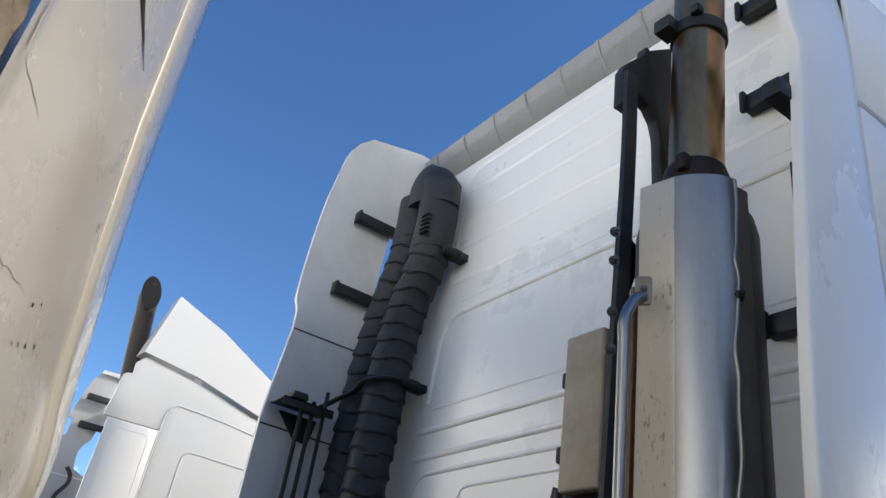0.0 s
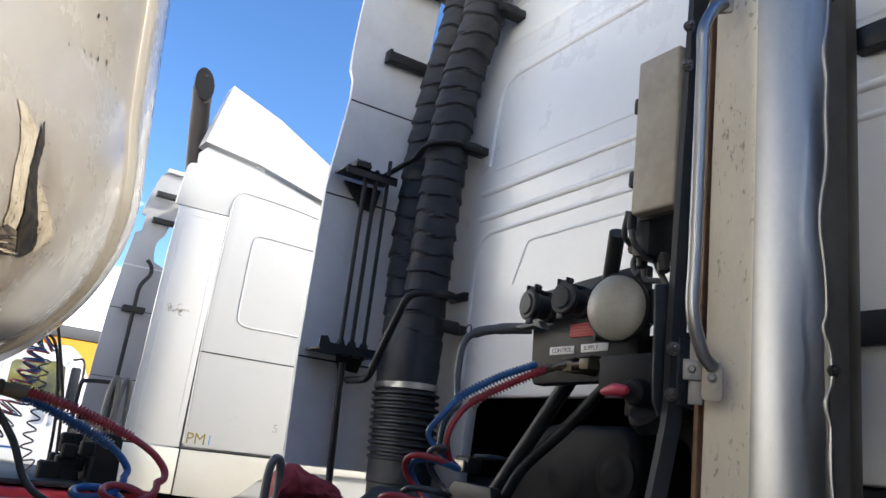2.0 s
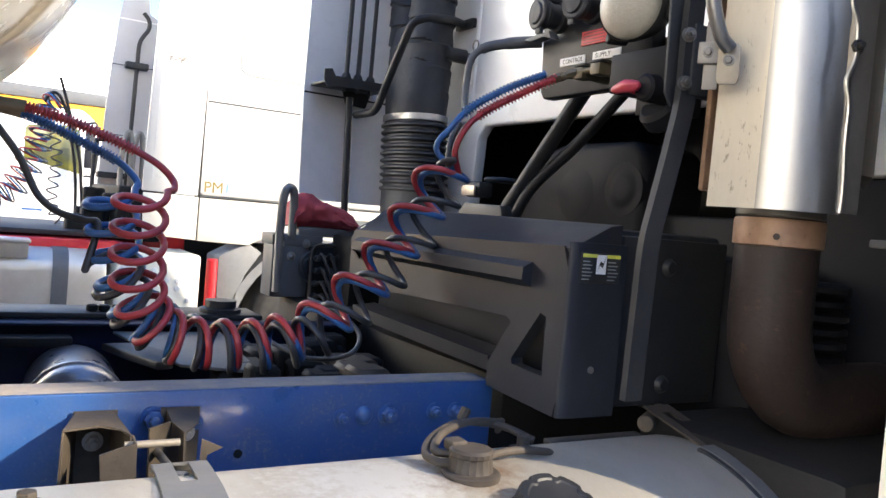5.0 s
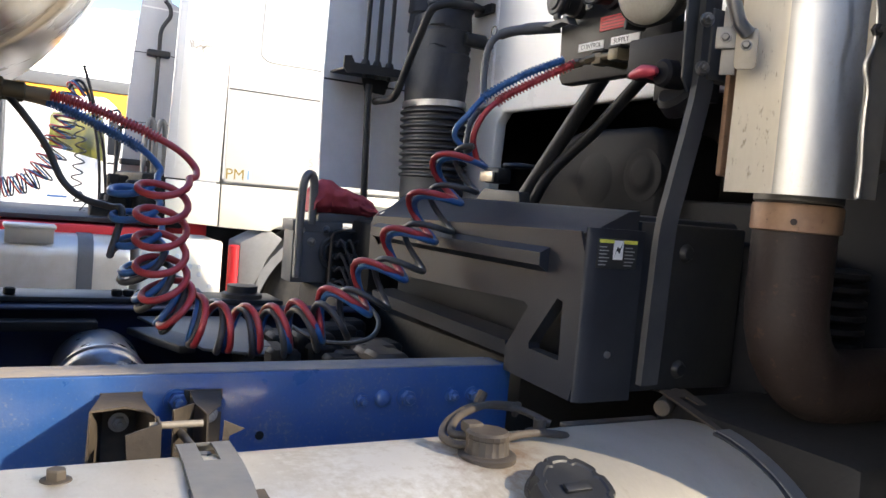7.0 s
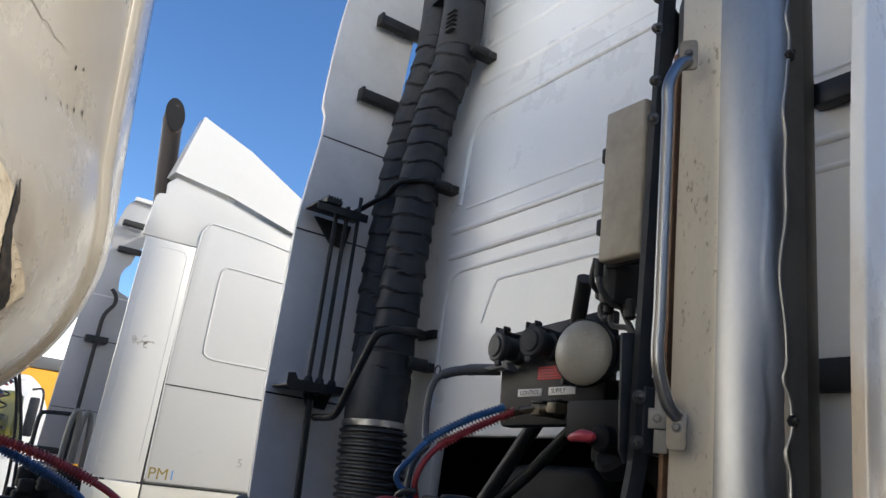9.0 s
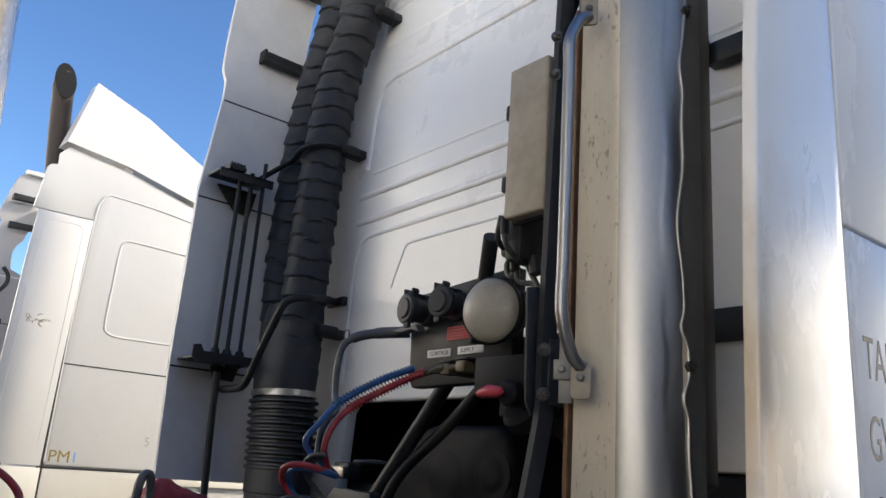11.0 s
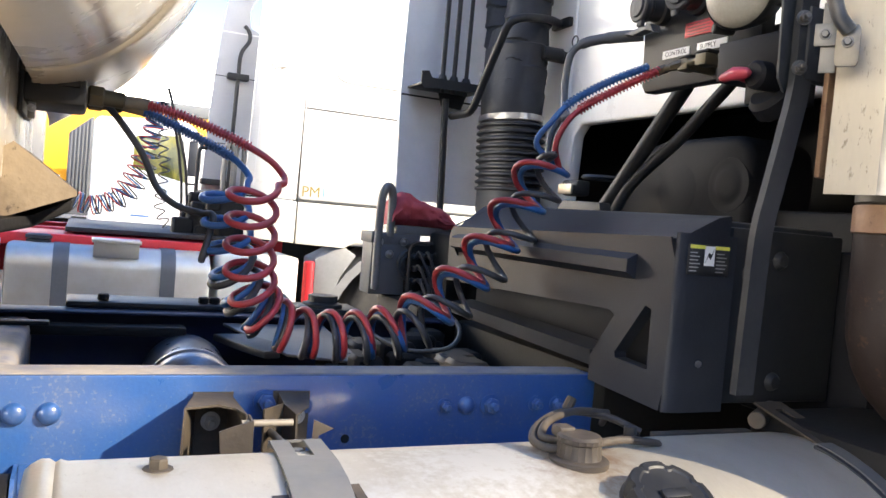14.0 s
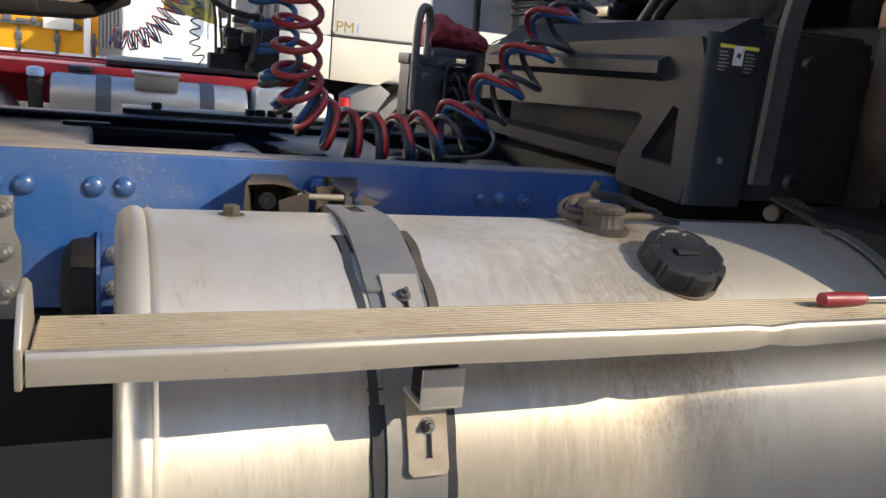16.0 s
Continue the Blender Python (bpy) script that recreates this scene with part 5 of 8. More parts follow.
# dark bulk of the running gear under and behind the housing
b = bmesh.new()
box(b, 1.05, 2.2, -1.16, -0.70, 0.60, 0.98, 0.03)
part("battery_tray", b, M_DARK, truck, "oily black tray")
b = bmesh.new()
box(b, 0.93, 1.9, -0.40, 0.42, 0.55, 0.982, 0.02)
part("gearbox", b, M_DARK, truck, "oily dark gearbox")
b = bmesh.new()
box(b, 1.04, 2.2, 0.37, 1.02, 0.5, 1.16, 0.03)
part("mudguard_liner", b, M_DARK, truck, "oily dark wheel-arch liner")
b = bmesh.new()
box(b, 1.33, 1.5, -0.75, 0.75, 0.9, 1.30, 0.02)
part("cab_crossbeam", b, M_VALVE, truck)
for k in range(9):
    b = bmesh.new()
    lathe(b, (1.36, -0.86, 1.02 + 0.028 * k), (0, 0, 1), [(0.05, 0), (0.066, 0.008), (0.066, 0.018), (0.05, 0.026)], 20)
    part("coil_ring", b, M_VALVE, truck)

# ---- chassis details of the near truck ----
RB = bolt_mesh("bolt", 0.0125)
RBB = bolt_mesh("bolt", 0.0125, M_BLUE)
b = bmesh.new()
lathe(b, (0, 0, 0), (0, -1, 0), [(0.019, 0), (0.0185, 0.004), (0.014, 0.010), (0.006, 0.013), (0.001, 0.0135)], 20)
RIVET = to_mesh("rivet", b, M_BLUE, Vector((0, 0, 0)))
for x, z, big in ((0.522, 0.920, 0), (0.626, 0.921, 1), (0.735, 0.922, 0), (0.787, 0.921, 0), (0.16, 0.935, 1), (0.232, 0.925, 0)):
    ob = put("bolt", RBB, near_rail, (x, -0.4253, z), (0, 20 * x, 0))
    if big:
        ob.scale = (1.35, 1.2, 1.35)
for x, z in ((-0.247, 0.92), (-0.196, 0.92), (0.572, 0.921), (-0.36, 0.92), (-0.41, 0.92)):
    put("rivet", RIVET, near_rail, (x, -0.4252, z))
b = bmesh.new()
cyl(b, (0.318, -0.4262, 0.86), (0.318, -0.40, 0.86), 0.0085, n=16)
part("hole", b, M_DARK, near_rail)
# grey plate with bolts at the rear of the tank
b = bmesh.new()
prism(b, [(-0.418, -0.437, 0.90), (-0.376, -0.437, 0.90), (-0.376, -0.437, 0.84), (-0.365, -0.437, 0.81), (-0.365, -0.437, 0.70), (-0.388, -0.437, 0.64), (-0.558, -0.437, 0.60), (-0.558, -0.437, 0.90)], (0, 0.010, 0), bev=0.002)
gus = part("gusset_plate", b, M_ALUD, truck, "grey bolted bracket plate")
for x, z in ((-0.391, 0.88), (-0.391, 0.80), (-0.388, 0.73)):
    put("bolt", RB, gus, (x, -0.438, z))
# blue tank bracket on the rail
b = bmesh.new()
box(b, -0.236, -0.150, -0.434, -0.426, 0.62, 0.838, 0.003)
prism(b, [(-0.242, -0.428, 0.838), (-0.242, -0.50, 0.838), (-0.242, -0.545, 0.76), (-0.242, -0.57, 0.62), (-0.242, -0.428, 0.62)], (0.006, 0, 0))
tb = part("tank_bracket", b, M_BLUE, truck, "blue tank bracket")
for z in (0.795, 0.73):
    put("bolt", RB, tb, (-0.212, -0.435, z))

b = bmesh.new()
lathe(b, (-0.300, -0.475, 0.742), (1, 0, 0), [(0.03, 0), (0.07, 0.004), (0.088, 0.018), (0.092, 0.035), (0.092, 0.055)], 28)
part("valve_bowl", b, M_DARK, truck, "black round valve bowl behind the tank bracket")
b = bmesh.new()
box(b, -0.62, -0.16, -0.44, -0.30, 0.42, 0.688, 0.02)
part("spring_hanger", b, M_DARK, truck, "black spring hanger under the rail")

# pressed brackets that hold the strap on the rail
def sheet(b, pts, thick=0.0035):
    """A flat plate through the given corners, with thickness."""
    v = [Vector(p) for p in pts]
    n = (v[1] - v[0]).cross(v[2] - v[0]).normalized() * thick
    prism(b, v, n)


b = bmesh.new()
sheet(b, [(0.030, -0.434, 0.955), (0.100, -0.434, 0.955), (0.100, -0.434, 0.80), (0.030, -0.434, 0.80)])
sheet(b, [(0.034, -0.430, 0.954), (0.003, -0.540, 0.953), (-0.001, -0.545, 0.80), (0.034, -0.430, 0.80)])
sheet(b, [(0.036, -0.430, 0.9545), (0.091, -0.430, 0.9545), (0.103, -0.545, 0.943), (0.090, -0.530, 0.949), (0.060, -0.520, 0.954), (0.006, -0.538, 0.954)])
sheet(b, [(0.091, -0.430, 0.952), (0.103, -0.545, 0.941), (0.103, -0.545, 0.80), (0.091, -0.430, 0.80)])
brk = part("strap_bracket", b, M_BRKT, truck, "brown dusty pressed-steel strap bracket")
b = bmesh.new()
sheet(b, [(0.046, -0.632, 0.940), (0.070, -0.632, 0.948), (0.098, -0.632, 0.955), (0.102, -0.632, 0.80), (0.060, -0.632, 0.80)])
sheet(b, [(0.098, -0.632, 0.955), (0.104, -0.570, 0.950), (0.104, -0.570, 0.80), (0.101, -0.632, 0.80)])
part("cradle", b, M_BRKT, brk)
b = bmesh.new()
sheet(b, [(0.172, -0.434, 0.956), (0.240, -0.434, 0.955), (0.240, -0.434, 0.80), (0.172, -0.434, 0.80)])
sheet(b, [(0.181, -0.430, 0.9545), (0.238, -0.430, 0.9535), (0.222, -0.500, 0.946), (0.190, -0.542, 0.940), (0.176, -0.50, 0.949)])
sheet(b, [(0.181, -0.430, 0.954), (0.188, -0.542, 0.940), (0.192, -0.545, 0.80), (0.181, -0.430, 0.80)])
sheet(b, [(0.133, -0.545, 0.951), (0.176, -0.50, 0.949), (0.176, -0.50, 0.80), (0.137, -0.545, 0.80)])
brr = part("strap_bracket", b, M_BRKT, truck, "brown dusty pressed-steel strap bracket")
b = bmesh.new()
sheet(b, [(0.194, -0.632, 0.955), (0.226, -0.640, 0.942), (0.203, -0.635, 0.930), (0.200, -0.632, 0.80), (0.190, -0.630, 0.80)])
part("cradle_ear", b, M_BRKT, brr)
b = bmesh.new()
cyl(b, (0.085, -0.600, 0.943), (0.168, -0.600, 0.943), 0.0060, n=12)
part("pin", b, M_PLATE, brr)
put("bolt", RB, brk, (0.062, -0.4395, 0.905))
put("bolt", RB, brr, (0.215, -0.4395, 0.912))

# ---- fuel tank ----
TY, TZ, TR = -0.865, 0.632, 0.325
def tank_loop(x, k=1.0):
    out = []
    for u, v in roundrect(0.67 * k, 0.65 * k, TR * k * 0.97, 12):
        out.append((x, TY + u, TZ + v))
    return out


b = bmesh.new()
rings(b, [tank_loop(-0.205, 0.86), tank_loop(-0.214, 0.93), tank_loop(-0.212, 0.975), tank_loop(-0.205, 0.995), tank_loop(-0.195, 1.012), tank_loop(-0.185, 1.012), tank_loop(-0.178, 0.998), tank_loop(-0.172, 1.008), tank_loop(-0.165, 1.0),
          tank_loop(0.2, 1.0), tank_loop(0.6, 1.0), tank_loop(1.0, 1.0), tank_loop(1.55, 1.0), tank_loop(1.57, 0.99), tank_loop(1.58, 0.93)])
tank = part("fuel_tank", b, M_TANK, truck, "dusty weathered aluminium fuel tank", sharp=50)


def over_tank(x0, x1, lift, a0, a1, n=30, thick=0.004, wob=0.0):
    """A band that follows the tank from angle a0 to a1 (degrees from the front, over the top)."""
    t = bmesh.new()
    loops = []
    for k in range(n + 1):
        a = radians(a0 + (a1 - a0) * k / n)
        c, s = math.cos(a), math.sin(a)
        d = Vector((0, -c, s))
        base = Vector((0, TY, TZ)) + Vector((0, -c * 0.335, s * 0.325))
        w = wob * noise.noise(Vector((x0 * 9, a * 6, 0)))
        p0 = base + d * lift
        p1 = base + d * (lift + thick)
        loops.append([Vector((x0 + w, p0.y, p0.z)), Vector((x1 + w, p0.y, p0.z)), Vector((x1 + w, p1.y, p1.z)), Vector((x0 + w, p1.y, p1.z))])
    rings(t, loops)
    return t


strap = part("tank_strap", over_tank(0.078, 0.153, 0.004, -60, 80), M_ALUD, tank, "grey tank strap on a rubber band")
part("strap_rubber", over_tank(0.058, 0.166, 0.0005, -60, 76, thick=0.004, wob=0.003, n=60), M_RUB, tank, "frayed rubber under the strap")
part("strap_rubber", over_tank(0.155, 0.168, 0.003, 30, 77, thick=0.007, wob=0.006, n=60), M_HOSEB, tank)
part("strap_rubber", over_tank(0.060, 0.071, 0.002, -60, 75, thick=0.005, wob=0.003, n=60), M_RUB, tank)
part("tank_strap", over_tank(1.02, 1.10, 0.004, -60, 85), M_ALUD, tank)
part("strap_rubber", over_tank(1.008, 1.112, 0.0005, -60, 84), M_RUB, tank)
part("strap_rubber", over_tank(1.104, 1.114, 0.002, -60, 84, thick=0.005, wob=0.008, n=60), M_RUB, tank)
part("strap_rubber", over_tank(1.006, 1.016, 0.002, -60, 84, thick=0.005, wob=0.006, n=60), M_RUB, tank)
# strap end: sloping slotted plate up to the pin
def slotted(pts, hole, thick):
    """A flat slotted plate in its own x, y; z is its thickness."""
    t = bmesh.new()
    es = []
    for line in (pts, hole):
        v = [t.verts.new((p[0], p[1], 0)) for p in line]
        es += [t.edges.new((v[i], v[(i + 1) % len(v)])) for i in range(len(v))]
    bmesh.ops.triangle_fill(t, use_beauty=True, edges=es)
    r = bmesh.ops.extrude_face_region(t, geom=t.faces[:])
    bmesh.ops.translate(t, verts=[g for g in r["geom"] if isinstance(g, bmesh.types.BMVert)], vec=(0, 0, thick))
    return t


def bent_plate(line, w, thick, slot):
    """A strip of width w along a bent line of (centre, y, z), cut open between the two slot rows."""
    t = bmesh.new()
    rows = [[t.verts.new((cx + u * w, y, z)) for u in (-0.5, -0.15, 0.15, 0.5)] for cx, y, z in line]
    for i in range(len(rows) - 1):
        for k in range(3):
            if not (k == 1 and slot[0] <= i < slot[1]):
                t.faces.new((rows[i][k], rows[i][k + 1], rows[i + 1][k + 1], rows[i + 1][k]))
    r = bmesh.ops.extrude_face_region(t, geom=t.faces[:])
    bmesh.ops.translate(t, verts=[g for g in r["geom"] if isinstance(g, bmesh.types.BMVert)], vec=(0, 0, thick))
    bmesh.ops.recalc_face_normals(t, faces=t.faces[:])
    return t


part("strap_end", bent_plate([(0.139, -0.720, 0.938), (0.139, -0.722, 0.947), (0.137, -0.740, 0.952), (0.133, -0.785, 0.955), (0.128, -0.835, 0.959), (0.122, -0.880, 0.963), (0.118, -0.935, 0.959), (0.115, -0.985, 0.945), (0.114, -1.030, 0.926), (0.114, -1.065, 0.905)], 0.076, 0.004, (2, 4)), M_ALUD, strap, "slotted strap end")
b = bmesh.new()
cyl(b, (0.1345, -0.765, 0.930), (0.1345, -0.765, 0.950), 0.0105, n=6, bev=0.002)
cyl(b, (0.150, -0.50, 0.905), (0.1345, -0.77, 0.938), 0.0065, n=10)
part("tension_bolt", b, M_ZINCD, strap)
# tension plates with slots on the strap
for a, x in ((51, 0.121), (23, 0.126)):
    q = radians(a)
    d = Vector((0, -math.cos(q), math.sin(q)))
    base = Vector((x, TY - math.cos(q) * 0.335, TZ + math.sin(q) * 0.325)) + d * 0.010
    up = Vector((0, math.sin(q), math.cos(q)))
    m = Matrix((( 1, up.x, d.x, base.x), (0, up.y, d.y, base.y), (0, up.z, d.z, base.z), (0, 0, 0, 1)))
    t = slotted([(-0.020, -0.046), (0.020, -0.046), (0.025, -0.040), (0.025, 0.046), (-0.025, 0.046), (-0.025, -0.040)], [(-0.005, -0.026), (0.005, -0.026), (0.005, 0.006), (-0.005, 0.006)], 0.004)
    b = bmesh.new()
    merge(b, t, m)
    tp = part("tension_plate", b, M_PLATE if a < 30 else M_LIP, strap)
    ob = put("bolt", BOLTZ, tp, base + d * 0.004 + up * 0.012)
    ob.rotation_euler = (radians(-a), 0, 0)
    ob.scale = (0.72, 0.72, 0.72)

# filler cap: lobed black lid on a neck
q = radians(62)
cn = Vector((0, -math.cos(q), math.sin(q)))
cp = Vector((0.585, TY - math.cos(q) * 0.335, TZ + math.sin(q) * 0.325))
b = bmesh.new()
lathe(b, cp - cn * 0.01, cn, [(0.066, 0), (0.066, 0.014), (0.060, 0.016), (0.060, 0.020), (0.05, 0.020)], 32)
part("filler_neck", b, M_BRKT, tank, "sandy filler neck")
b = bmesh.new()
ux = Vector((1, 0, 0))
uy = cn.cross(ux)
loops = []
for h, k in ((0.008, 0.96), (0.010, 1.0), (0.032, 1.0), (0.0375, 0.955), (0.039, 0.80), (0.037, 0.75), (0.037, 0.3)):
    lp = []
    for j in range(72):
        a = 6.28319 * j / 72
        w = math.cos(8 * a)
        r = 0.0645 * k - (0.0055 * k if w < -0.55 else 0.0)
        lp.append(cp + cn * h + ux * (r * math.cos(a)) + uy * (r * math.sin(a)))
    loops.append(lp)
rings(b, loops)
cap = part("filler_cap", b, M_CAPB, tank, "black lobed plastic filler cap", sharp=30)
b = bmesh.new()
t = bmesh.new()
box(t, -0.022, 0.022, -0.008, 0.008, 0.0, 0.006, 0.002)
merge(b, t, Matrix(((ux.x, uy.x, cn.x, cp.x + cn.x * 0.037), (ux.y, uy.y, cn.y, cp.y + cn.y * 0.037), (ux.z, uy.z, cn.z, cp.z + cn.z * 0.037), (0, 0, 0, 1))))
part("grip_bar", b, M_CAPB, cap)
# sender unit with its hoses
b = bmesh.new()
lathe(b, (0.525, -0.897, 0.952), (0, 0, 1), [(0.045, 0), (0.045, 0.008), (0.041, 0.011), (0.036, 0.011)], 28)
rings(b, [[(0.525 + (r - 0.0018 * (j % 2)) * math.cos(6.28319 * j / 40), -0.895 + (r - 0.0018 * (j % 2)) * math.sin(6.28319 * j / 40), 0.962 + h) for j in range(40)] for r, h in ((0.036, 0), (0.034, 0.004), (0.032, 0.022), (0.034, 0.024), (0.034, 0.030), (0.030, 0.034), (0.010, 0.035))])
sender = part("fuel_sender", b, M_SENDER, tank, "brown plastic fuel sender with hoses")
b = bmesh.new()
box(b, 0.500, 0.528, -0.880, -0.852, 0.985, 1.002, 0.004)
part("connector", b, M_SENDER, sender)
for pts in ([(0.505, -0.880, 0.970), (0.482, -0.870, 0.970), (0.478, -0.840, 0.974), (0.515, -0.795, 0.984), (0.600, -0.740, 0.988), (0.690, -0.735, 0.976), (0.735, -0.775, 0.958)],
            [(0.510, -0.865, 0.978), (0.490, -0.845, 0.980), (0.535, -0.795, 0.990), (0.618, -0.745, 0.990), (0.690, -0.725, 0.980), (0.730, -0.680, 0.966), (0.770, -0.616, 0.930)],
            [(0.545, -0.885, 0.968), (0.590, -0.865, 0.972), (0.650, -0.852, 0.970), (0.705, -0.848, 0.962), (0.725, -0.835, 0.954)]):
    b = bmesh.new()
    tube(b, spline(pts, 8), 0.0066, 10)
    part("fuel_hose", b, M_HOSEB, sender)
b = bmesh.new()
cyl(b, (0.70, -0.79, 0.945), (0.70, -0.79, 0.975), 0.011, n=12, bev=0.002)
lathe(b, (0.70, -0.79, 0.944), (0, 0, 1), [(0.026, 0), (0.024, 0.008), (0.012, 0.012)], 20)
part("return_pipe", b, M_SENDER, sender)
b = bmesh.new()
cyl(b, (0.605, -0.735, 0.99), (0.615, -0.735, 1.012), 0.009, n=8, bev=0.002)
part("cable_tie", b, M_SENDER, sender)
# plug on top
b = bmesh.new()
lathe(b, (-0.062, -0.845, 0.955), (0, 0, 1), [(0.020, 0), (0.018, 0.003), (0.014, 0.004)], 20)
cyl(b, (-0.062, -0.845, 0.957), (-0.062, -0.845, 0.971), 0.0122, n=6, bev=0.002)
part("drain_plug", b, M_BRKT, tank, "dusty hexagon plug")
# hold-down at the front end
b = bmesh.new()
cyl(b, (1.022, -0.755, 0.966), (1.115, -0.703, 0.974), 0.017, n=16, bev=0.002)
part("roller", b, M_BRKT, tank)
b = bmesh.new()
t = slotted([(-0.03, -0.20), (0.03, -0.20), (0.035, 0.03), (-0.035, 0.03)], [(-0.010, -0.10), (0.010, -0.10), (0.010, 0.0), (-0.010, 0.0)], 0.004)
merge(b, t, Matrix.Translation((1.07, -0.76, 0.985)) @ Matrix.Rotation(radians(14), 4, "X"))
part("strap_end", b, M_BRKT, tank)
b = bmesh.new()
box(b, 0.80, 1.03, -0.74, -0.72, 0.932, 0.943, 0.002)
part("edge_strip", b, M_SENDER, tank)

# tread step along the tank
b = bmesh.new()
box(b, -0.284, 0.66, -1.288, -1.176, 0.905, 0.918, 0.002)
box(b, 0.66, 1.55, -1.286, -1.174, 0.905, 0.918, 0.002)
step = part("side_step", b, M_STEP, truck, "sandy ribbed aluminium step along the tank")
b = bmesh.new()
loops = []
for k in range(93):
    x = -0.284 + 0.02 * k
    d = math.exp(-((x - 0.515) / 0.020) ** 2)                      # the dent
    e = max(0.0, x - 0.515)
    y = -1.300 + 0.006 * min(1.0, e / 0.5) + 0.006 * d + 0.0012 * noise.noise(Vector((x * 5, 0, 0)))
    z = 0.9275 - 0.006 * d + 0.002 * noise.noise(Vector((x * 4, 3, 0)))
    lo = 0.8985 + 0.003 * d + 0.004 * min(1.0, e / 0.25) + 0.002 * noise.noise(Vector((x * 6, 5, 0)))
    loops.append([(x, y, lo), (x, y - 0.0005, z - 0.006), (x, y + 0.001, z - 0.002), (x, y + 0.003, z), (x, y + 0.010, z), (x, y + 0.013, z - 0.003), (x, y + 0.014, 0.906), (x, y + 0.006, lo)])
rings(b, loops)
part("edge_lip", b, M_LIP, step, "scuffed bare aluminium lip with a dent")
for k in range(13):
    b = bmesh.new()
    y = -1.281 + 0.0082 * k
    box(b, -0.282, 1.55, y, y + 0.0042, 0.917, 0.9212, 0.001)
    part("tread_rib", b, M_STEP, step)
b = bmesh.new()
prism(b, [(-0.292, -1.307, 0.898), (-0.292, -1.307, 0.935), (-0.292, -1.275, 0.972), (-0.292, -1.240, 0.976), (-0.292, -1.205, 0.962), (-0.292, -1.172, 0.905), (-0.292, -1.172, 0.898)], (0.006, 0, 0), bev=0.002)
part("end_plate", b, M_LIP, step)
b = bmesh.new()
box(b, 0.087, 0.137, -1.248, -1.243, 0.828, 0.873, 0.002)
box(b, 0.087, 0.137, -1.248, -1.190, 0.826, 0.831, 0.002)
part("step_hook", b, M_ALU, step, "bent aluminium hook under the step")
b = bmesh.new()
box(b, 0.090, 0.134, -1.236, -1.206, 0.832, 0.906, 0.003)
part("hanger", b, M_VALVE, step)
b = bmesh.new()
box(b, 1.2, 1.26, -1.21, -1.20, 0.80, 0.90, 0.003)
part("hanger", b, M_ALUD, step)

# battery box on the far side
b = bmesh.new()
box(b, -0.45, 0.72, 0.52, 1.16, 0.33, 0.85, 0.02)
batt = part("battery_box", b, M_PLA, truck, "black plastic battery box on the far rail")
b = bmesh.new()
box(b, -0.46, 0.73, 0.51, 1.17, 0.80, 0.865, 0.012)
part("lid", b, M_PLA, batt)
# frame furniture between the rails
b = bmesh.new()
box(b, -0.60, -0.262, -0.30, 0.38, 0.80, 0.962, 0.02, 3)
cross = part("cross_member", b, M_DUSTY, truck, "dust-covered cross member")
b = bmesh.new()
box(b, -0.75, 0.95, -0.335, 0.335, 0.66, 0.70, 0.01)
part("under_tray", b, M_DARK, truck, "oily dark underside")
b = bmesh.new()
lathe(b, (0.085, -0.05, 0.832), (0.05, 1, 0), [(0.04, 0.0), (0.09, 0.01), (0.105, 0.03), (0.105, 0.10), (0.110, 0.104), (0.110, 0.122), (0.105, 0.126), (0.105, 0.34), (0.09, 0.37), (0.04, 0.38)], 40)
part("air_tank", b, M_AIRT, truck, "steel-blue cylindrical air tank")
b = bmesh.new()
prism(b, [(0.17, 0.30, 0.92), (0.24, 0.22, 0.935), (0.285, 0.08, 0.94), (0.285, 0.0, 0.93), (0.25, 0.02, 0.925), (0.21, 0.16, 0.92)], (0, 0, 0.02), bev=0.004)
part("pipe_guard", b, M_BLK, truck)
b = bmesh.new()
prism(b, [(0.20, 0.335, 0.955), (0.48, 0.335, 0.955), (0.46, -0.1, 0.935), (0.30, 0.0, 0.935)], (0, 0, 0.008), bev=0.002)
part("cover_plate", b, M_GREYP, truck, "grey sheet cover")
b = bmesh.new()
box(b, -0.30, 0.10, 0.28, 0.34, 0.93, 0.955, 0.004)
box(b, -0.33, -0.22, 0.22, 0.26, 0.962, 0.972, 0.003)
part("pipe_run", b, M_DARK, truck)
# top strip and fittings on the far rail
b = bmesh.new()
box(b, -0.19, 0.62, 0.40, 0.56, 0.985, 1.000, 0.004)
fp = part("rail_plate", b, M_BLK, truck, "black plate on the far rail")
for x in (-0.10, 0.16, 0.19, 0.225, 0.27):
    b = bmesh.new()
    cyl(b, (x, 0.44, 1.0), (x, 0.44, 1.018), 0.015, n=10, bev=0.003)
    part("stud", b, M_DARK, fp)
b = bmesh.new()
lathe(b, (0.51, 0.46, 1.0), (0, 0, 1), [(0.06, 0), (0.06, 0.012), (0.045, 0.016), (0.045, 0.036), (0.01, 0.04)], 20)
part("grommet", b, M_BLK, fp)
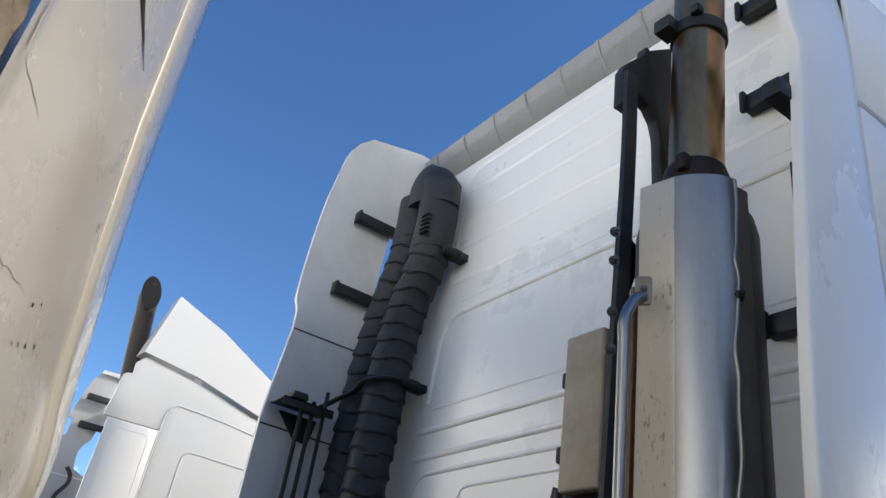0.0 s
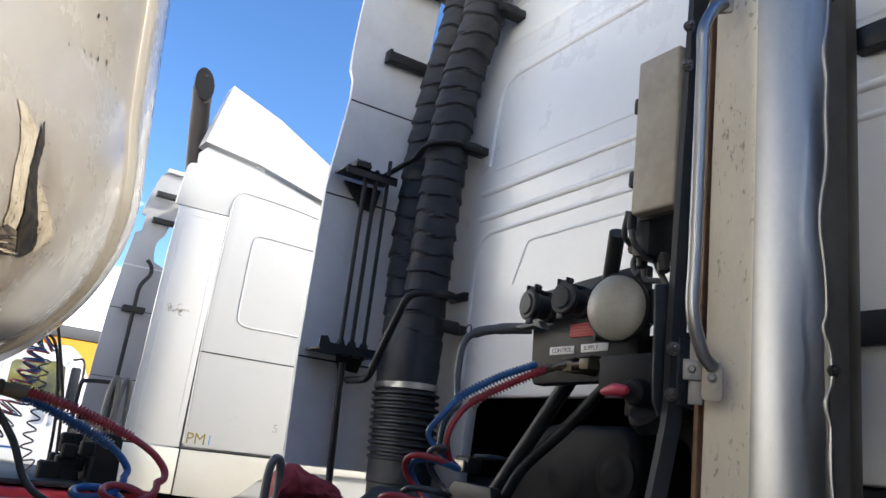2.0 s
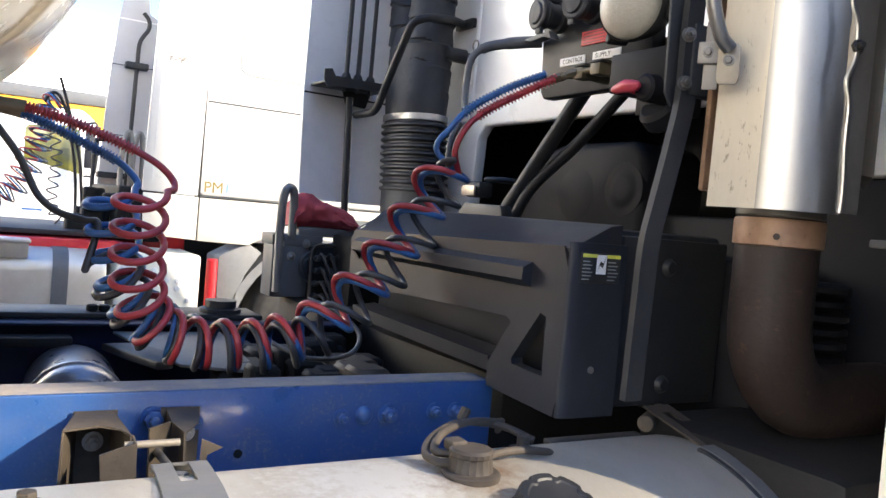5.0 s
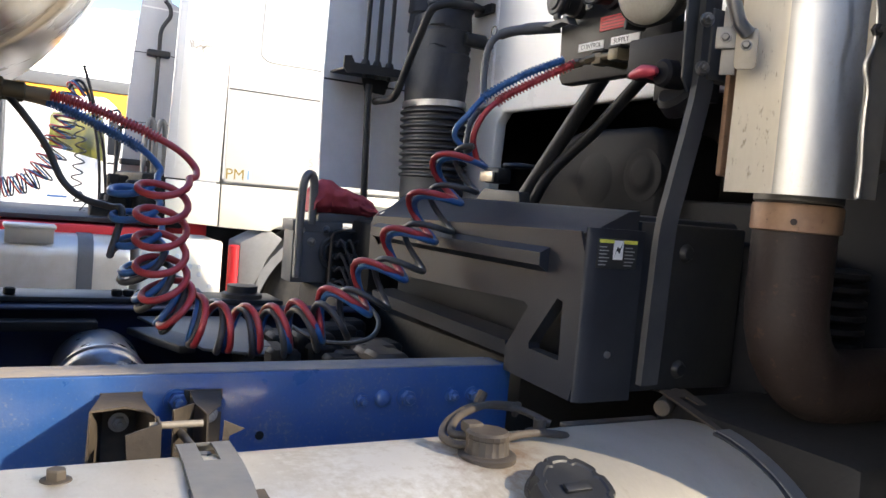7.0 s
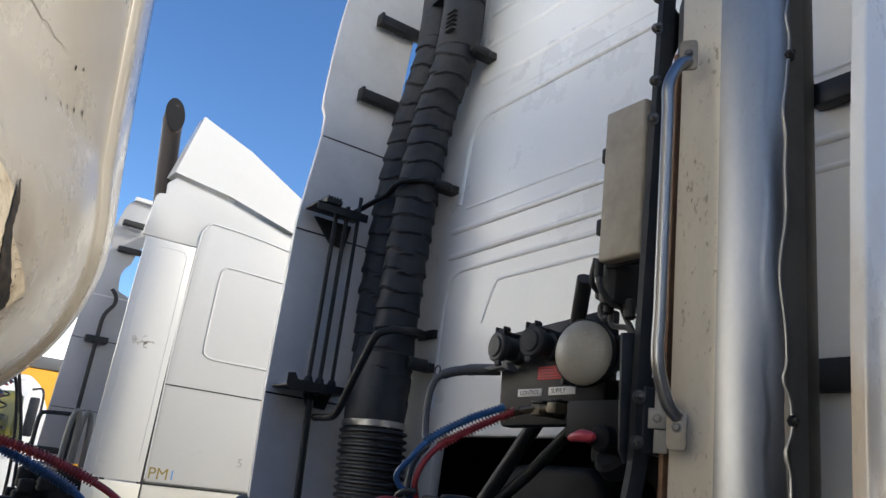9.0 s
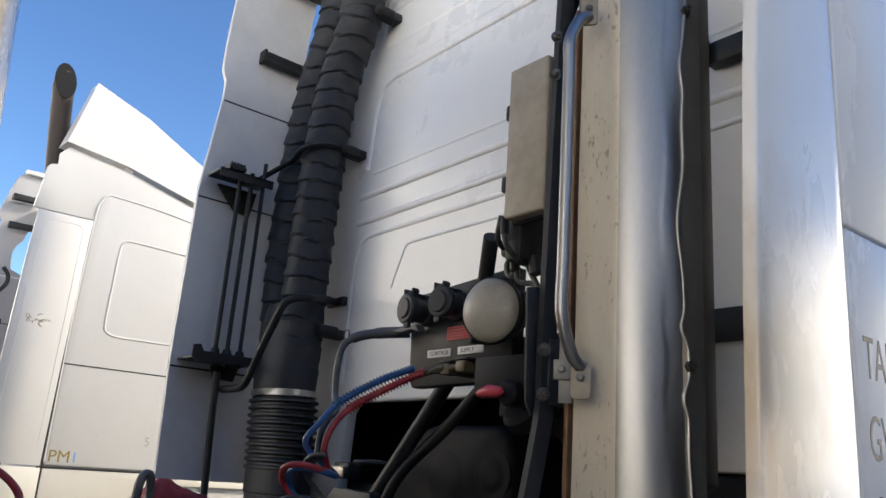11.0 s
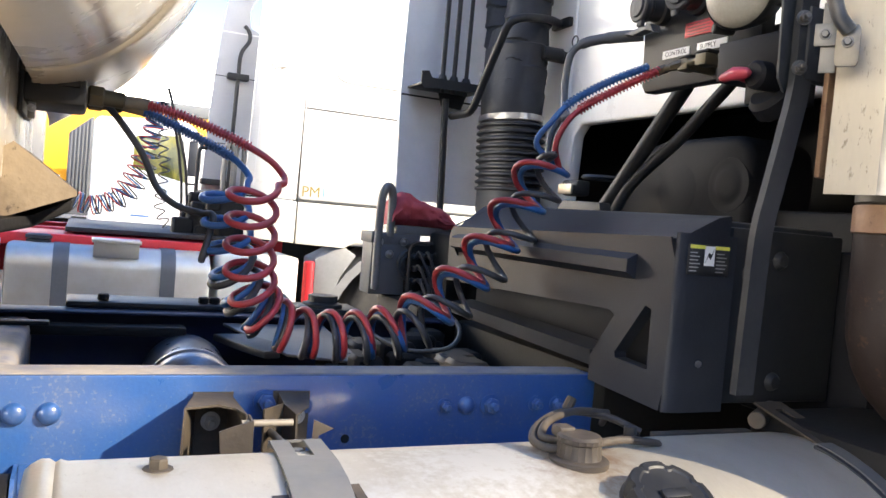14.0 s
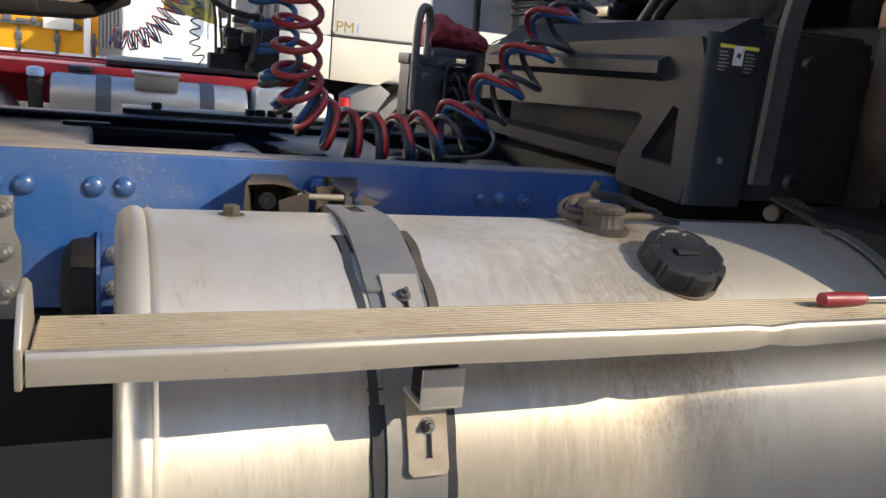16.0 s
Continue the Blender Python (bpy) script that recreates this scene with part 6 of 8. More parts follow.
# greasy lumps in front of the housing
for k in range(26):
    rx, ry = random.uniform(0.42, 0.82), random.uniform(-0.33, 0.30)
    b = bmesh.new()
    s = random.uniform(0.02, 0.05)
    box(b, rx - s, rx + s, ry - s, ry + s, 0.86, 0.90 + random.uniform(0.02, 0.07), 0.01, 1, m=None)
    part("fitting", b, M_BRKT if k % 3 == 0 else M_DARK, truck)
b = bmesh.new()
tube(b, spline([(0.52, 0.10, 0.99), (0.58, -0.05, 0.965), (0.66, -0.13, 0.985), (0.70, -0.10, 1.03), (0.68, 0.0, 1.07), (0.64, 0.10, 1.09)], 8), 0.006, 8)
part("cable", b, M_HBLK, truck)
# valve carrier with hoop rail and hoses, far side
b = bmesh.new()
box(b, 0.735, 0.90, 0.70, 0.80, 1.02, 1.225, 0.006)
box(b, 0.73, 0.91, 0.695, 0.81, 1.195, 1.232, 0.004)
car = part("valve_carrier", b, M_GREYP, truck, "grey bolted carrier with air valves")
b = bmesh.new()
box(b, 0.80, 1.0, 0.42, 0.80, 0.86, 1.02, 0.02)
box(b, 0.93, 1.02, 0.50, 0.68, 1.0, 1.25, 0.02)
part("carrier_foot", b, M_DARK, car)
for x, z in ((0.76, 1.20), (0.85, 1.205), (0.94, 1.20), (0.755, 1.10), (0.80, 1.16), (0.755, 1.05)):
    put("bolt", BOLT, car, (x, 0.698, z))
b = bmesh.new()
tube(b, spline([(0.752, 0.685, 1.04), (0.750, 0.685, 1.2), (0.752, 0.685, 1.34), (0.766, 0.685, 1.385), (0.787, 0.69, 1.38), (0.797, 0.70, 1.33), (0.797, 0.70, 1.22)], 8), 0.0145, 12)
part("hoop_rail", b, M_ALUD, car, "galvanised hoop rail")
b = bmesh.new()
tube(b, [Vector((0.865 + 0.045 * math.cos(a), 0.66, 1.13 + 0.05 * math.sin(a))) for a in [6.28319 * k / 24 for k in range(25)]], 0.006, 8)
tube(b, [Vector((0.865 + 0.030 * math.cos(a), 0.66, 1.13 + 0.034 * math.sin(a))) for a in [6.28319 * k / 24 for k in range(25)]], 0.005, 8)
part("hose_coil", b, M_HBLK, car)
b = bmesh.new()
ring = [Vector((0.915 + u, 0.630 + 0.02 * v, 1.10 + v)) for u, v in roundrect(0.135, 0.215, 0.03)]
tube(b, ring + [ring[0]], 0.006, 8)
part("valve_frame", b, M_SENDER, car, "dusty metal frame round the air valves")
b = bmesh.new()
box(b, 0.855, 0.975, 0.645, 0.69, 1.0, 1.20, 0.008)
part("valve_block", b, M_DARK, car)
for k in range(16):
    u, v = k % 4, k // 4
    b = bmesh.new()
    x, z = 0.868 + 0.030 * u, 1.035 + 0.042 * v
    cyl(b, (x, 0.645, z), (x, 0.618, z), 0.0105, n=8, bev=0.002)
    tube(b, spline([(x, 0.62, z), (x + 0.008, 0.592, z + 0.004), (0.885 + 0.014 * u + 0.02 * v, 0.575, 1.02 - 0.012 * v), (0.90 + 0.02 * u, 0.56, 0.955), (0.93 + 0.02 * u, 0.50, 0.93)], 6), 0.0058, 7)
    part("air_line", b, M_HBLK, car)

# folded red tarpaulin on the carrier
b = bmesh.new()
loops = []
for i in range(37):
    f = i / 36
    x = 0.795 + 0.245 * f
    hgt = 0.112 * (1 - 0.72 * f * f ** 0.3) * (0.5 + 0.5 * math.sin(min(1, f * 6) * 1.5708)) * (0.35 + 0.65 * math.sin(min(1, (1 - f) * 9) * 1.5708)) + 0.010
    lp = []
    for j in range(36):
        a = 6.28319 * j / 36
        q = Vector((f * 5, math.cos(a) * 1.6, math.sin(a) * 1.6 + 7))
        w = 1 + 0.30 * noise.noise(q) + 0.14 * noise.noise(q * 2.7) + 0.06 * noise.noise(q * 6.0)
        lp.append((x + 0.012 * noise.noise(q * 1.5), 0.745 + 0.070 * w * math.cos(a), 1.258 + hgt * 0.5 + hgt * 0.52 * w * math.sin(a)))
    loops.append(lp)
rings(b, loops)
solid("folded_tarpaulin", b, M_CLOTH, (0.9, 0.745, 1.235), "folded dark red tarpaulin stuffed behind a hoop rail", "tarpaulin", sharp=60)
b = bmesh.new()
box(b, 0.82, 1.03, 0.70, 0.80, 1.230, 1.262, 0.006)
part("support_tray", b, M_GREYP, car)

# screwdriver on the step
b = bmesh.new()
tube(b, [(0.665, -1.222, 0.9325), (0.669, -1.222, 0.9325), (0.70, -1.222, 0.9325), (0.745, -1.221, 0.9325), (0.752, -1.221, 0.9325)], [0.006, 0.0098, 0.0105, 0.0095, 0.006], 10)
tool = solid("screwdriver", b, material("dark red tool handle", (0.22, 0.02, 0.025), 0.35, bump=0.02), (0.70, -1.222, 0.922), "screwdriver with dark red handle lying on the step", "screwdriver")
b = bmesh.new()
tube(b, [(0.75, -1.221, 0.9325), (0.80, -1.2205, 0.9325), (0.88, -1.219, 0.9325)], 0.0035, 8)
part("blade", b, M_STEEL, tool)


# ---- trailer ----
trailer = thing("semi_trailer", (-2.0, 0, 0), "cream semi-trailer with a bulging, scratched and torn front", "trailer")


def nose_x(y, z):
    """The trailer's bulged front."""
    lean = 0.012 * (z - 1.9) - 0.012 + 0.07 * (min(max(z, 1.8), 2.1) - 1.8) + 0.0425 * (min(max(z, 2.1), 2.5) - 2.1)
    f = 0.052 - (0.357 - 0.117 * min(1.0, max(0.0, (1.95 - z) / 0.3))) * y * y - lean
    top = 1.95 - 0.15 * min(1.0, (y / 0.86) ** 2)
    t = min(1.0, max(0.0, (top - z) / (top - 1.485)))
    g = math.sqrt(max(0.0, 1 - t * t))
    return -0.29 + (max(f, -0.285) + 0.29) * g


b = bmesh.new()
ys = [-1.12 + 2.24 * i / 124 for i in range(125)]
zs = [1.486 + 0.0052 * i for i in range(20)] + [1.59 + 0.02 * i for i in range(22)] + [2.05 + 0.156 * i for i in range(9)]
vs = [[b.verts.new((nose_x(y, z), y, z)) for y in ys] for z in zs]
for i in range(len(zs) - 1):
    for j in range(len(ys) - 1):
        b.faces.new((vs[i][j], vs[i][j + 1], vs[i + 1][j + 1], vs[i + 1][j]))
nose = part("nose_fairing", b, M_NOSE, trailer, "cream glossy fibreglass nose, scratched and torn low down", sharp=60)
# raised moulding down the middle
b = bmesh.new()
rows = []
for z in zs:
    e = 0.50 - 0.5 * max(0.0, 1.80 - z)
    rows.append([(nose_x(y, z) + o, y, z) for y, o in [(-e, -0.004), (-e + 0.004, 0.009), (-e + 0.014, 0.012)] + [(e * q / 8, 0.012) for q in range(-7, 8)] + [(e - 0.014, 0.012), (e - 0.004, 0.009), (e, -0.004)]])
rings(b, rows, closed=False, caps=False)
part("moulding", b, M_NOSE, nose, "raised cream moulding", sharp=50)
b = bmesh.new()
prism(b, [(x, y, 1.30) for x, y in [(-0.30, -1.12), (-0.33, -1.20), (-0.40, -1.25), (-12.0, -1.25), (-12.0, 1.25), (-0.40, 1.25), (-0.33, 1.20), (-0.30, 1.12)]], (0, 0, 2.0), bev=0.01)
body = part("body", b, M_NOSE, trailer, "cream box body")
b = bmesh.new()
box(b, -12.0, -0.80, -0.5, 0.5, 1.12, 1.30, 0.01)
part("frame", b, M_DARK, trailer)


def on_nose(name, line, mat, lift=0.0012, label=""):
    """A patch that lies on the nose: rows of (z, y from, y to)."""
    t = bmesh.new()
    rows = []
    for z, y0, y1 in line:
        rows.append([(nose_x(y0 + (y1 - y0) * k / 6, z) + lift * (1 - 0.25 * abs(k - 3) / 3), y0 + (y1 - y0) * k / 6 - 0.0006, z) for k in range(7)])
    rings(t, rows, closed=False, caps=False)
    return part(name, t, mat, nose, label)


M_BARE = material("torn bare fibreglass", (0.60, 0.51, 0.37), 0.85, dirt=(0.30, 0.21, 0.12), dirt_amount=0.85, dirt_scale=35, bump=0.6, speck=(0.05, 0.04, 0.03), speck_amount=0.8, speck_scale=110, speck_from=0.62)
M_SOOT = material("black ground-in dirt", (0.012, 0.011, 0.010), 0.9, dirt=(0.10, 0.07, 0.04), dirt_amount=0.5, dirt_scale=60, bump=0.5)


def tear(rows, seed, n=26, ragged=0.006):
    """Rows of (z, y from, y to), drawn out and made ragged."""
    out = []
    for k in range(n + 1):
        f = k / n * (len(rows) - 1)
        i = min(int(f), len(rows) - 2)
        a, c = rows[i], rows[i + 1]
        z, y0, y1 = [p + (q - p) * (f - i) for p, q in zip(a, c)]
        out.append((z, y0 + ragged * noise.noise(Vector((k * 0.7, seed, 0))), max(y0 + 0.001, y1 + ragged * noise.noise(Vector((k * 0.8, seed + 5, 0))))))
    return out


def streak(y0, z0, y1, z1, w, mat, lift, seed, name="torn_fibre"):
    """A thin ragged line on the nose from (y0, z0) to (y1, z1)."""
    t = bmesh.new()
    rows = []
    for k in range(13):
        f = k / 12
        y = y0 + (y1 - y0) * f + 0.5 * w * noise.noise(Vector((k * 0.9, seed, 1)))
        z = z0 + (z1 - z0) * f + 0.9 * w * noise.noise(Vector((k * 0.6, seed, 2)))
        h = w * (0.3 + 0.7 * math.sin(3.14159 * f)) * (0.7 + 0.5 * noise.noise(Vector((k, seed, 7))))
        rows.append([(nose_x(y, z + q * h) + lift, y + 0.3 * q * h, z + q * h) for q in (-0.5, 0, 0.5)])
    rings(t, rows, closed=False, caps=False)
    return part(name, t, mat, nose)


M_SCORCH = material("scuffed sooty fibreglass", (0.060, 0.048, 0.038), 0.9, dirt=(0.27, 0.21, 0.14), dirt_amount=0.9, dirt_scale=70, bump=0.5, streak=(1, 0.4, 1.6))
on_nose("torn_edge", tear([(1.622, -0.986, -0.955), (1.655, -1.000, -0.965), (1.688, -0.991, -0.958), (1.72, -0.975, -0.945), (1.75, -0.970, -0.930), (1.768, -0.972, -0.955)], 1.0, 34, 0.004), M_BARE, 0.002, "bare torn fibreglass")
on_nose("torn_edge", tear([(1.622, -0.895, -0.884), (1.634, -0.905, -0.870), (1.652, -0.930, -0.860), (1.668, -0.936, -0.888), (1.678, -0.938, -0.905), (1.695, -0.939, -0.932)], 4.0, 24, 0.005), M_BARE, 0.003)
on_nose("gash", tear([(1.593, -1.034, -1.012), (1.597, -1.026, -0.984), (1.603, -1.014, -0.950), (1.609, -1.006, -0.928), (1.615, -0.998, -0.930), (1.622, -0.990, -0.940), (1.628, -0.984, -0.955)], 9.0, 24, 0.012), M_SCORCH, 0.0034, "sooty scuffed patch")
on_nose("gash", tear([(1.611, -0.930, -0.905), (1.622, -0.946, -0.892), (1.632, -0.957, -0.896), (1.642, -0.962, -0.913), (1.655, -0.967, -0.928), (1.68, -0.964, -0.939), (1.707, -0.954, -0.939), (1.74, -0.935, -0.920), (1.768, -0.918, -0.9165)], 2.0, 40, 0.004), M_SOOT, 0.0048, "black gash")
for k, (ya, za, yb, zb, w, mt) in enumerate(((-1.012, 1.5955, -0.930, 1.6085, 0.0030, M_BARE), (-1.000, 1.5975, -0.950, 1.6075, 0.0022, M_BARE), (-1.000, 1.606, -0.955, 1.6135, 0.0016, M_BARE), (-0.990, 1.6135, -0.960, 1.6205, 0.0014, M_BARE),
                                             (-1.030, 1.5935, -0.985, 1.6105, 0.0034, M_SOOT), (-1.005, 1.602, -0.945, 1.616, 0.0030, M_SOOT), (-0.998, 1.611, -0.955, 1.6235, 0.0030, M_SOOT), (-0.985, 1.6035, -0.93, 1.6115, 0.0025, M_SOOT),
                                             (-0.999, 1.640, -0.991, 1.688, 0.0022, M_SOOT), (-0.990, 1.690, -0.973, 1.722, 0.0014, M_SOOT), (-0.990, 1.640, -0.984, 1.626, 0.0035, M_SOOT), (-0.889, 1.668, -0.862, 1.652, 0.0016, M_SOOT), (-0.884, 1.664, -0.876, 1.636, 0.0020, M_SCORCH),
                                             (-0.935, 1.672, -0.908, 1.676, 0.0012, M_SCORCH), (-0.933, 1.660, -0.905, 1.668, 0.0012, M_SCORCH), (-0.936, 1.690, -0.915, 1.692, 0.0012, M_SCORCH), (-0.885, 1.630, -0.868, 1.642, 0.0030, M_SCORCH), (-0.908, 1.625, -0.916, 1.648, 0.0035, M_SCORCH))):
    streak(ya, za, yb, zb, w, mt, 0.0066, 20.0 + k)
on_nose("gash", tear([(2.562, -0.612, -0.608), (2.585, -0.665, -0.648), (2.61, -0.725, -0.692), (2.64, -0.775, -0.735), (2.70, -0.85, -0.80)], 3.0, 16, 0.004), M_SOOT, 0.003)
on_nose("torn_edge", tear([(2.600, -0.700, -0.672), (2.63, -0.745, -0.715), (2.66, -0.79, -0.755)], 13.0, 10, 0.006), M_BARE, 0.002)
on_nose("torn_edge", tear([(2.245, -1.00, -0.985), (2.27, -1.0, -0.96), (2.33, -1.0, -0.97)], 6.0, 10, 0.02), M_BARE, 0.003)
M_MARK = material("grey-brown scuff", (0.30, 0.26, 0.20), 0.8, bump=0)
for seed, (z0, y0, z1, y1, w) in enumerate(((2.267, -0.952, 2.222, -0.867, 0.004), (2.021, -0.90, 2.014, -0.757, 0.003), (1.828, -0.577, 1.742, -0.638, 0.004), (1.745, -0.45, 1.752, -0.42, 0.004), (1.78, -0.40, 1.84, -0.375, 0.003), (1.90, -0.56, 1.87, -0.545, 0.004), (2.31, -0.56, 2.40, -0.57, 0.003))):
    n = 12
    rows = []
    t = bmesh.new()
    for k in range(n + 1):
        f = k / n
        y, z = y0 + (y1 - y0) * f, z0 + (z1 - z0) * f + 0.006 * noise.noise(Vector((k * 0.6, seed, 2)))
        lift = 0.0135 if -0.49 < y < 0.49 else 0.001
        h = w * (0.25 + 0.75 * math.sin(3.14159 * f)) * (0.6 + 0.5 * noise.noise(Vector((k, seed, 7))))
        rows.append([(nose_x(y, z + q * h) + lift, y, z + q * h) for q in (-0.5, 0, 0.5)])
    rings(t, rows, closed=False, caps=False)
    part("scratch", t, M_MARK, nose)
for z, y, r in ((2.027, -0.687, 3.0), (2.014, -0.715, 3.5), (1.948, -0.722, 3.0), (1.968, -0.664, 4.0), (1.957, -0.696, 4.5), (1.94, -0.746, 2.5), (1.92, -0.80, 2.2), (1.79, -0.655, 2.5), (1.80, -0.64, 2.0), (1.629, -0.603, 3.5), (2.33, -0.70, 1.6), (2.14, -0.72, 1.6), (1.87, -0.57, 2.5)):
    t = bmesh.new()
    r *= 0.001
    a = [(r * (0.6 + 0.5 * noise.noise(Vector((k * 1.7, z * 50, y * 50)))) * math.cos(k * 0.7854), 2.0 * r * (0.6 + 0.5 * noise.noise(Vector((k * 1.7, z * 50, y * 50)))) * math.sin(k * 0.7854)) for k in range(8)]
    lift = 0.0135 if -0.49 < y < 0.49 else 0.0012
    t.faces.new([t.verts.new((nose_x(y + u, z + v) + lift, y + u, z + v)) for u, v in a])
    part("chip", t, M_SOOT, nose)
b = bmesh.new()
rings(b, [[(-0.29 + 0.01 * noise.noise(Vector((z * 30, 0, 0))), -1.17 + 0.02 * noise.noise(Vector((z * 22, 4, 0))), z), (-0.32, -1.215, z), (-0.42, -1.262, z), (-0.45, -1.262, z)] for z in [1.86 + 0.03 * k for k in range(22)]], closed=False, caps=False)
part("torn_corner", b, M_TRUND, body, "rust-stained torn corner strip")

# skid plate under the nose
b = bmesh.new()
prism(b, [(-0.80, -0.62, 1.205), (-0.32, -0.62, 1.208), (-0.245, -0.30, 1.220), (-0.185, -0.24, 1.250), (-0.178, 0.20, 1.272), (-0.30, 0.62, 1.225), (-0.80, 0.62, 1.205)], (0, 0, 0.022), bev=0.004)
prism(b, [(-0.35, -0.60, 1.25), (-0.30, -0.60, 1.25), (-0.30, -0.60, 1.40)], (0, 0.012, 0))
skid = part("skid_plate", b, M_DARK, trailer, "black bent skid plate")
b = bmesh.new()
rings(b, [[(-0.278, y, 1.363), (-0.177 - 0.01 * abs(y + 0.36), y, 1.288), (-0.177 - 0.01 * abs(y + 0.36), y, 1.280), (-0.28, y, 1.238), (-0.34, y, 1.236), (-0.34, y, 1.318)] for y in (-0.36, -0.1, 0.2)])
part("gusset", b, M_TRUND, trailer, "dusty tan sloping gusset with rust")
b = bmesh.new()
box(b, -0.275, -0.262, -0.125, -0.10, 1.42, 1.57, 0.003)
flg = part("rivet_flange", b, M_ALUD, trailer, "grey riveted flange")
for z in (1.44, 1.49, 1.55):
    put("bolt", bolt_mesh("bolt", 0.006), flg, (-0.268, -0.126, z))
# cream front wall below the nose, coupling plate and fittings
b = bmesh.new()
box(b, -0.305, -0.292, -1.10, 1.10, 1.30, 1.62, 0.003)
part("front_wall", b, M_NOSE, trailer, "cream front wall below the nose")
b = bmesh.new()
box(b, -0.292, -0.282, -0.15, 0.13, 1.43, 1.565, 0.004)
box(b, -0.288, -0.19, -0.16, 0.10, 1.505, 1.545, 0.012)
box(b, -0.288, -0.172, -0.14, 0.08, 1.452, 1.51, 0.012)
box(b, -0.225, -0.185, -0.150, -0.138, 1.488, 1.508, 0.003)
cpl = part("coupling_bracket", b, M_BLK, trailer, "black trailer coupling bracket")
for y in (-0.06, 0.03):
    b = bmesh.new()
    cyl(b, (-0.22, y, 1.487), (-0.10, y, 1.482), 0.017, n=12, bev=0.003)
    cyl(b, (-0.17, y, 1.485), (-0.14, y, 1.484), 0.023, n=6, bev=0.003)
    part("air_coupling", b, M_BRASS, cpl, "dusty brass air coupling")
b = bmesh.new()
box(b, -12, -0.6, -0.42, 0.42, 1.0, 1.12, 0.01)
cyl(b, (-1.0, 0, 0.98), (-1.0, 0, 1.2), 0.3, n=24)
part("king_pin_plate", b, M_DARK, trailer)
b = bmesh.new()
box(b, -1.6, -0.75, -0.42, 0.42, 0.96, 1.0, 0.01)
part("fifth_wheel", b, M_DARK, truck)
for x in (-8.6, -9.9, -11.2):
    for y in (-1.05, 1.05):
        wheel(trailer, x, y, 1 if y > 0 else -1)
for x in (-8.6, -9.9, -11.2):
    b = bmesh.new()
    cyl(b, (x, -1.0, 0.5), (x, 1.0, 0.5), 0.07)
    box(b, x - 0.1, x + 0.1, -0.6, -0.5, 0.45, 1.12)
    box(b, x - 0.1, x + 0.1, 0.5, 0.6, 0.45, 1.12)
    part("axle", b, M_DARK, trailer)



M_SLEEVE = material("tan dusty sleeve", (0.20, 0.165, 0.115), 0.6, dirt=(0.13, 0.10, 0.07), dirt_amount=0.6, dirt_scale=25, bump=0.2)


# ---- coiled air lines between trailer and truck ----
def coil_path(centre, turns, radius, phase, n_per=18, wind=None, tilt=0.0):
    """A helix about a centre line; radius: a function of the way along it, 0 to 1; wind: the way along it after a part of the turns; tilt: how far the first rings lean."""
    C = spline(centre, 30)
    L = [0.0]
    for a, c in zip(C, C[1:]):
        L.append(L[-1] + (c - a).length)
    total = turns * n_per
    out, k = [], 0
    for i in range(int(total) + 1):
        g = i / total
        s = L[-1] * (wind(g) if wind else g)
        while k < len(L) - 2 and L[k + 1] < s:
            k += 1
        f = (s - L[k]) / max(1e-6, L[k + 1] - L[k])
        p = C[k].lerp(C[k + 1], f)
        t = (C[k + 1] - C[k]).normalized()
        side = Vector((0, 1, 0))
        side = (side - t * side.dot(t)).normalized()
        v = t.cross(side)
        a = phase + 6.28319 * i / n_per
        r = radius(s / L[-1])
        lean = tilt * max(0.0, min(1.0, (0.30 - s / L[-1]) / 0.14))
        out.append(p + side * (r * math.cos(a)) + v * (r * math.sin(a)) + Vector((0, 0, lean * r * math.cos(a))))
    return out


def winding(g):
    """Tight at the trailer end, drawn out towards the cab."""
    if g < 0.36:
        return 0.245 * g / 0.36
    if g < 0.67:
        return 0.245 + 0.265 * (g - 0.36) / 0.31
    return 0.51 + 0.49 * (g - 0.67) / 0.33


CENTRE = [(0.158, -0.15, 1.335), (0.160, -0.15, 1.20), (0.170, -0.15, 1.12), (0.200, -0.15, 1.065), (0.255, -0.15, 1.030), (0.335, -0.15, 1.018), (0.44, -0.15, 1.022),
          (0.54, -0.15, 1.055), (0.625, -0.15, 1.12), (0.70, -0.15, 1.20), (0.77, -0.15, 1.30), (0.83, -0.15, 1.40), (0.875, -0.15, 1.47)]


def warp(d, z=0.0, dx=0.0, along=0.0):
    return [(x + along + dx * max(0.0, 1 - i / 4), y + d * max(0.0, 1 - i / 6), zz + z) for i, (x, y, zz) in enumerate(CENTRE)]


def rad(r0, r1):
    return lambda f: r0 if f < 0.45 else r0 + (r1 - r0) * min(1.0, (f - 0.45) / 0.2)


def suzi(name, mat, label, lead_in, centre, turns, phase, r0, r1, lead_out, thick=0.0076):
    P = coil_path(centre, turns, rad(r0, r1), phase, 18, winding, 0.42)
    a = spline(lead_in + [P[0]], 10)[:-1]
    c = spline([P[-1]] + lead_out, 10)[1:]
    b = bmesh.new()
    tube(b, a + P + c, thick, 10)
    return solid(name, b, mat, (0.4, -0.15, 0.95), label, "air hose", "coiled lines to the trailer", sharp=80), a, c


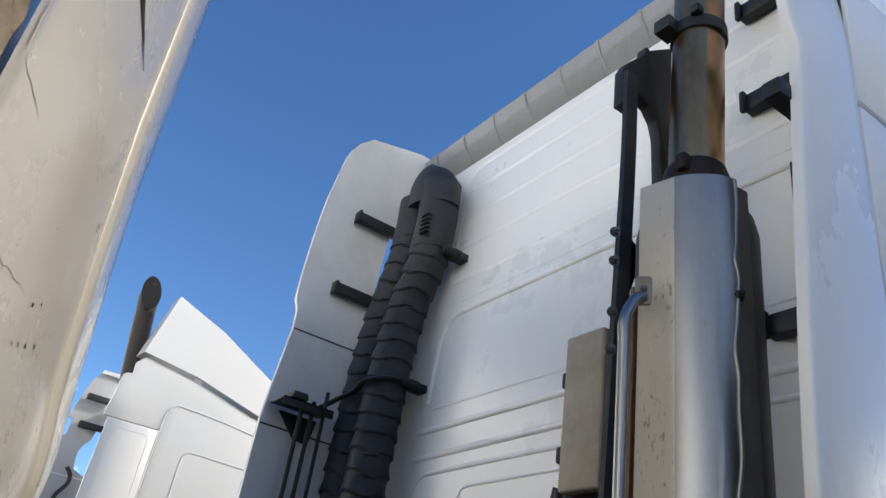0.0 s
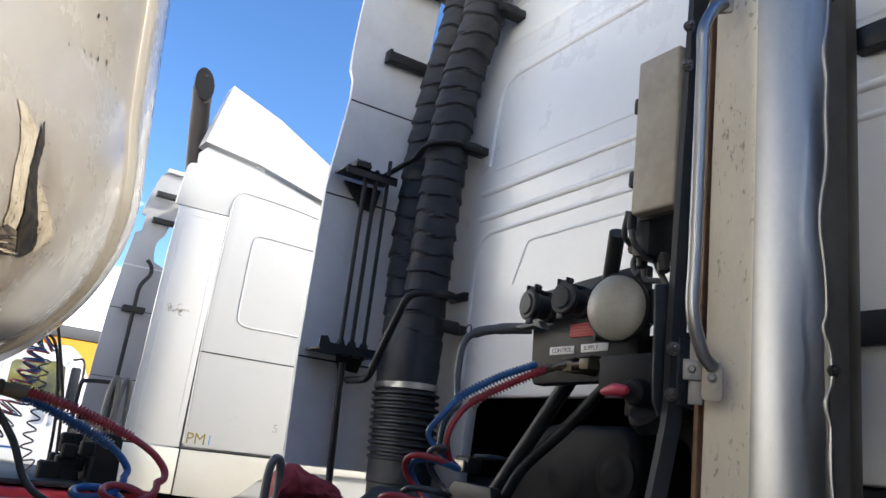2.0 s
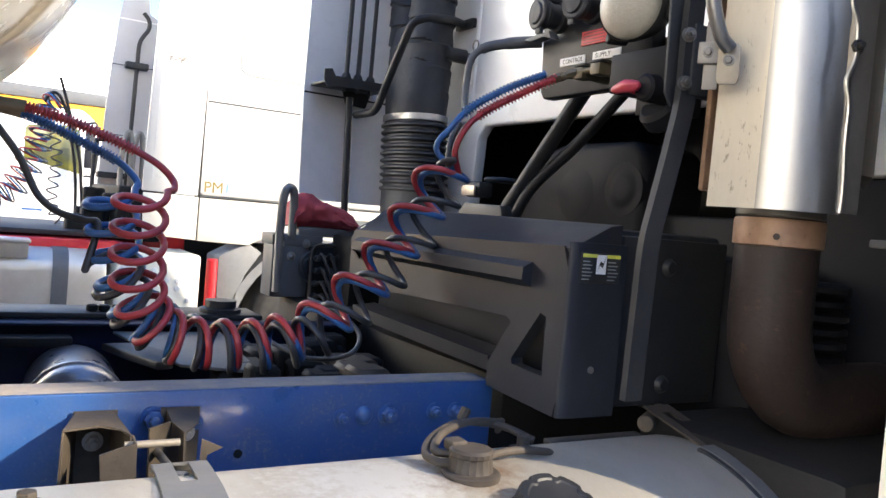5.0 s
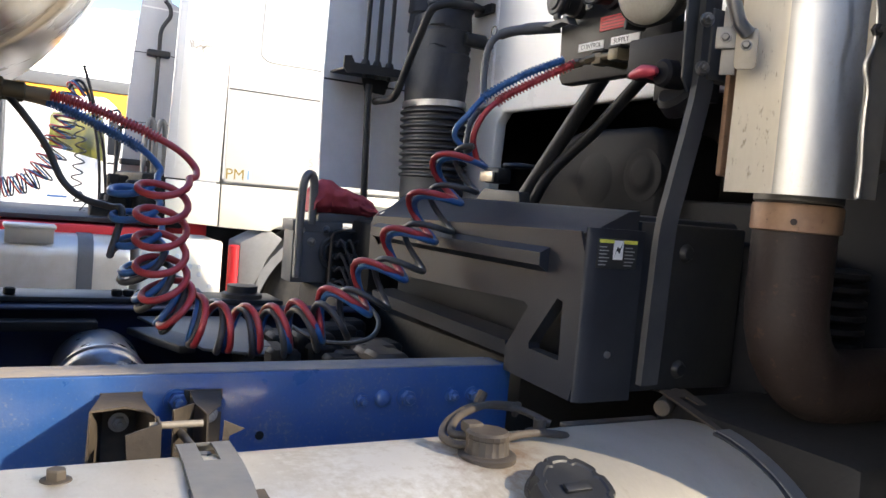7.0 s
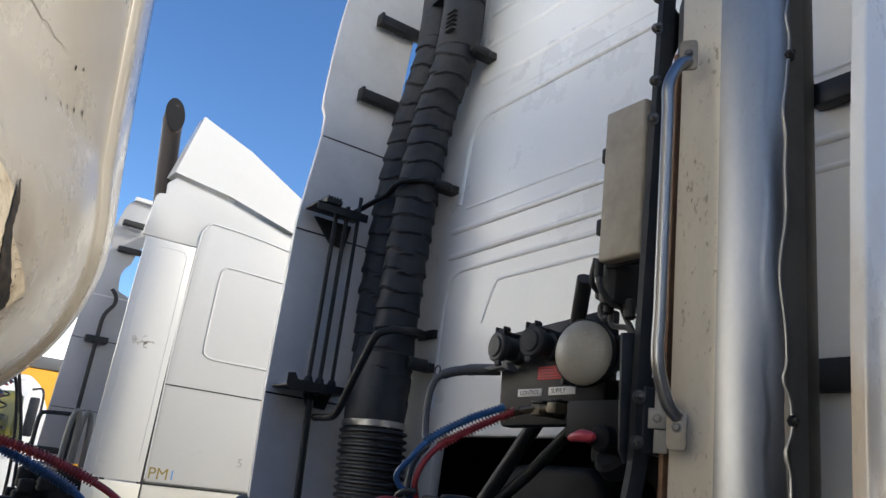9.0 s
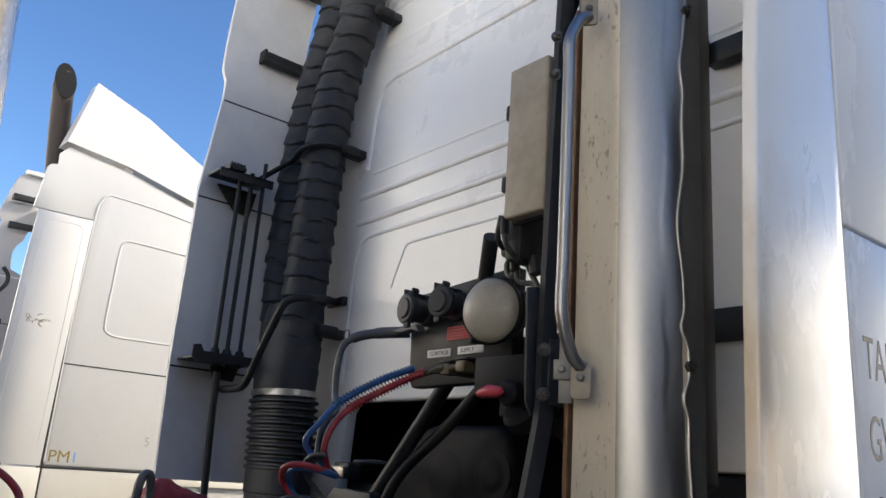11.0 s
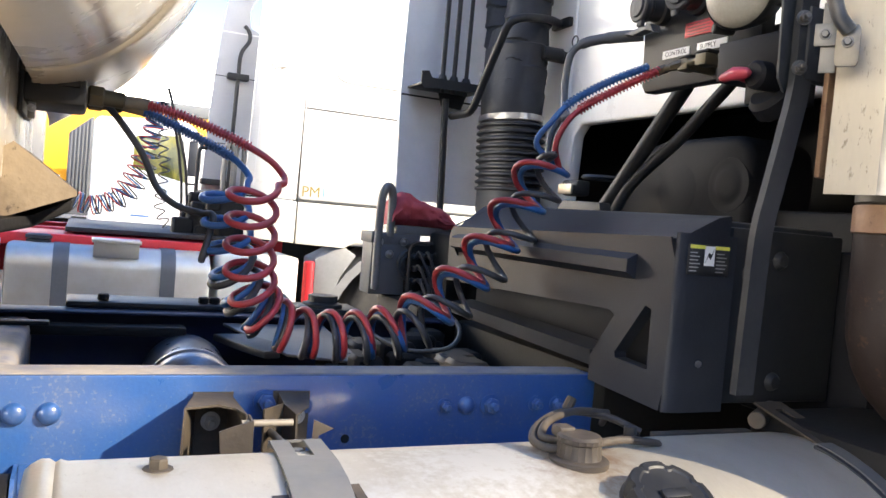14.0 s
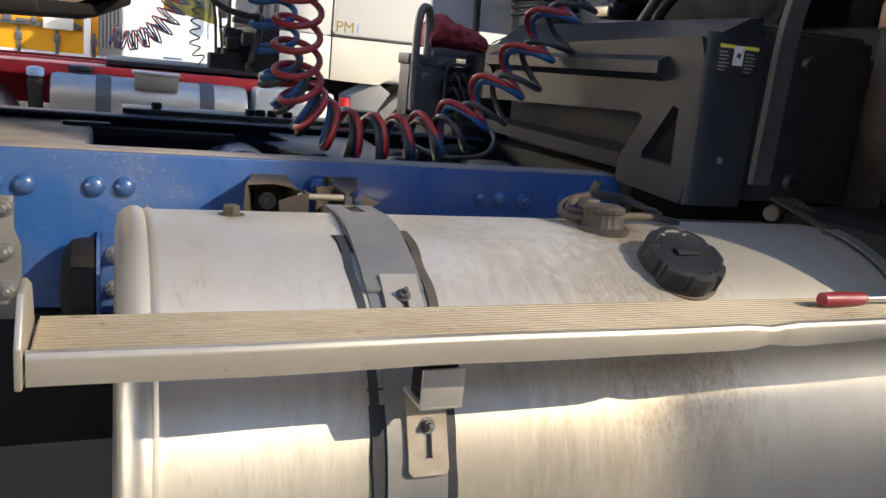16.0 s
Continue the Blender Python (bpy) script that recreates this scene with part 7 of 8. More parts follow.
def guard(parent, pts, r, mat, turns, wire=0.0022):
    """A wire spring round a hose."""
    P = [Vector(p) for p in pts]
    L = [0.0]
    for a, c in zip(P, P[1:]):
        L.append(L[-1] + (c - a).length)
    fr = frames_along(P)
    out = []
    n = turns * 10
    for i in range(n + 1):
        s = L[-1] * i / n
        k = max(j for j in range(len(L)) if L[j] <= s + 1e-9)
        k = min(k, len(P) - 2)
        f = (s - L[k]) / max(1e-6, L[k + 1] - L[k])
        p = P[k].lerp(P[k + 1], f)
        _, u, v = fr[k]
        a = 6.28319 * i / 10
        out.append(p + u * (r * math.cos(a)) + v * (r * math.sin(a)))
    b = bmesh.new()
    tube(b, out, wire, 5)
    part("spring_guard", b, mat, parent)


red, ra, rc = suzi("coiled_air_hose", M_RED, "red coiled air hose with spring guards",
                   [(-0.10, -0.06, 1.482), (-0.04, -0.07, 1.478), (0.05, -0.08, 1.455), (0.15, -0.09, 1.418), (0.200, -0.11, 1.390), (0.224, -0.135, 1.362), (0.222, -0.165, 1.343)],
                   warp(-0.04, 0.0, -0.004), 15.52, 1.57, 0.050, 0.050,
                   [(0.885, -0.17, 1.50), (0.905, -0.18, 1.56), (0.95, -0.19, 1.605), (1.03, -0.23, 1.66), (1.10, -0.27, 1.705)])
guard(red, ra[8:32], 0.0110, M_RED, 30, 0.0019)
guard(red, rc[-24:], 0.0112, M_RED, 24, 0.0020)
blu, ba, bc = suzi("coiled_air_hose", M_HBLUE, "blue coiled air hose with spring guards",
                   [(-0.10, 0.03, 1.482), (-0.04, 0.0, 1.468), (0.05, -0.02, 1.43), (0.115, -0.035, 1.400), (0.148, -0.055, 1.375), (0.164, -0.080, 1.350)],
                   warp(0.05, -0.006, -0.07, 0.020), 15.52, 1.57, 0.049, 0.050,
                   [(0.855, -0.13, 1.50), (0.875, -0.16, 1.56), (0.92, -0.17, 1.612), (1.00, -0.21, 1.67), (1.08, -0.25, 1.712)])
for q, w in ((ra, red), (ba, blu)):
    b = bmesh.new()
    tube(b, q[0:9], 0.0125, 12)
    part("hose_sleeve", b, M_SLEEVE, w, "tan dusty hose sleeve")
guard(blu, ba[8:34], 0.0110, M_HBLUE, 30, 0.0019)
guard(blu, bc[-24:], 0.0112, M_HBLUE, 24, 0.0020)
blk, ka, kc = suzi("coiled_cable", M_HBLK, "black coiled electric cable",
                   [(-0.13, 0.02, 1.475), (-0.10, 0.0, 1.44), (-0.055, 0.0, 1.38), (-0.02, 0.0, 1.31), (0.02, -0.02, 1.275), (0.07, -0.05, 1.262), (0.09, -0.10, 1.255)],
                   warp(0.02, -0.012, -0.115, 0.040)[1:], 13.62, 4.70, 0.051, 0.050,
                   [(0.885, -0.14, 1.47), (0.90, -0.12, 1.53), (0.93, -0.10, 1.57)], 0.0076)


# ---- the next truck over ----
NX, NY = -0.25, 4.43
nb = thing("tractor_truck", (0.75, NY, 0), "white tractor truck with red chassis parked alongside", "truck")
rear_wall(nb, NX, NY, 3.45)
b = bmesh.new()
box(b, 1.552 + NX, 3.6 + NX, NY - 1.19, NY + 1.20, 1.06, 3.10, 0.03, 3)
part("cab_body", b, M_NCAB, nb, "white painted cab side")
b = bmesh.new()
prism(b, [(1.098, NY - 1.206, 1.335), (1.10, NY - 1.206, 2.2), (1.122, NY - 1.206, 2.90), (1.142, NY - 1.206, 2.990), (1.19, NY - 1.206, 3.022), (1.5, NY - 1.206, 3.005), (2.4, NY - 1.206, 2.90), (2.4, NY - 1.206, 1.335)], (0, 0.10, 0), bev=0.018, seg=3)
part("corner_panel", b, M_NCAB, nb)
YS = NY - 1.2305
b = bmesh.new()
prism(b, [(x, NY + 1.215, z) for x, z in [(0.800, 1.36), (0.823, 1.98), (0.847, 2.411), (0.883, 2.808), (0.926, 3.118), (0.978, 3.145), (0.989, 3.292), (0.943, 3.297), (0.966, 3.40), (0.991, 3.508), (1.032, 3.664), (1.055, 3.71), (1.089, 3.739),
                                          (1.23, 3.776), (1.36, 3.74), (1.30, 3.40), (1.218, 3.264), (1.191, 3.15), (1.145, 3.09), (1.125, 3.028), (1.128, 2.95), (1.139, 2.881), (1.25, 2.835), (1.25, 1.36)]], (0, 0.022, 0), bev=0.004)
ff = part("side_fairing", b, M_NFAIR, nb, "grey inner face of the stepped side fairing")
for z0, z1, x0, mt in ((2.806, 2.818, 0.890, M_NCAB), (2.408, 2.415, 0.853, M_SEAM), (1.80, 1.806, 0.83, M_SEAM)):
    b = bmesh.new()
    box(b, x0, 1.245, NY + 1.2125, NY + 1.218, z0, z1)
    part("panel_joint", b, mt, ff)
b = bmesh.new()
box(b, 1.09, 1.34, NY + 1.17, NY + 1.216, 3.735, 3.775, 0.008)
part("rim", b, M_NCAB, ff)
# near fairing: flat white panel with a thin pressed outline
b = bmesh.new()
prism(b, [(0.745, YS, 1.34), (0.775, YS, 2.5), (0.79, YS, 2.812), (1.105, YS, 2.815), (1.085, YS, 1.9), (1.078, YS, 1.335)], (0, 0.022, 0), bev=0.005)
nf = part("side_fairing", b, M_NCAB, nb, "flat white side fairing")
b = bmesh.new()
o = [(0.80, 1.40), (0.815, 2.3), (0.835, 2.72), (0.86, 2.765), (1.03, 2.77), (1.06, 2.74), (1.055, 2.3), (1.045, 1.45)]
tube(b, [(x, YS - 0.0002, z) for x, z in o], 0.002, 6)
part("outline", b, M_INNER, nf)
YP = YS + 0.030
b = bmesh.new()
prism(b, [(0.765, YP, 2.828), (0.796, YP, 3.100), (0.812, YP, 3.118), (0.853, YP, 3.127), (0.848, YP, 3.20), (0.895, YP, 3.255), (1.25, YP, 3.205), (1.75, YP, 3.075), (2.4, YP, 2.95), (2.4, YP, 2.83)], (0, 0.03, 0), bev=0.006)
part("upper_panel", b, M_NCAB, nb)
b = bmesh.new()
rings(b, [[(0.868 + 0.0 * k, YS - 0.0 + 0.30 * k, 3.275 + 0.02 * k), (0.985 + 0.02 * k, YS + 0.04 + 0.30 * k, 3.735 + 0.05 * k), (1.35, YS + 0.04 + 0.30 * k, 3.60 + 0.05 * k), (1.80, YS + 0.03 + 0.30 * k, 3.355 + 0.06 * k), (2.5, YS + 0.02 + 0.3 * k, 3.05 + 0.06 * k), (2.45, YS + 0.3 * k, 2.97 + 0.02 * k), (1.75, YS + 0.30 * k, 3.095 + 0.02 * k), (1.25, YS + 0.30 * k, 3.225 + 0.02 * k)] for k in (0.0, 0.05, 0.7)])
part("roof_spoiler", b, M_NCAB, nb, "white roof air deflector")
# door panel: raised frame with blank window recess, seams and skirt
b = bmesh.new()
tube(b, spline([(x, NY - 1.206, z) for x, z in [(2.2, 2.13), (1.6, 2.13), (1.38, 2.13), (1.315, 2.15), (1.295, 2.20), (1.298, 2.45), (1.305, 2.68), (1.325, 2.73), (1.37, 2.745), (1.6, 2.74), (2.2, 2.72)]], 6), 0.007, 8)
part("window_frame", b, M_NCAB, nb, "blanked-off window outline")
b = bmesh.new()
box(b, 1.03, 2.6, NY - 1.2085, NY - 1.20, 1.925, 1.932)
part("panel_joint", b, M_SEAM, nb)
b = bmesh.new()
box(b, 1.083, 1.092, NY - 1.226, NY - 1.12, 1.06, 2.81)
part("panel_joint", b, M_SEAM, nb)
b = bmesh.new()
prism(b, [(0.755, YS, 1.33), (0.765, YS, 1.075), (1.083, YS, 1.058), (1.083, YS, 1.325)], (0, 0.022, 0), bev=0.005)
part("skirt", b, M_CABLOW, nb, "cream lower skirt")
b = bmesh.new()
prism(b, [(1.092, YS, 1.325), (1.092, YS, 1.055), (1.42, YS, 1.045), (1.50, YS, 1.09), (1.62, YS, 1.19), (1.85, YS, 1.26), (2.6, YS, 1.26), (2.6, YS, 1.325)], (0, 0.04, 0), bev=0.005)
part("skirt", b, M_CABLOW, nb, "cream lower skirt")
b = bmesh.new()
box(b, 1.09, 2.6, YS - 0.001, YS + 0.06, 1.325, 1.333)
part("panel_joint", b, M_SEAM, nb)
letters("lettering", "PM", 0.098, face_minus_y(1.113, NY - 1.2065, 1.362), M_GOLD, nb, 0.0008)
letters("lettering", "1", 0.085, face_minus_y(1.240, NY - 1.2065, 1.366), M_SKYL, nb, 0.0008)
letters("lettering", "5", 0.075, face_minus_y(1.655, NY - 1.2065, 1.49), M_STEEL, nb, 0.0008)
b = bmesh.new()
tube(b, spline([(1.098, NY - 1.2075, 1.36), (1.10, NY - 1.2075, 2.2), (1.122, NY - 1.2075, 2.86), (1.142, NY - 1.2075, 2.96), (1.175, NY - 1.2075, 3.004), (1.24, NY - 1.2075, 3.010), (1.6, NY - 1.2075, 2.985), (2.3, NY - 1.2075, 2.89)], 6), 0.006, 8)
part("door_outline", b, M_INNER, nb, "pressed outline of the door panel")
# remains of a peeled sticker
for k in range(14):
    b = bmesh.new()
    x, z = 0.905 + random.uniform(-0.05, 0.06), 2.17 + random.uniform(-0.035, 0.035)
    a = random.uniform(0, 3)
    tube(b, [(x + 0.018 * math.cos(a + 0.6 * j), YS - 0.0012, z + 0.018 * math.sin(a + 0.6 * j)) for j in range(random.randint(2, 6))], 0.0022, 5)
    part("sticker_remains", b, M_TAN, nf)
# exhaust stack with slanted mouth
b = bmesh.new()
tube(b, [(0.925, NY - 0.88, 3.02), (0.875, NY - 0.88, 3.45), (0.855, NY - 0.88, 3.66), (0.845, NY - 0.885, 3.76), (0.838, NY - 0.90, 3.86)], [0.066, 0.066, 0.066, 0.070, 0.055], 24)
nex = part("exhaust_silencer", b, M_NSTACK, nb, "brown-stained exhaust stack with slanted mouth, darkened for shade")
b = bmesh.new()
t = bmesh.new()
prism(t, [(0.068 * math.cos(6.28319 * k / 24), 0, 0.135 * math.sin(6.28319 * k / 24)) for k in range(24)], (0, 0.01, 0))
merge(b, t, Matrix.Translation((0.835, NY - 0.968, 3.775)) @ Matrix.Rotation(radians(-12), 4, "X") @ Matrix.Rotation(radians(-6), 4, "Y"))
part("mouth", b, M_DARK, nex)
# ducts and rods at its back
b = bmesh.new()
tube(b, spline([(1.07, NY + 1.15, 2.875), (1.115, NY + 1.15, 2.82), (1.118, NY + 1.15, 2.74), (1.055, NY + 1.15, 2.62), (1.045, NY + 1.15, 2.43), (1.035, NY + 1.15, 1.98), (1.02, NY + 1.15, 1.2)], 8), 0.018, 10)
tube(b, spline([(1.0, NY + 1.0, 1.75), (0.80, NY + 1.05, 1.74), (0.745, NY + 1.06, 1.70), (0.74, NY + 1.06, 1.45), (0.74, NY + 1.06, 1.1)], 8), 0.018, 10)
part("grab_rail", b, M_BLK, nb, "black bent-tube grab rail")
b = bmesh.new()
box(b, 0.95, 1.14, NY + 1.12, NY + 1.215, 2.385, 2.44, 0.01)
part("rod_rack", b, M_BLK, nb)
for q in ((0.78, 1.0, NY + 1.06, NY + 1.2, 1.42, 1.47), (1.02, 1.25, NY + 1.10, NY + 1.17, 3.47, 3.52), (1.04, 1.25, NY + 1.14, NY + 1.20, 3.23, 3.28)):
    b = bmesh.new()
    box(b, *q, 0.006)
    part("fairing_bracket", b, M_BLK, nb)
b = bmesh.new()
for x, yy in ((0.72, NY - 0.55), (0.80, NY - 0.50)):
    tube(b, spline([(x, yy, 1.0), (x, yy, 1.55), (x + 0.03, yy, 1.72), (x + 0.06, yy, 1.6), (x + 0.06, yy, 1.0)], 6), 0.018, 10)
part("hoop_rail", b, M_ALUD, nb, "dull galvanised hoop rails")
b = bmesh.new()
box(b, 0.68, 0.98, NY - 0.75, NY + 0.6, 1.0, 1.36, 0.03)
for k in range(14):
    x, y, z, s = random.uniform(0.45, 0.75), NY + random.uniform(-0.9, 0.2), random.uniform(1.0, 1.35), random.uniform(0.03, 0.07)
    box(b, x - s, x + s, y - s, y + s, z - s, z + s, 0.012, 1)
part("rear_housing", b, M_DARK, nb)
# chassis, tanks, arch
for r in rails(nb, M_REDCH, NY, -6.0, 1.2, 1.02, 0.30):
    r["label"] = "bright red chassis rail"
b = bmesh.new()
box(b, -3.0, 0.7, NY - 1.02, NY - 0.43, 0.93, 1.005, 0.004)
part("red_skirt", b, M_REDCH, nb, "bright red frame panel above the tank")
b = bmesh.new()
box(b, -0.25, 0.75, NY - 0.9, NY + 0.6, 1.02, 1.05, 0.004)
part("catwalk", b, M_POST, nb, "dark grey catwalk plate")


def small_tank(x0, x1, y0, y1, z0, z1):
    t = bmesh.new()
    yc, zc = (y0 + y1) / 2, (z0 + z1) / 2
    rings(t, [[(x, yc + u * k, zc + v * k) for u, v in roundrect(y1 - y0, z1 - z0, 0.13, 8)] for x, k in ((x0, 0.90), (x0 - 0.0 + 0.008, 0.97), (x0 + 0.03, 1.0), (x1 - 0.03, 1.0), (x1 - 0.008, 0.97), (x1, 0.90))])
    return t


nt = part("fuel_tank", small_tank(-0.545, 0.585, NY - 1.24, NY - 0.60, 0.35, 0.955), M_ALU, nb, "bright aluminium fuel tank with grey straps")
for x in (-0.30, 0.29):
    b = bmesh.new()
    yc, zc = NY - 0.92, 0.6525
    rings(b, [[(xx, yc + u, zc + v) for u, v in roundrect(0.652, 0.617, 0.137, 8)] for xx in (x, x + 0.085)])
    part("tank_strap", b, M_GREYP, nt)
b = bmesh.new()
lathe(b, (-0.385, NY - 1.0, 0.955), (0, 0, 1), [(0.07, 0), (0.07, 0.012), (0.06, 0.02), (0.075, 0.022), (0.075, 0.04), (0.06, 0.048), (0.01, 0.05)], 24)
part("filler_cap", b, M_PLA, nt)
b = bmesh.new()
box(b, -0.10, 0.17, NY - 1.28, NY - 1.10, 0.985, 1.008, 0.006)
prism(b, [(-0.09, NY - 1.27, 0.985), (-0.09, NY - 1.25, 0.985), (-0.09, NY - 1.225, 0.90), (-0.09, NY - 1.25, 0.90)], (0.25, 0, 0), bev=0.003)
part("tank_step", b, M_ALU, nt)
# no hollow: a dark plate on the tank front paints the shade of its recess
b = bmesh.new()
box(b, -0.12, 0.16, NY - 1.248, NY - 1.238, 0.47, 0.61, 0.004)
part("step_recess", b, M_DARK, nt)
b = bmesh.new()
box(b, 0.63, 1.13, NY - 1.235, NY - 0.7, 0.45, 0.965, 0.025, 3)
nbx = part("side_box", b, M_CABLOW, nb, "pale grey side box")
for x, z in ((0.85, 0.86), (0.93, 0.80), (0.99, 0.80), (0.93, 0.75), (0.99, 0.75), (1.06, 0.68)):
    b = bmesh.new()
    cyl(b, (x, NY - 1.235, z), (x, NY - 1.243, z), 0.016, n=14, bev=0.003)
    part("hole_plug", b, M_INNER, nbx)
b = bmesh.new()
cyl(b, (1.205, NY - 1.20, 0.55), (1.205, NY - 1.20, 0.945), 0.035, n=16, bev=0.008)
part("marker_lamp", b, M_REDCH, nb, "red tubular marker")
b = bmesh.new()
out = [(1.96 + 0.66 * math.cos(radians(a)), 0.45 + 0.66 * math.sin(radians(a))) for a in range(180, 19, -10)]
inn = [(1.96 + 0.60 * math.cos(radians(a)), 0.45 + 0.60 * math.sin(radians(a))) for a in range(20, 181, 10)]
prism(b, [(x, NY - 1.21, z) for x, z in out + inn], (0, 0.45, 0))
prism(b, [(1.24, NY - 1.21, 0.70), (1.24, NY - 1.21, 0.96), (1.42, NY - 1.21, 1.06), (1.52, NY - 1.21, 1.0), (1.42, NY - 1.21, 0.85), (1.34, NY - 1.21, 0.6)], (0, 0.3, 0), bev=0.01)
part("wheel_arch", b, M_ARCH, nb, "grey plastic wheel arch")
wheel(nb, 1.98, NY - 1.03, -1)
wheel(nb, 1.98, NY + 1.03, 1)
wheel(nb, -1.65, NY - 0.98, -1)
wheel(nb, -1.65, NY + 0.98, 1)
b = bmesh.new()
cyl(b, (1.98, NY - 0.95, 0.5), (1.98, NY + 0.95, 0.5), 0.07)
box(b, 1.0, 2.6, NY - 0.4, NY + 0.4, 0.5, 1.06, 0.03)
part("axle", b, M_DARK, nb)
b = bmesh.new()
cyl(b, (-1.65, NY - 0.95, 0.5), (-1.65, NY + 0.95, 0.5), 0.07)
box(b, -1.8, -1.5, NY - 0.42, NY + 0.42, 0.45, 0.75, 0.03)
part("axle", b, M_DARK, nb)
# air filter bowl and fender at the rear of the tank
b = bmesh.new()
lathe(b, (-0.62, NY - 1.75 + 0.6, 0.70), (0, 0, 1), [(0.03, 0), (0.04, 0.01), (0.04, 0.16), (0.045, 0.17), (0.045, 0.20), (0.036, 0.21), (0.036, 0.23), (0.01, 0.235)], 20)
dry = part("air_dryer", b, M_SENDER, nb, "brown air dryer with a pale blue cap")
b = bmesh.new()
lathe(b, (-0.62, NY - 1.15, 0.925), (0, 0, 1), [(0.040, 0), (0.048, 0.006), (0.048, 0.040), (0.040, 0.052), (0.01, 0.058)], 20)
part("cap", b, material("pale blue plastic cap", (0.30, 0.46, 0.66), 0.5), dry, "pale blue cap")
b = bmesh.new()
out = [(-1.45 + 0.80 * math.cos(radians(a)), 0.42 + 0.66 * math.sin(radians(a))) for a in range(0, 181, 12)]
inn = [(-1.45 + 0.77 * math.cos(radians(a)), 0.42 + 0.63 * math.sin(radians(a))) for a in range(180, -1, -12)]
prism(b, [(x, NY - 1.22, z) for x, z in out + inn], (0, 0.5, 0))
part("mudguard", b, M_ALU, nb, "shiny mudguard")

# ---- white rigid cab and yellow curtain trailer further off ----
FX, FY = 0.0, 9.0
far = thing("lorry_cab", (0.5, FY + 1.2, 0), "white lorry cab with dark side vents and a yellow-reflecting window", "truck")
b = bmesh.new()
prism(b, [(-0.10, FY, 0.86), (-0.10, FY, 2.12), (-0.04, FY, 2.20), (1.0, FY, 2.27), (1.15, FY, 2.15), (1.42, FY, 1.55), (1.50, FY, 1.2), (1.50, FY, 0.78), (0.9, FY, 0.80)], (0, 2.3, 0), bev=0.05, seg=3)
part("cab_body", b, M_CAB, far)
b = bmesh.new()
prism(b, [(-0.36, FY + 0.02, 0.95), (-0.36, FY + 0.02, 1.95), (-0.12, FY + 0.02, 2.17), (-0.09, FY + 0.02, 2.17), (-0.09, FY + 0.02, 0.95)], (0, 2.2, 0), bev=0.01)
vent = part("air_vent", b, M_GREYP, far, "dark grey louvred side vent")
for k in range(6):
    b = bmesh.new()
    box(b, -0.34 + 0.042 * k, -0.32 + 0.042 * k, FY + 0.002, FY + 0.03, 1.05, 1.98 + 0.03 * k, 0.004)
    part("slat", b, M_GREYP, vent)
b = bmesh.new()
prism(b, [(0.39, FY - 0.004, 1.60), (0.385, FY - 0.004, 1.97), (0.42, FY - 0.004, 2.01), (0.90, FY - 0.004, 2.06), (0.98, FY - 0.004, 2.0), (1.05, FY - 0.004, 1.46), (0.80, FY - 0.004, 1.52)], (0, 0.01, 0), bev=0.002)
part("side_window", b, M_GLASS, far, "side window with a yellow reflection in its colour")
b = bmesh.new()
for pts in ([(0.29, 0.88), (0.30, 2.1), (0.36, 2.16), (0.95, 2.2)], [(0.03, 1.45), (0.03, 2.0), (0.06, 2.03), (0.22, 2.03), (0.24, 2.0), (0.24, 1.45), (0.21, 1.42), (0.06, 1.42), (0.03, 1.45)]):
    tube(b, [(x, FY - 0.001, z) for x, z in pts], 0.008, 6)
part("door_joint", b, M_INNER, far)
b = bmesh.new()
tube(b, spline([(1.05, FY - 0.05, 2.1), (1.14, FY - 0.2, 2.1), (1.17, FY - 0.22, 1.9), (1.15, FY - 0.22, 1.5), (1.06, FY - 0.05, 1.45)], 6), 0.014, 8)
box(b, 1.02, 1.13, FY - 0.30, FY - 0.24, 1.55, 2.0, 0.02)
part("mirror", b, M_PLA, far, "tall wing mirror")
b = bmesh.new()
box(b, -0.3, 1.2, FY + 0.2, FY + 2.1, 0.35, 0.86, 0.02)
part("under_frame", b, M_DARK, far)
for y in (FY + 0.2, FY + 2.1):
    wheel(far, 0.75, y, -1 if y < FY + 1 else 1, r=0.46)
b = bmesh.new()
box(b, 0.40, 0.62, FY - 0.003, FY, 0.985, 1.01)
part("badge", b, M_HBLUE, far)

yt = thing("curtain_trailer", (-4, 12.6, 0), "curtain-sided trailer with yellow curtain and grey roof edge", "trailer")
b = bmesh.new()
box(b, -9.0, 4.6, 12.0, 14.4, 0.88, 2.60, 0.02)
part("curtain", b, M_CURT, yt, "bright yellow curtain")
b = bmesh.new()
box(b, -9.05, 4.65, 11.97, 14.43, 2.60, 2.80, 0.03)
part("roof_edge", b, M_GREYP, yt)
b = bmesh.new()
box(b, -9.0, 4.6, 11.98, 14.4, 0.79, 0.885, 0.02)
part("side_rail", b, M_INNER, yt)
for k in range(26):
    b = bmesh.new()
    x = -8.8 + 0.52 * k
    box(b, x, x + 0.05, 11.975, 11.995, 0.84, 1.22, 0.005)
    box(b, x - 0.02, x + 0.07, 11.96, 11.99, 1.02, 1.14, 0.008)
    part("buckle_strap", b, M_GREYP, yt)
b = bmesh.new()
box(b, -8.5, 4.4, 12.4, 14.0, 0.45, 0.80, 0.02)
part("under_frame", b, M_DARK, yt)
b = bmesh.new()
box(b, -9.0, -0.62, 11.90, 11.97, 1.245, 1.30, 0.01)
for k in range(7):
    x = -1.9 + 0.19 * k
    box(b, x, x + 0.09 + 0.04 * (k % 3), 11.88, 11.97, 1.28, 1.34 + 0.03 * (k % 2), 0.01)
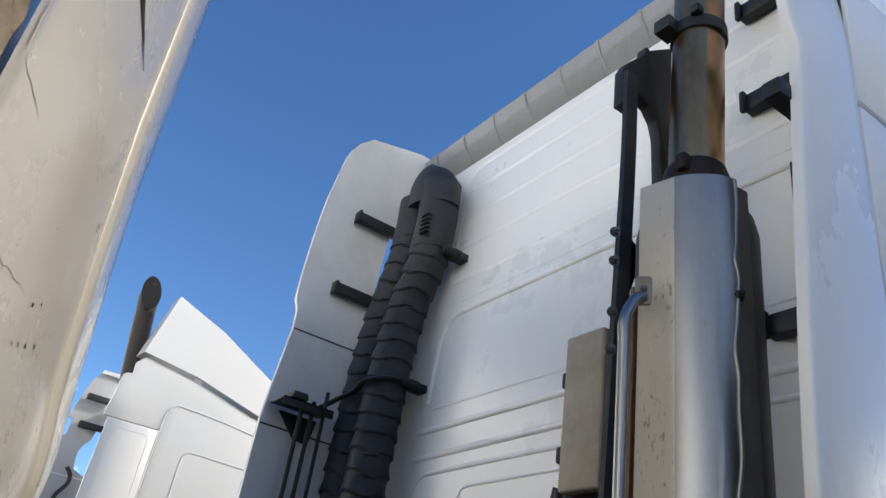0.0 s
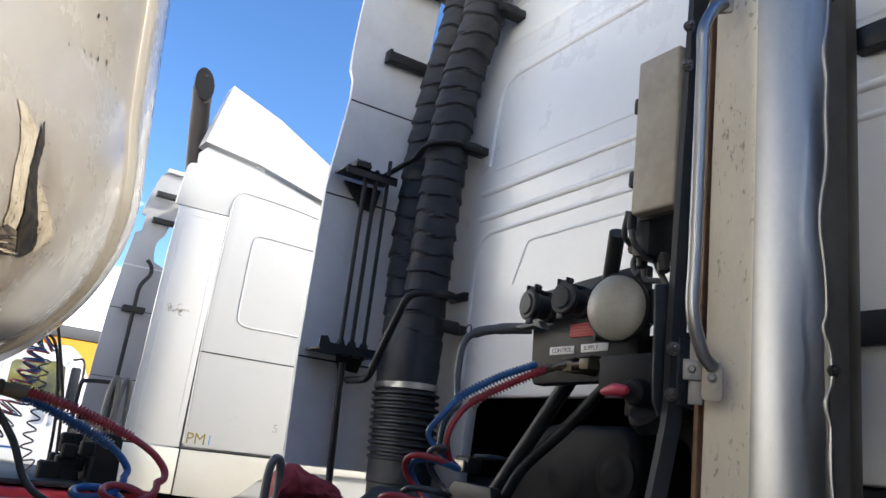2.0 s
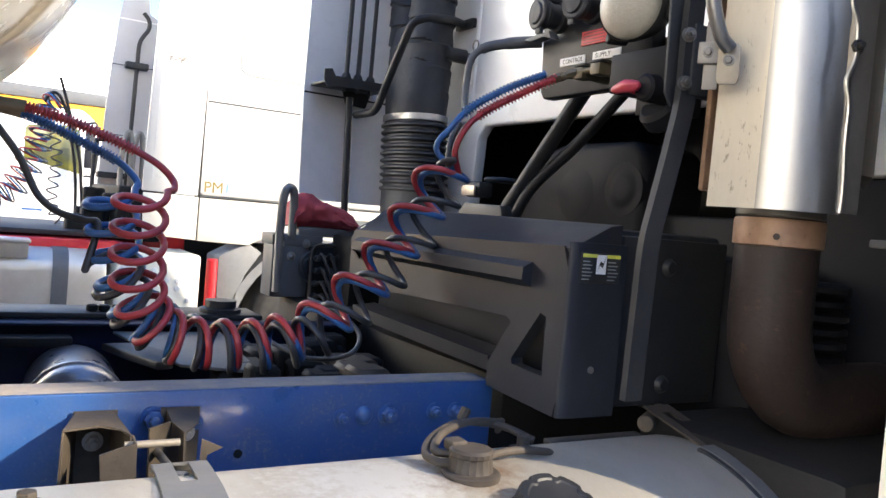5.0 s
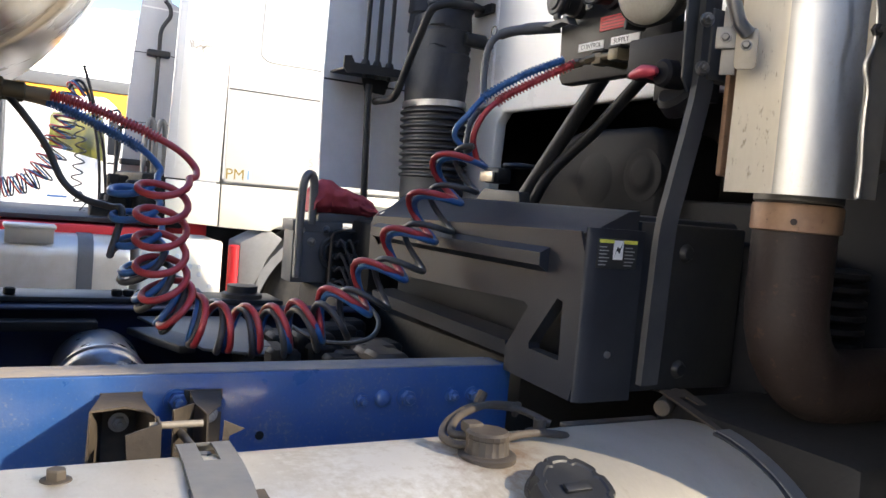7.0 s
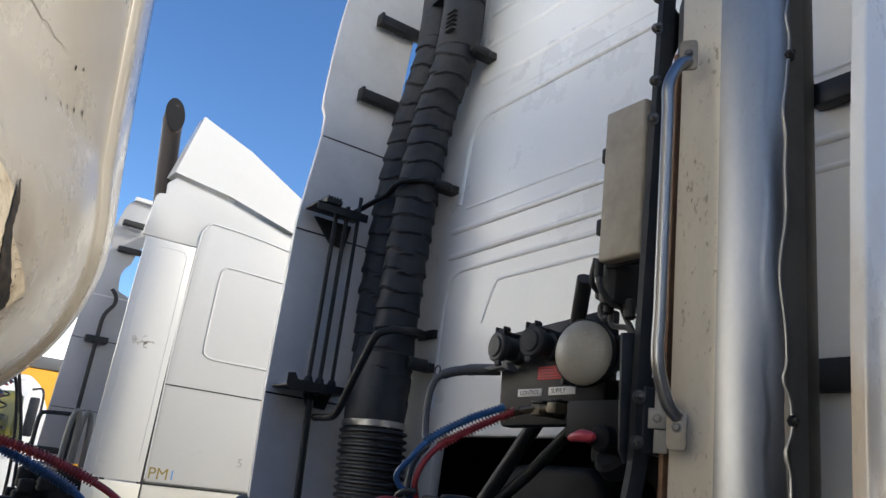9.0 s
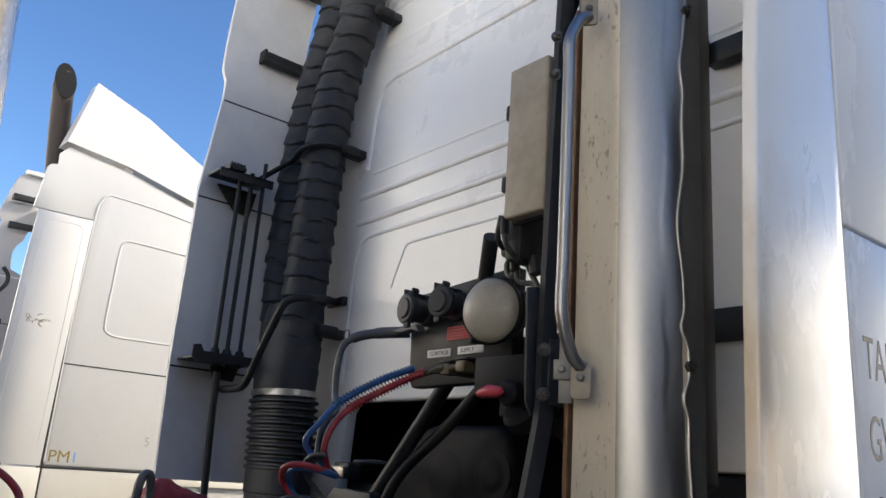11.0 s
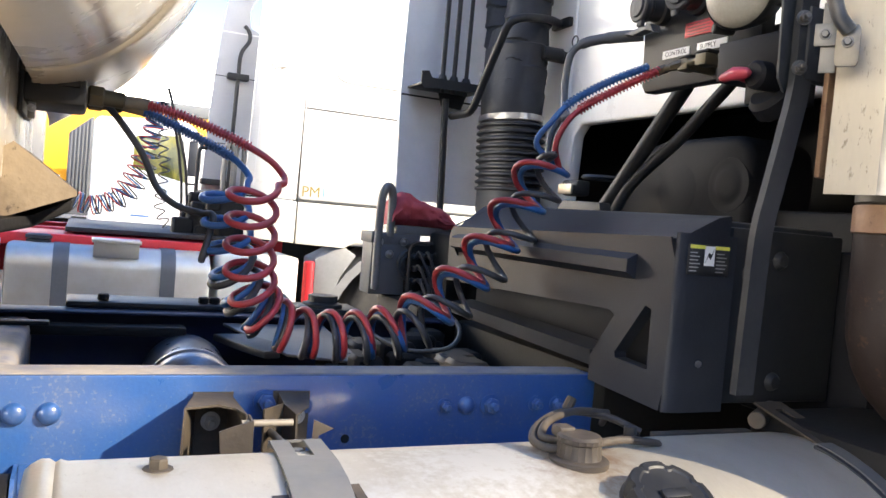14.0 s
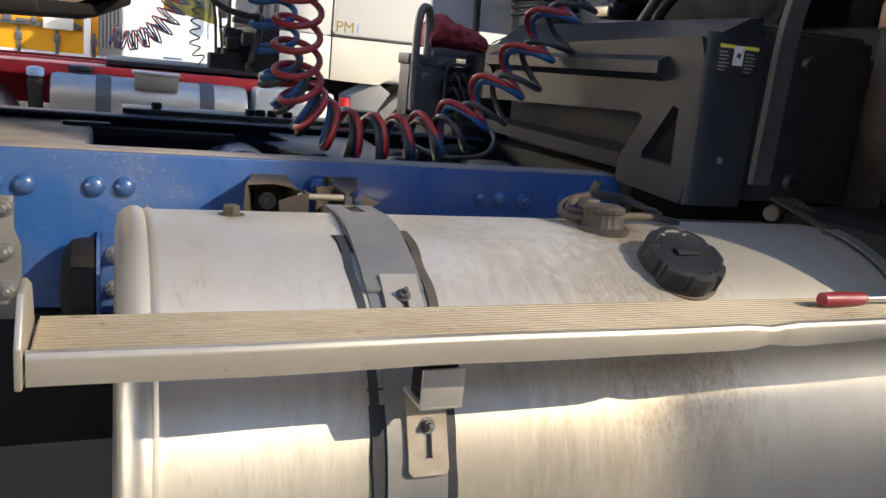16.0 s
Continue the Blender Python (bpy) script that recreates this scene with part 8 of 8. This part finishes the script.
part("load_rail", b, M_GREYP, yt, "grey rail with fittings")
b = bmesh.new()
box(b, -1.16, -0.74, 11.84, 11.97, 1.22, 1.46, 0.02)
part("tool_box", b, M_CABLOW, yt, "pale box on the side")
b = bmesh.new()
box(b, -0.60, -0.50, 11.90, 11.98, 0.79, 1.46, 0.01)
part("corner_post", b, M_CAB, yt, "white corner post")
for x in (-7.5, -6.2, -4.9):
    wheel(yt, x, 12.2, -1)
    wheel(yt, x, 14.2, 1)
b = bmesh.new()
box(b, 3.4, 3.6, 12.3, 12.5, 0.0, 1.0, 0.02)
box(b, 3.4, 3.6, 13.9, 14.1, 0.0, 1.0, 0.02)
part("landing_leg", b, M_DARK, yt)


# thin coiled lines hanging behind the next truck
def thin_coil(name, mat, centre, turns, r, phase, label, th=0.006):
    P = coil_path(centre, turns, lambda f: r, phase, 12)
    b = bmesh.new()
    tube(b, P, th, 6)
    return solid(name, b, mat, centre[0], label, "air hose", "coiled lines behind the next truck", sharp=80)


for mt, d, lab in ((M_RED, 0.0, "thin red coiled air line"), (M_HBLUE, 0.03, "thin blue coiled air line"), (M_HBLK, 0.06, "thin black coiled cable")):
    thin_coil("thin_air_line", mt, [(0.36, NY + d, 1.93), (0.30, NY + d, 1.88), (0.27, NY + d, 1.74), (0.215 + d, NY + d, 1.58), (0.16 + d, NY + d, 1.41), (0.055 + d, NY + d, 1.25), (-0.09, NY + d, 1.175), (-0.22, NY + d, 1.20)], 14, 0.068, d * 40, lab)
thin_coil("thin_air_line", M_HBLK, [(0.34, NY - 0.1, 1.80), (0.346, NY - 0.1, 1.64), (0.365, NY - 0.1, 1.5), (0.35, NY - 0.1, 1.2), (0.42, NY - 0.1, 1.05)], 10, 0.035, 0, "thin black coiled cable")
b = bmesh.new()
for pts in ([(0.56, NY - 0.1, 1.02), (0.535, NY - 0.1, 1.3), (0.504, NY - 0.1, 1.55), (0.42, NY - 0.1, 1.86), (0.355, NY - 0.1, 2.07)], [(0.52, NY, 1.0), (0.50, NY, 1.4), (0.44, NY, 1.75), (0.38, NY, 1.93), (0.32, NY, 1.97), (0.27, NY, 1.9)]):
    tube(b, spline(pts, 6), 0.011, 8)
part("hose_stand", b, M_BLK, nb)


# ---- plain unseen block added behind the camera, which shades the cab side ----
b = bmesh.new()
prism(b, [(6.85, -7.0, -0.05), (11.0, -7.0, -0.05), (14.0, -11.0, -0.05), (11.2, -11.0, -0.05)], (0, 0, 12.25), bev=0.05)
prism(b, [(6.62, -6.96, 7.11), (11.0, -6.96, 7.11), (11.0, -7.4, 7.11), (7.06, -7.4, 7.11)], (0, 0, 5.0))
prism(b, [(6.27, -6.98, -0.05), (11.0, -6.98, -0.05), (11.0, -7.4, -0.05), (6.69, -7.4, -0.05)], (0, 0, 6.11), bev=0.03)
# long wall, added to keep low sky off the tank and the shield
prism(b, [(-7.0, -7.6, -0.05), (6.6, -7.6, -0.05), (6.6, -9.0, -0.05), (-7.0, -9.0, -0.05)], (0, 0, 4.1), bev=0.03)
solid("shade_block", b, M_OCCLUDER, (9.0, -10.0, 0.0), "plain dark grey unseen block, added to shade the cab side", "building", kind="structure")
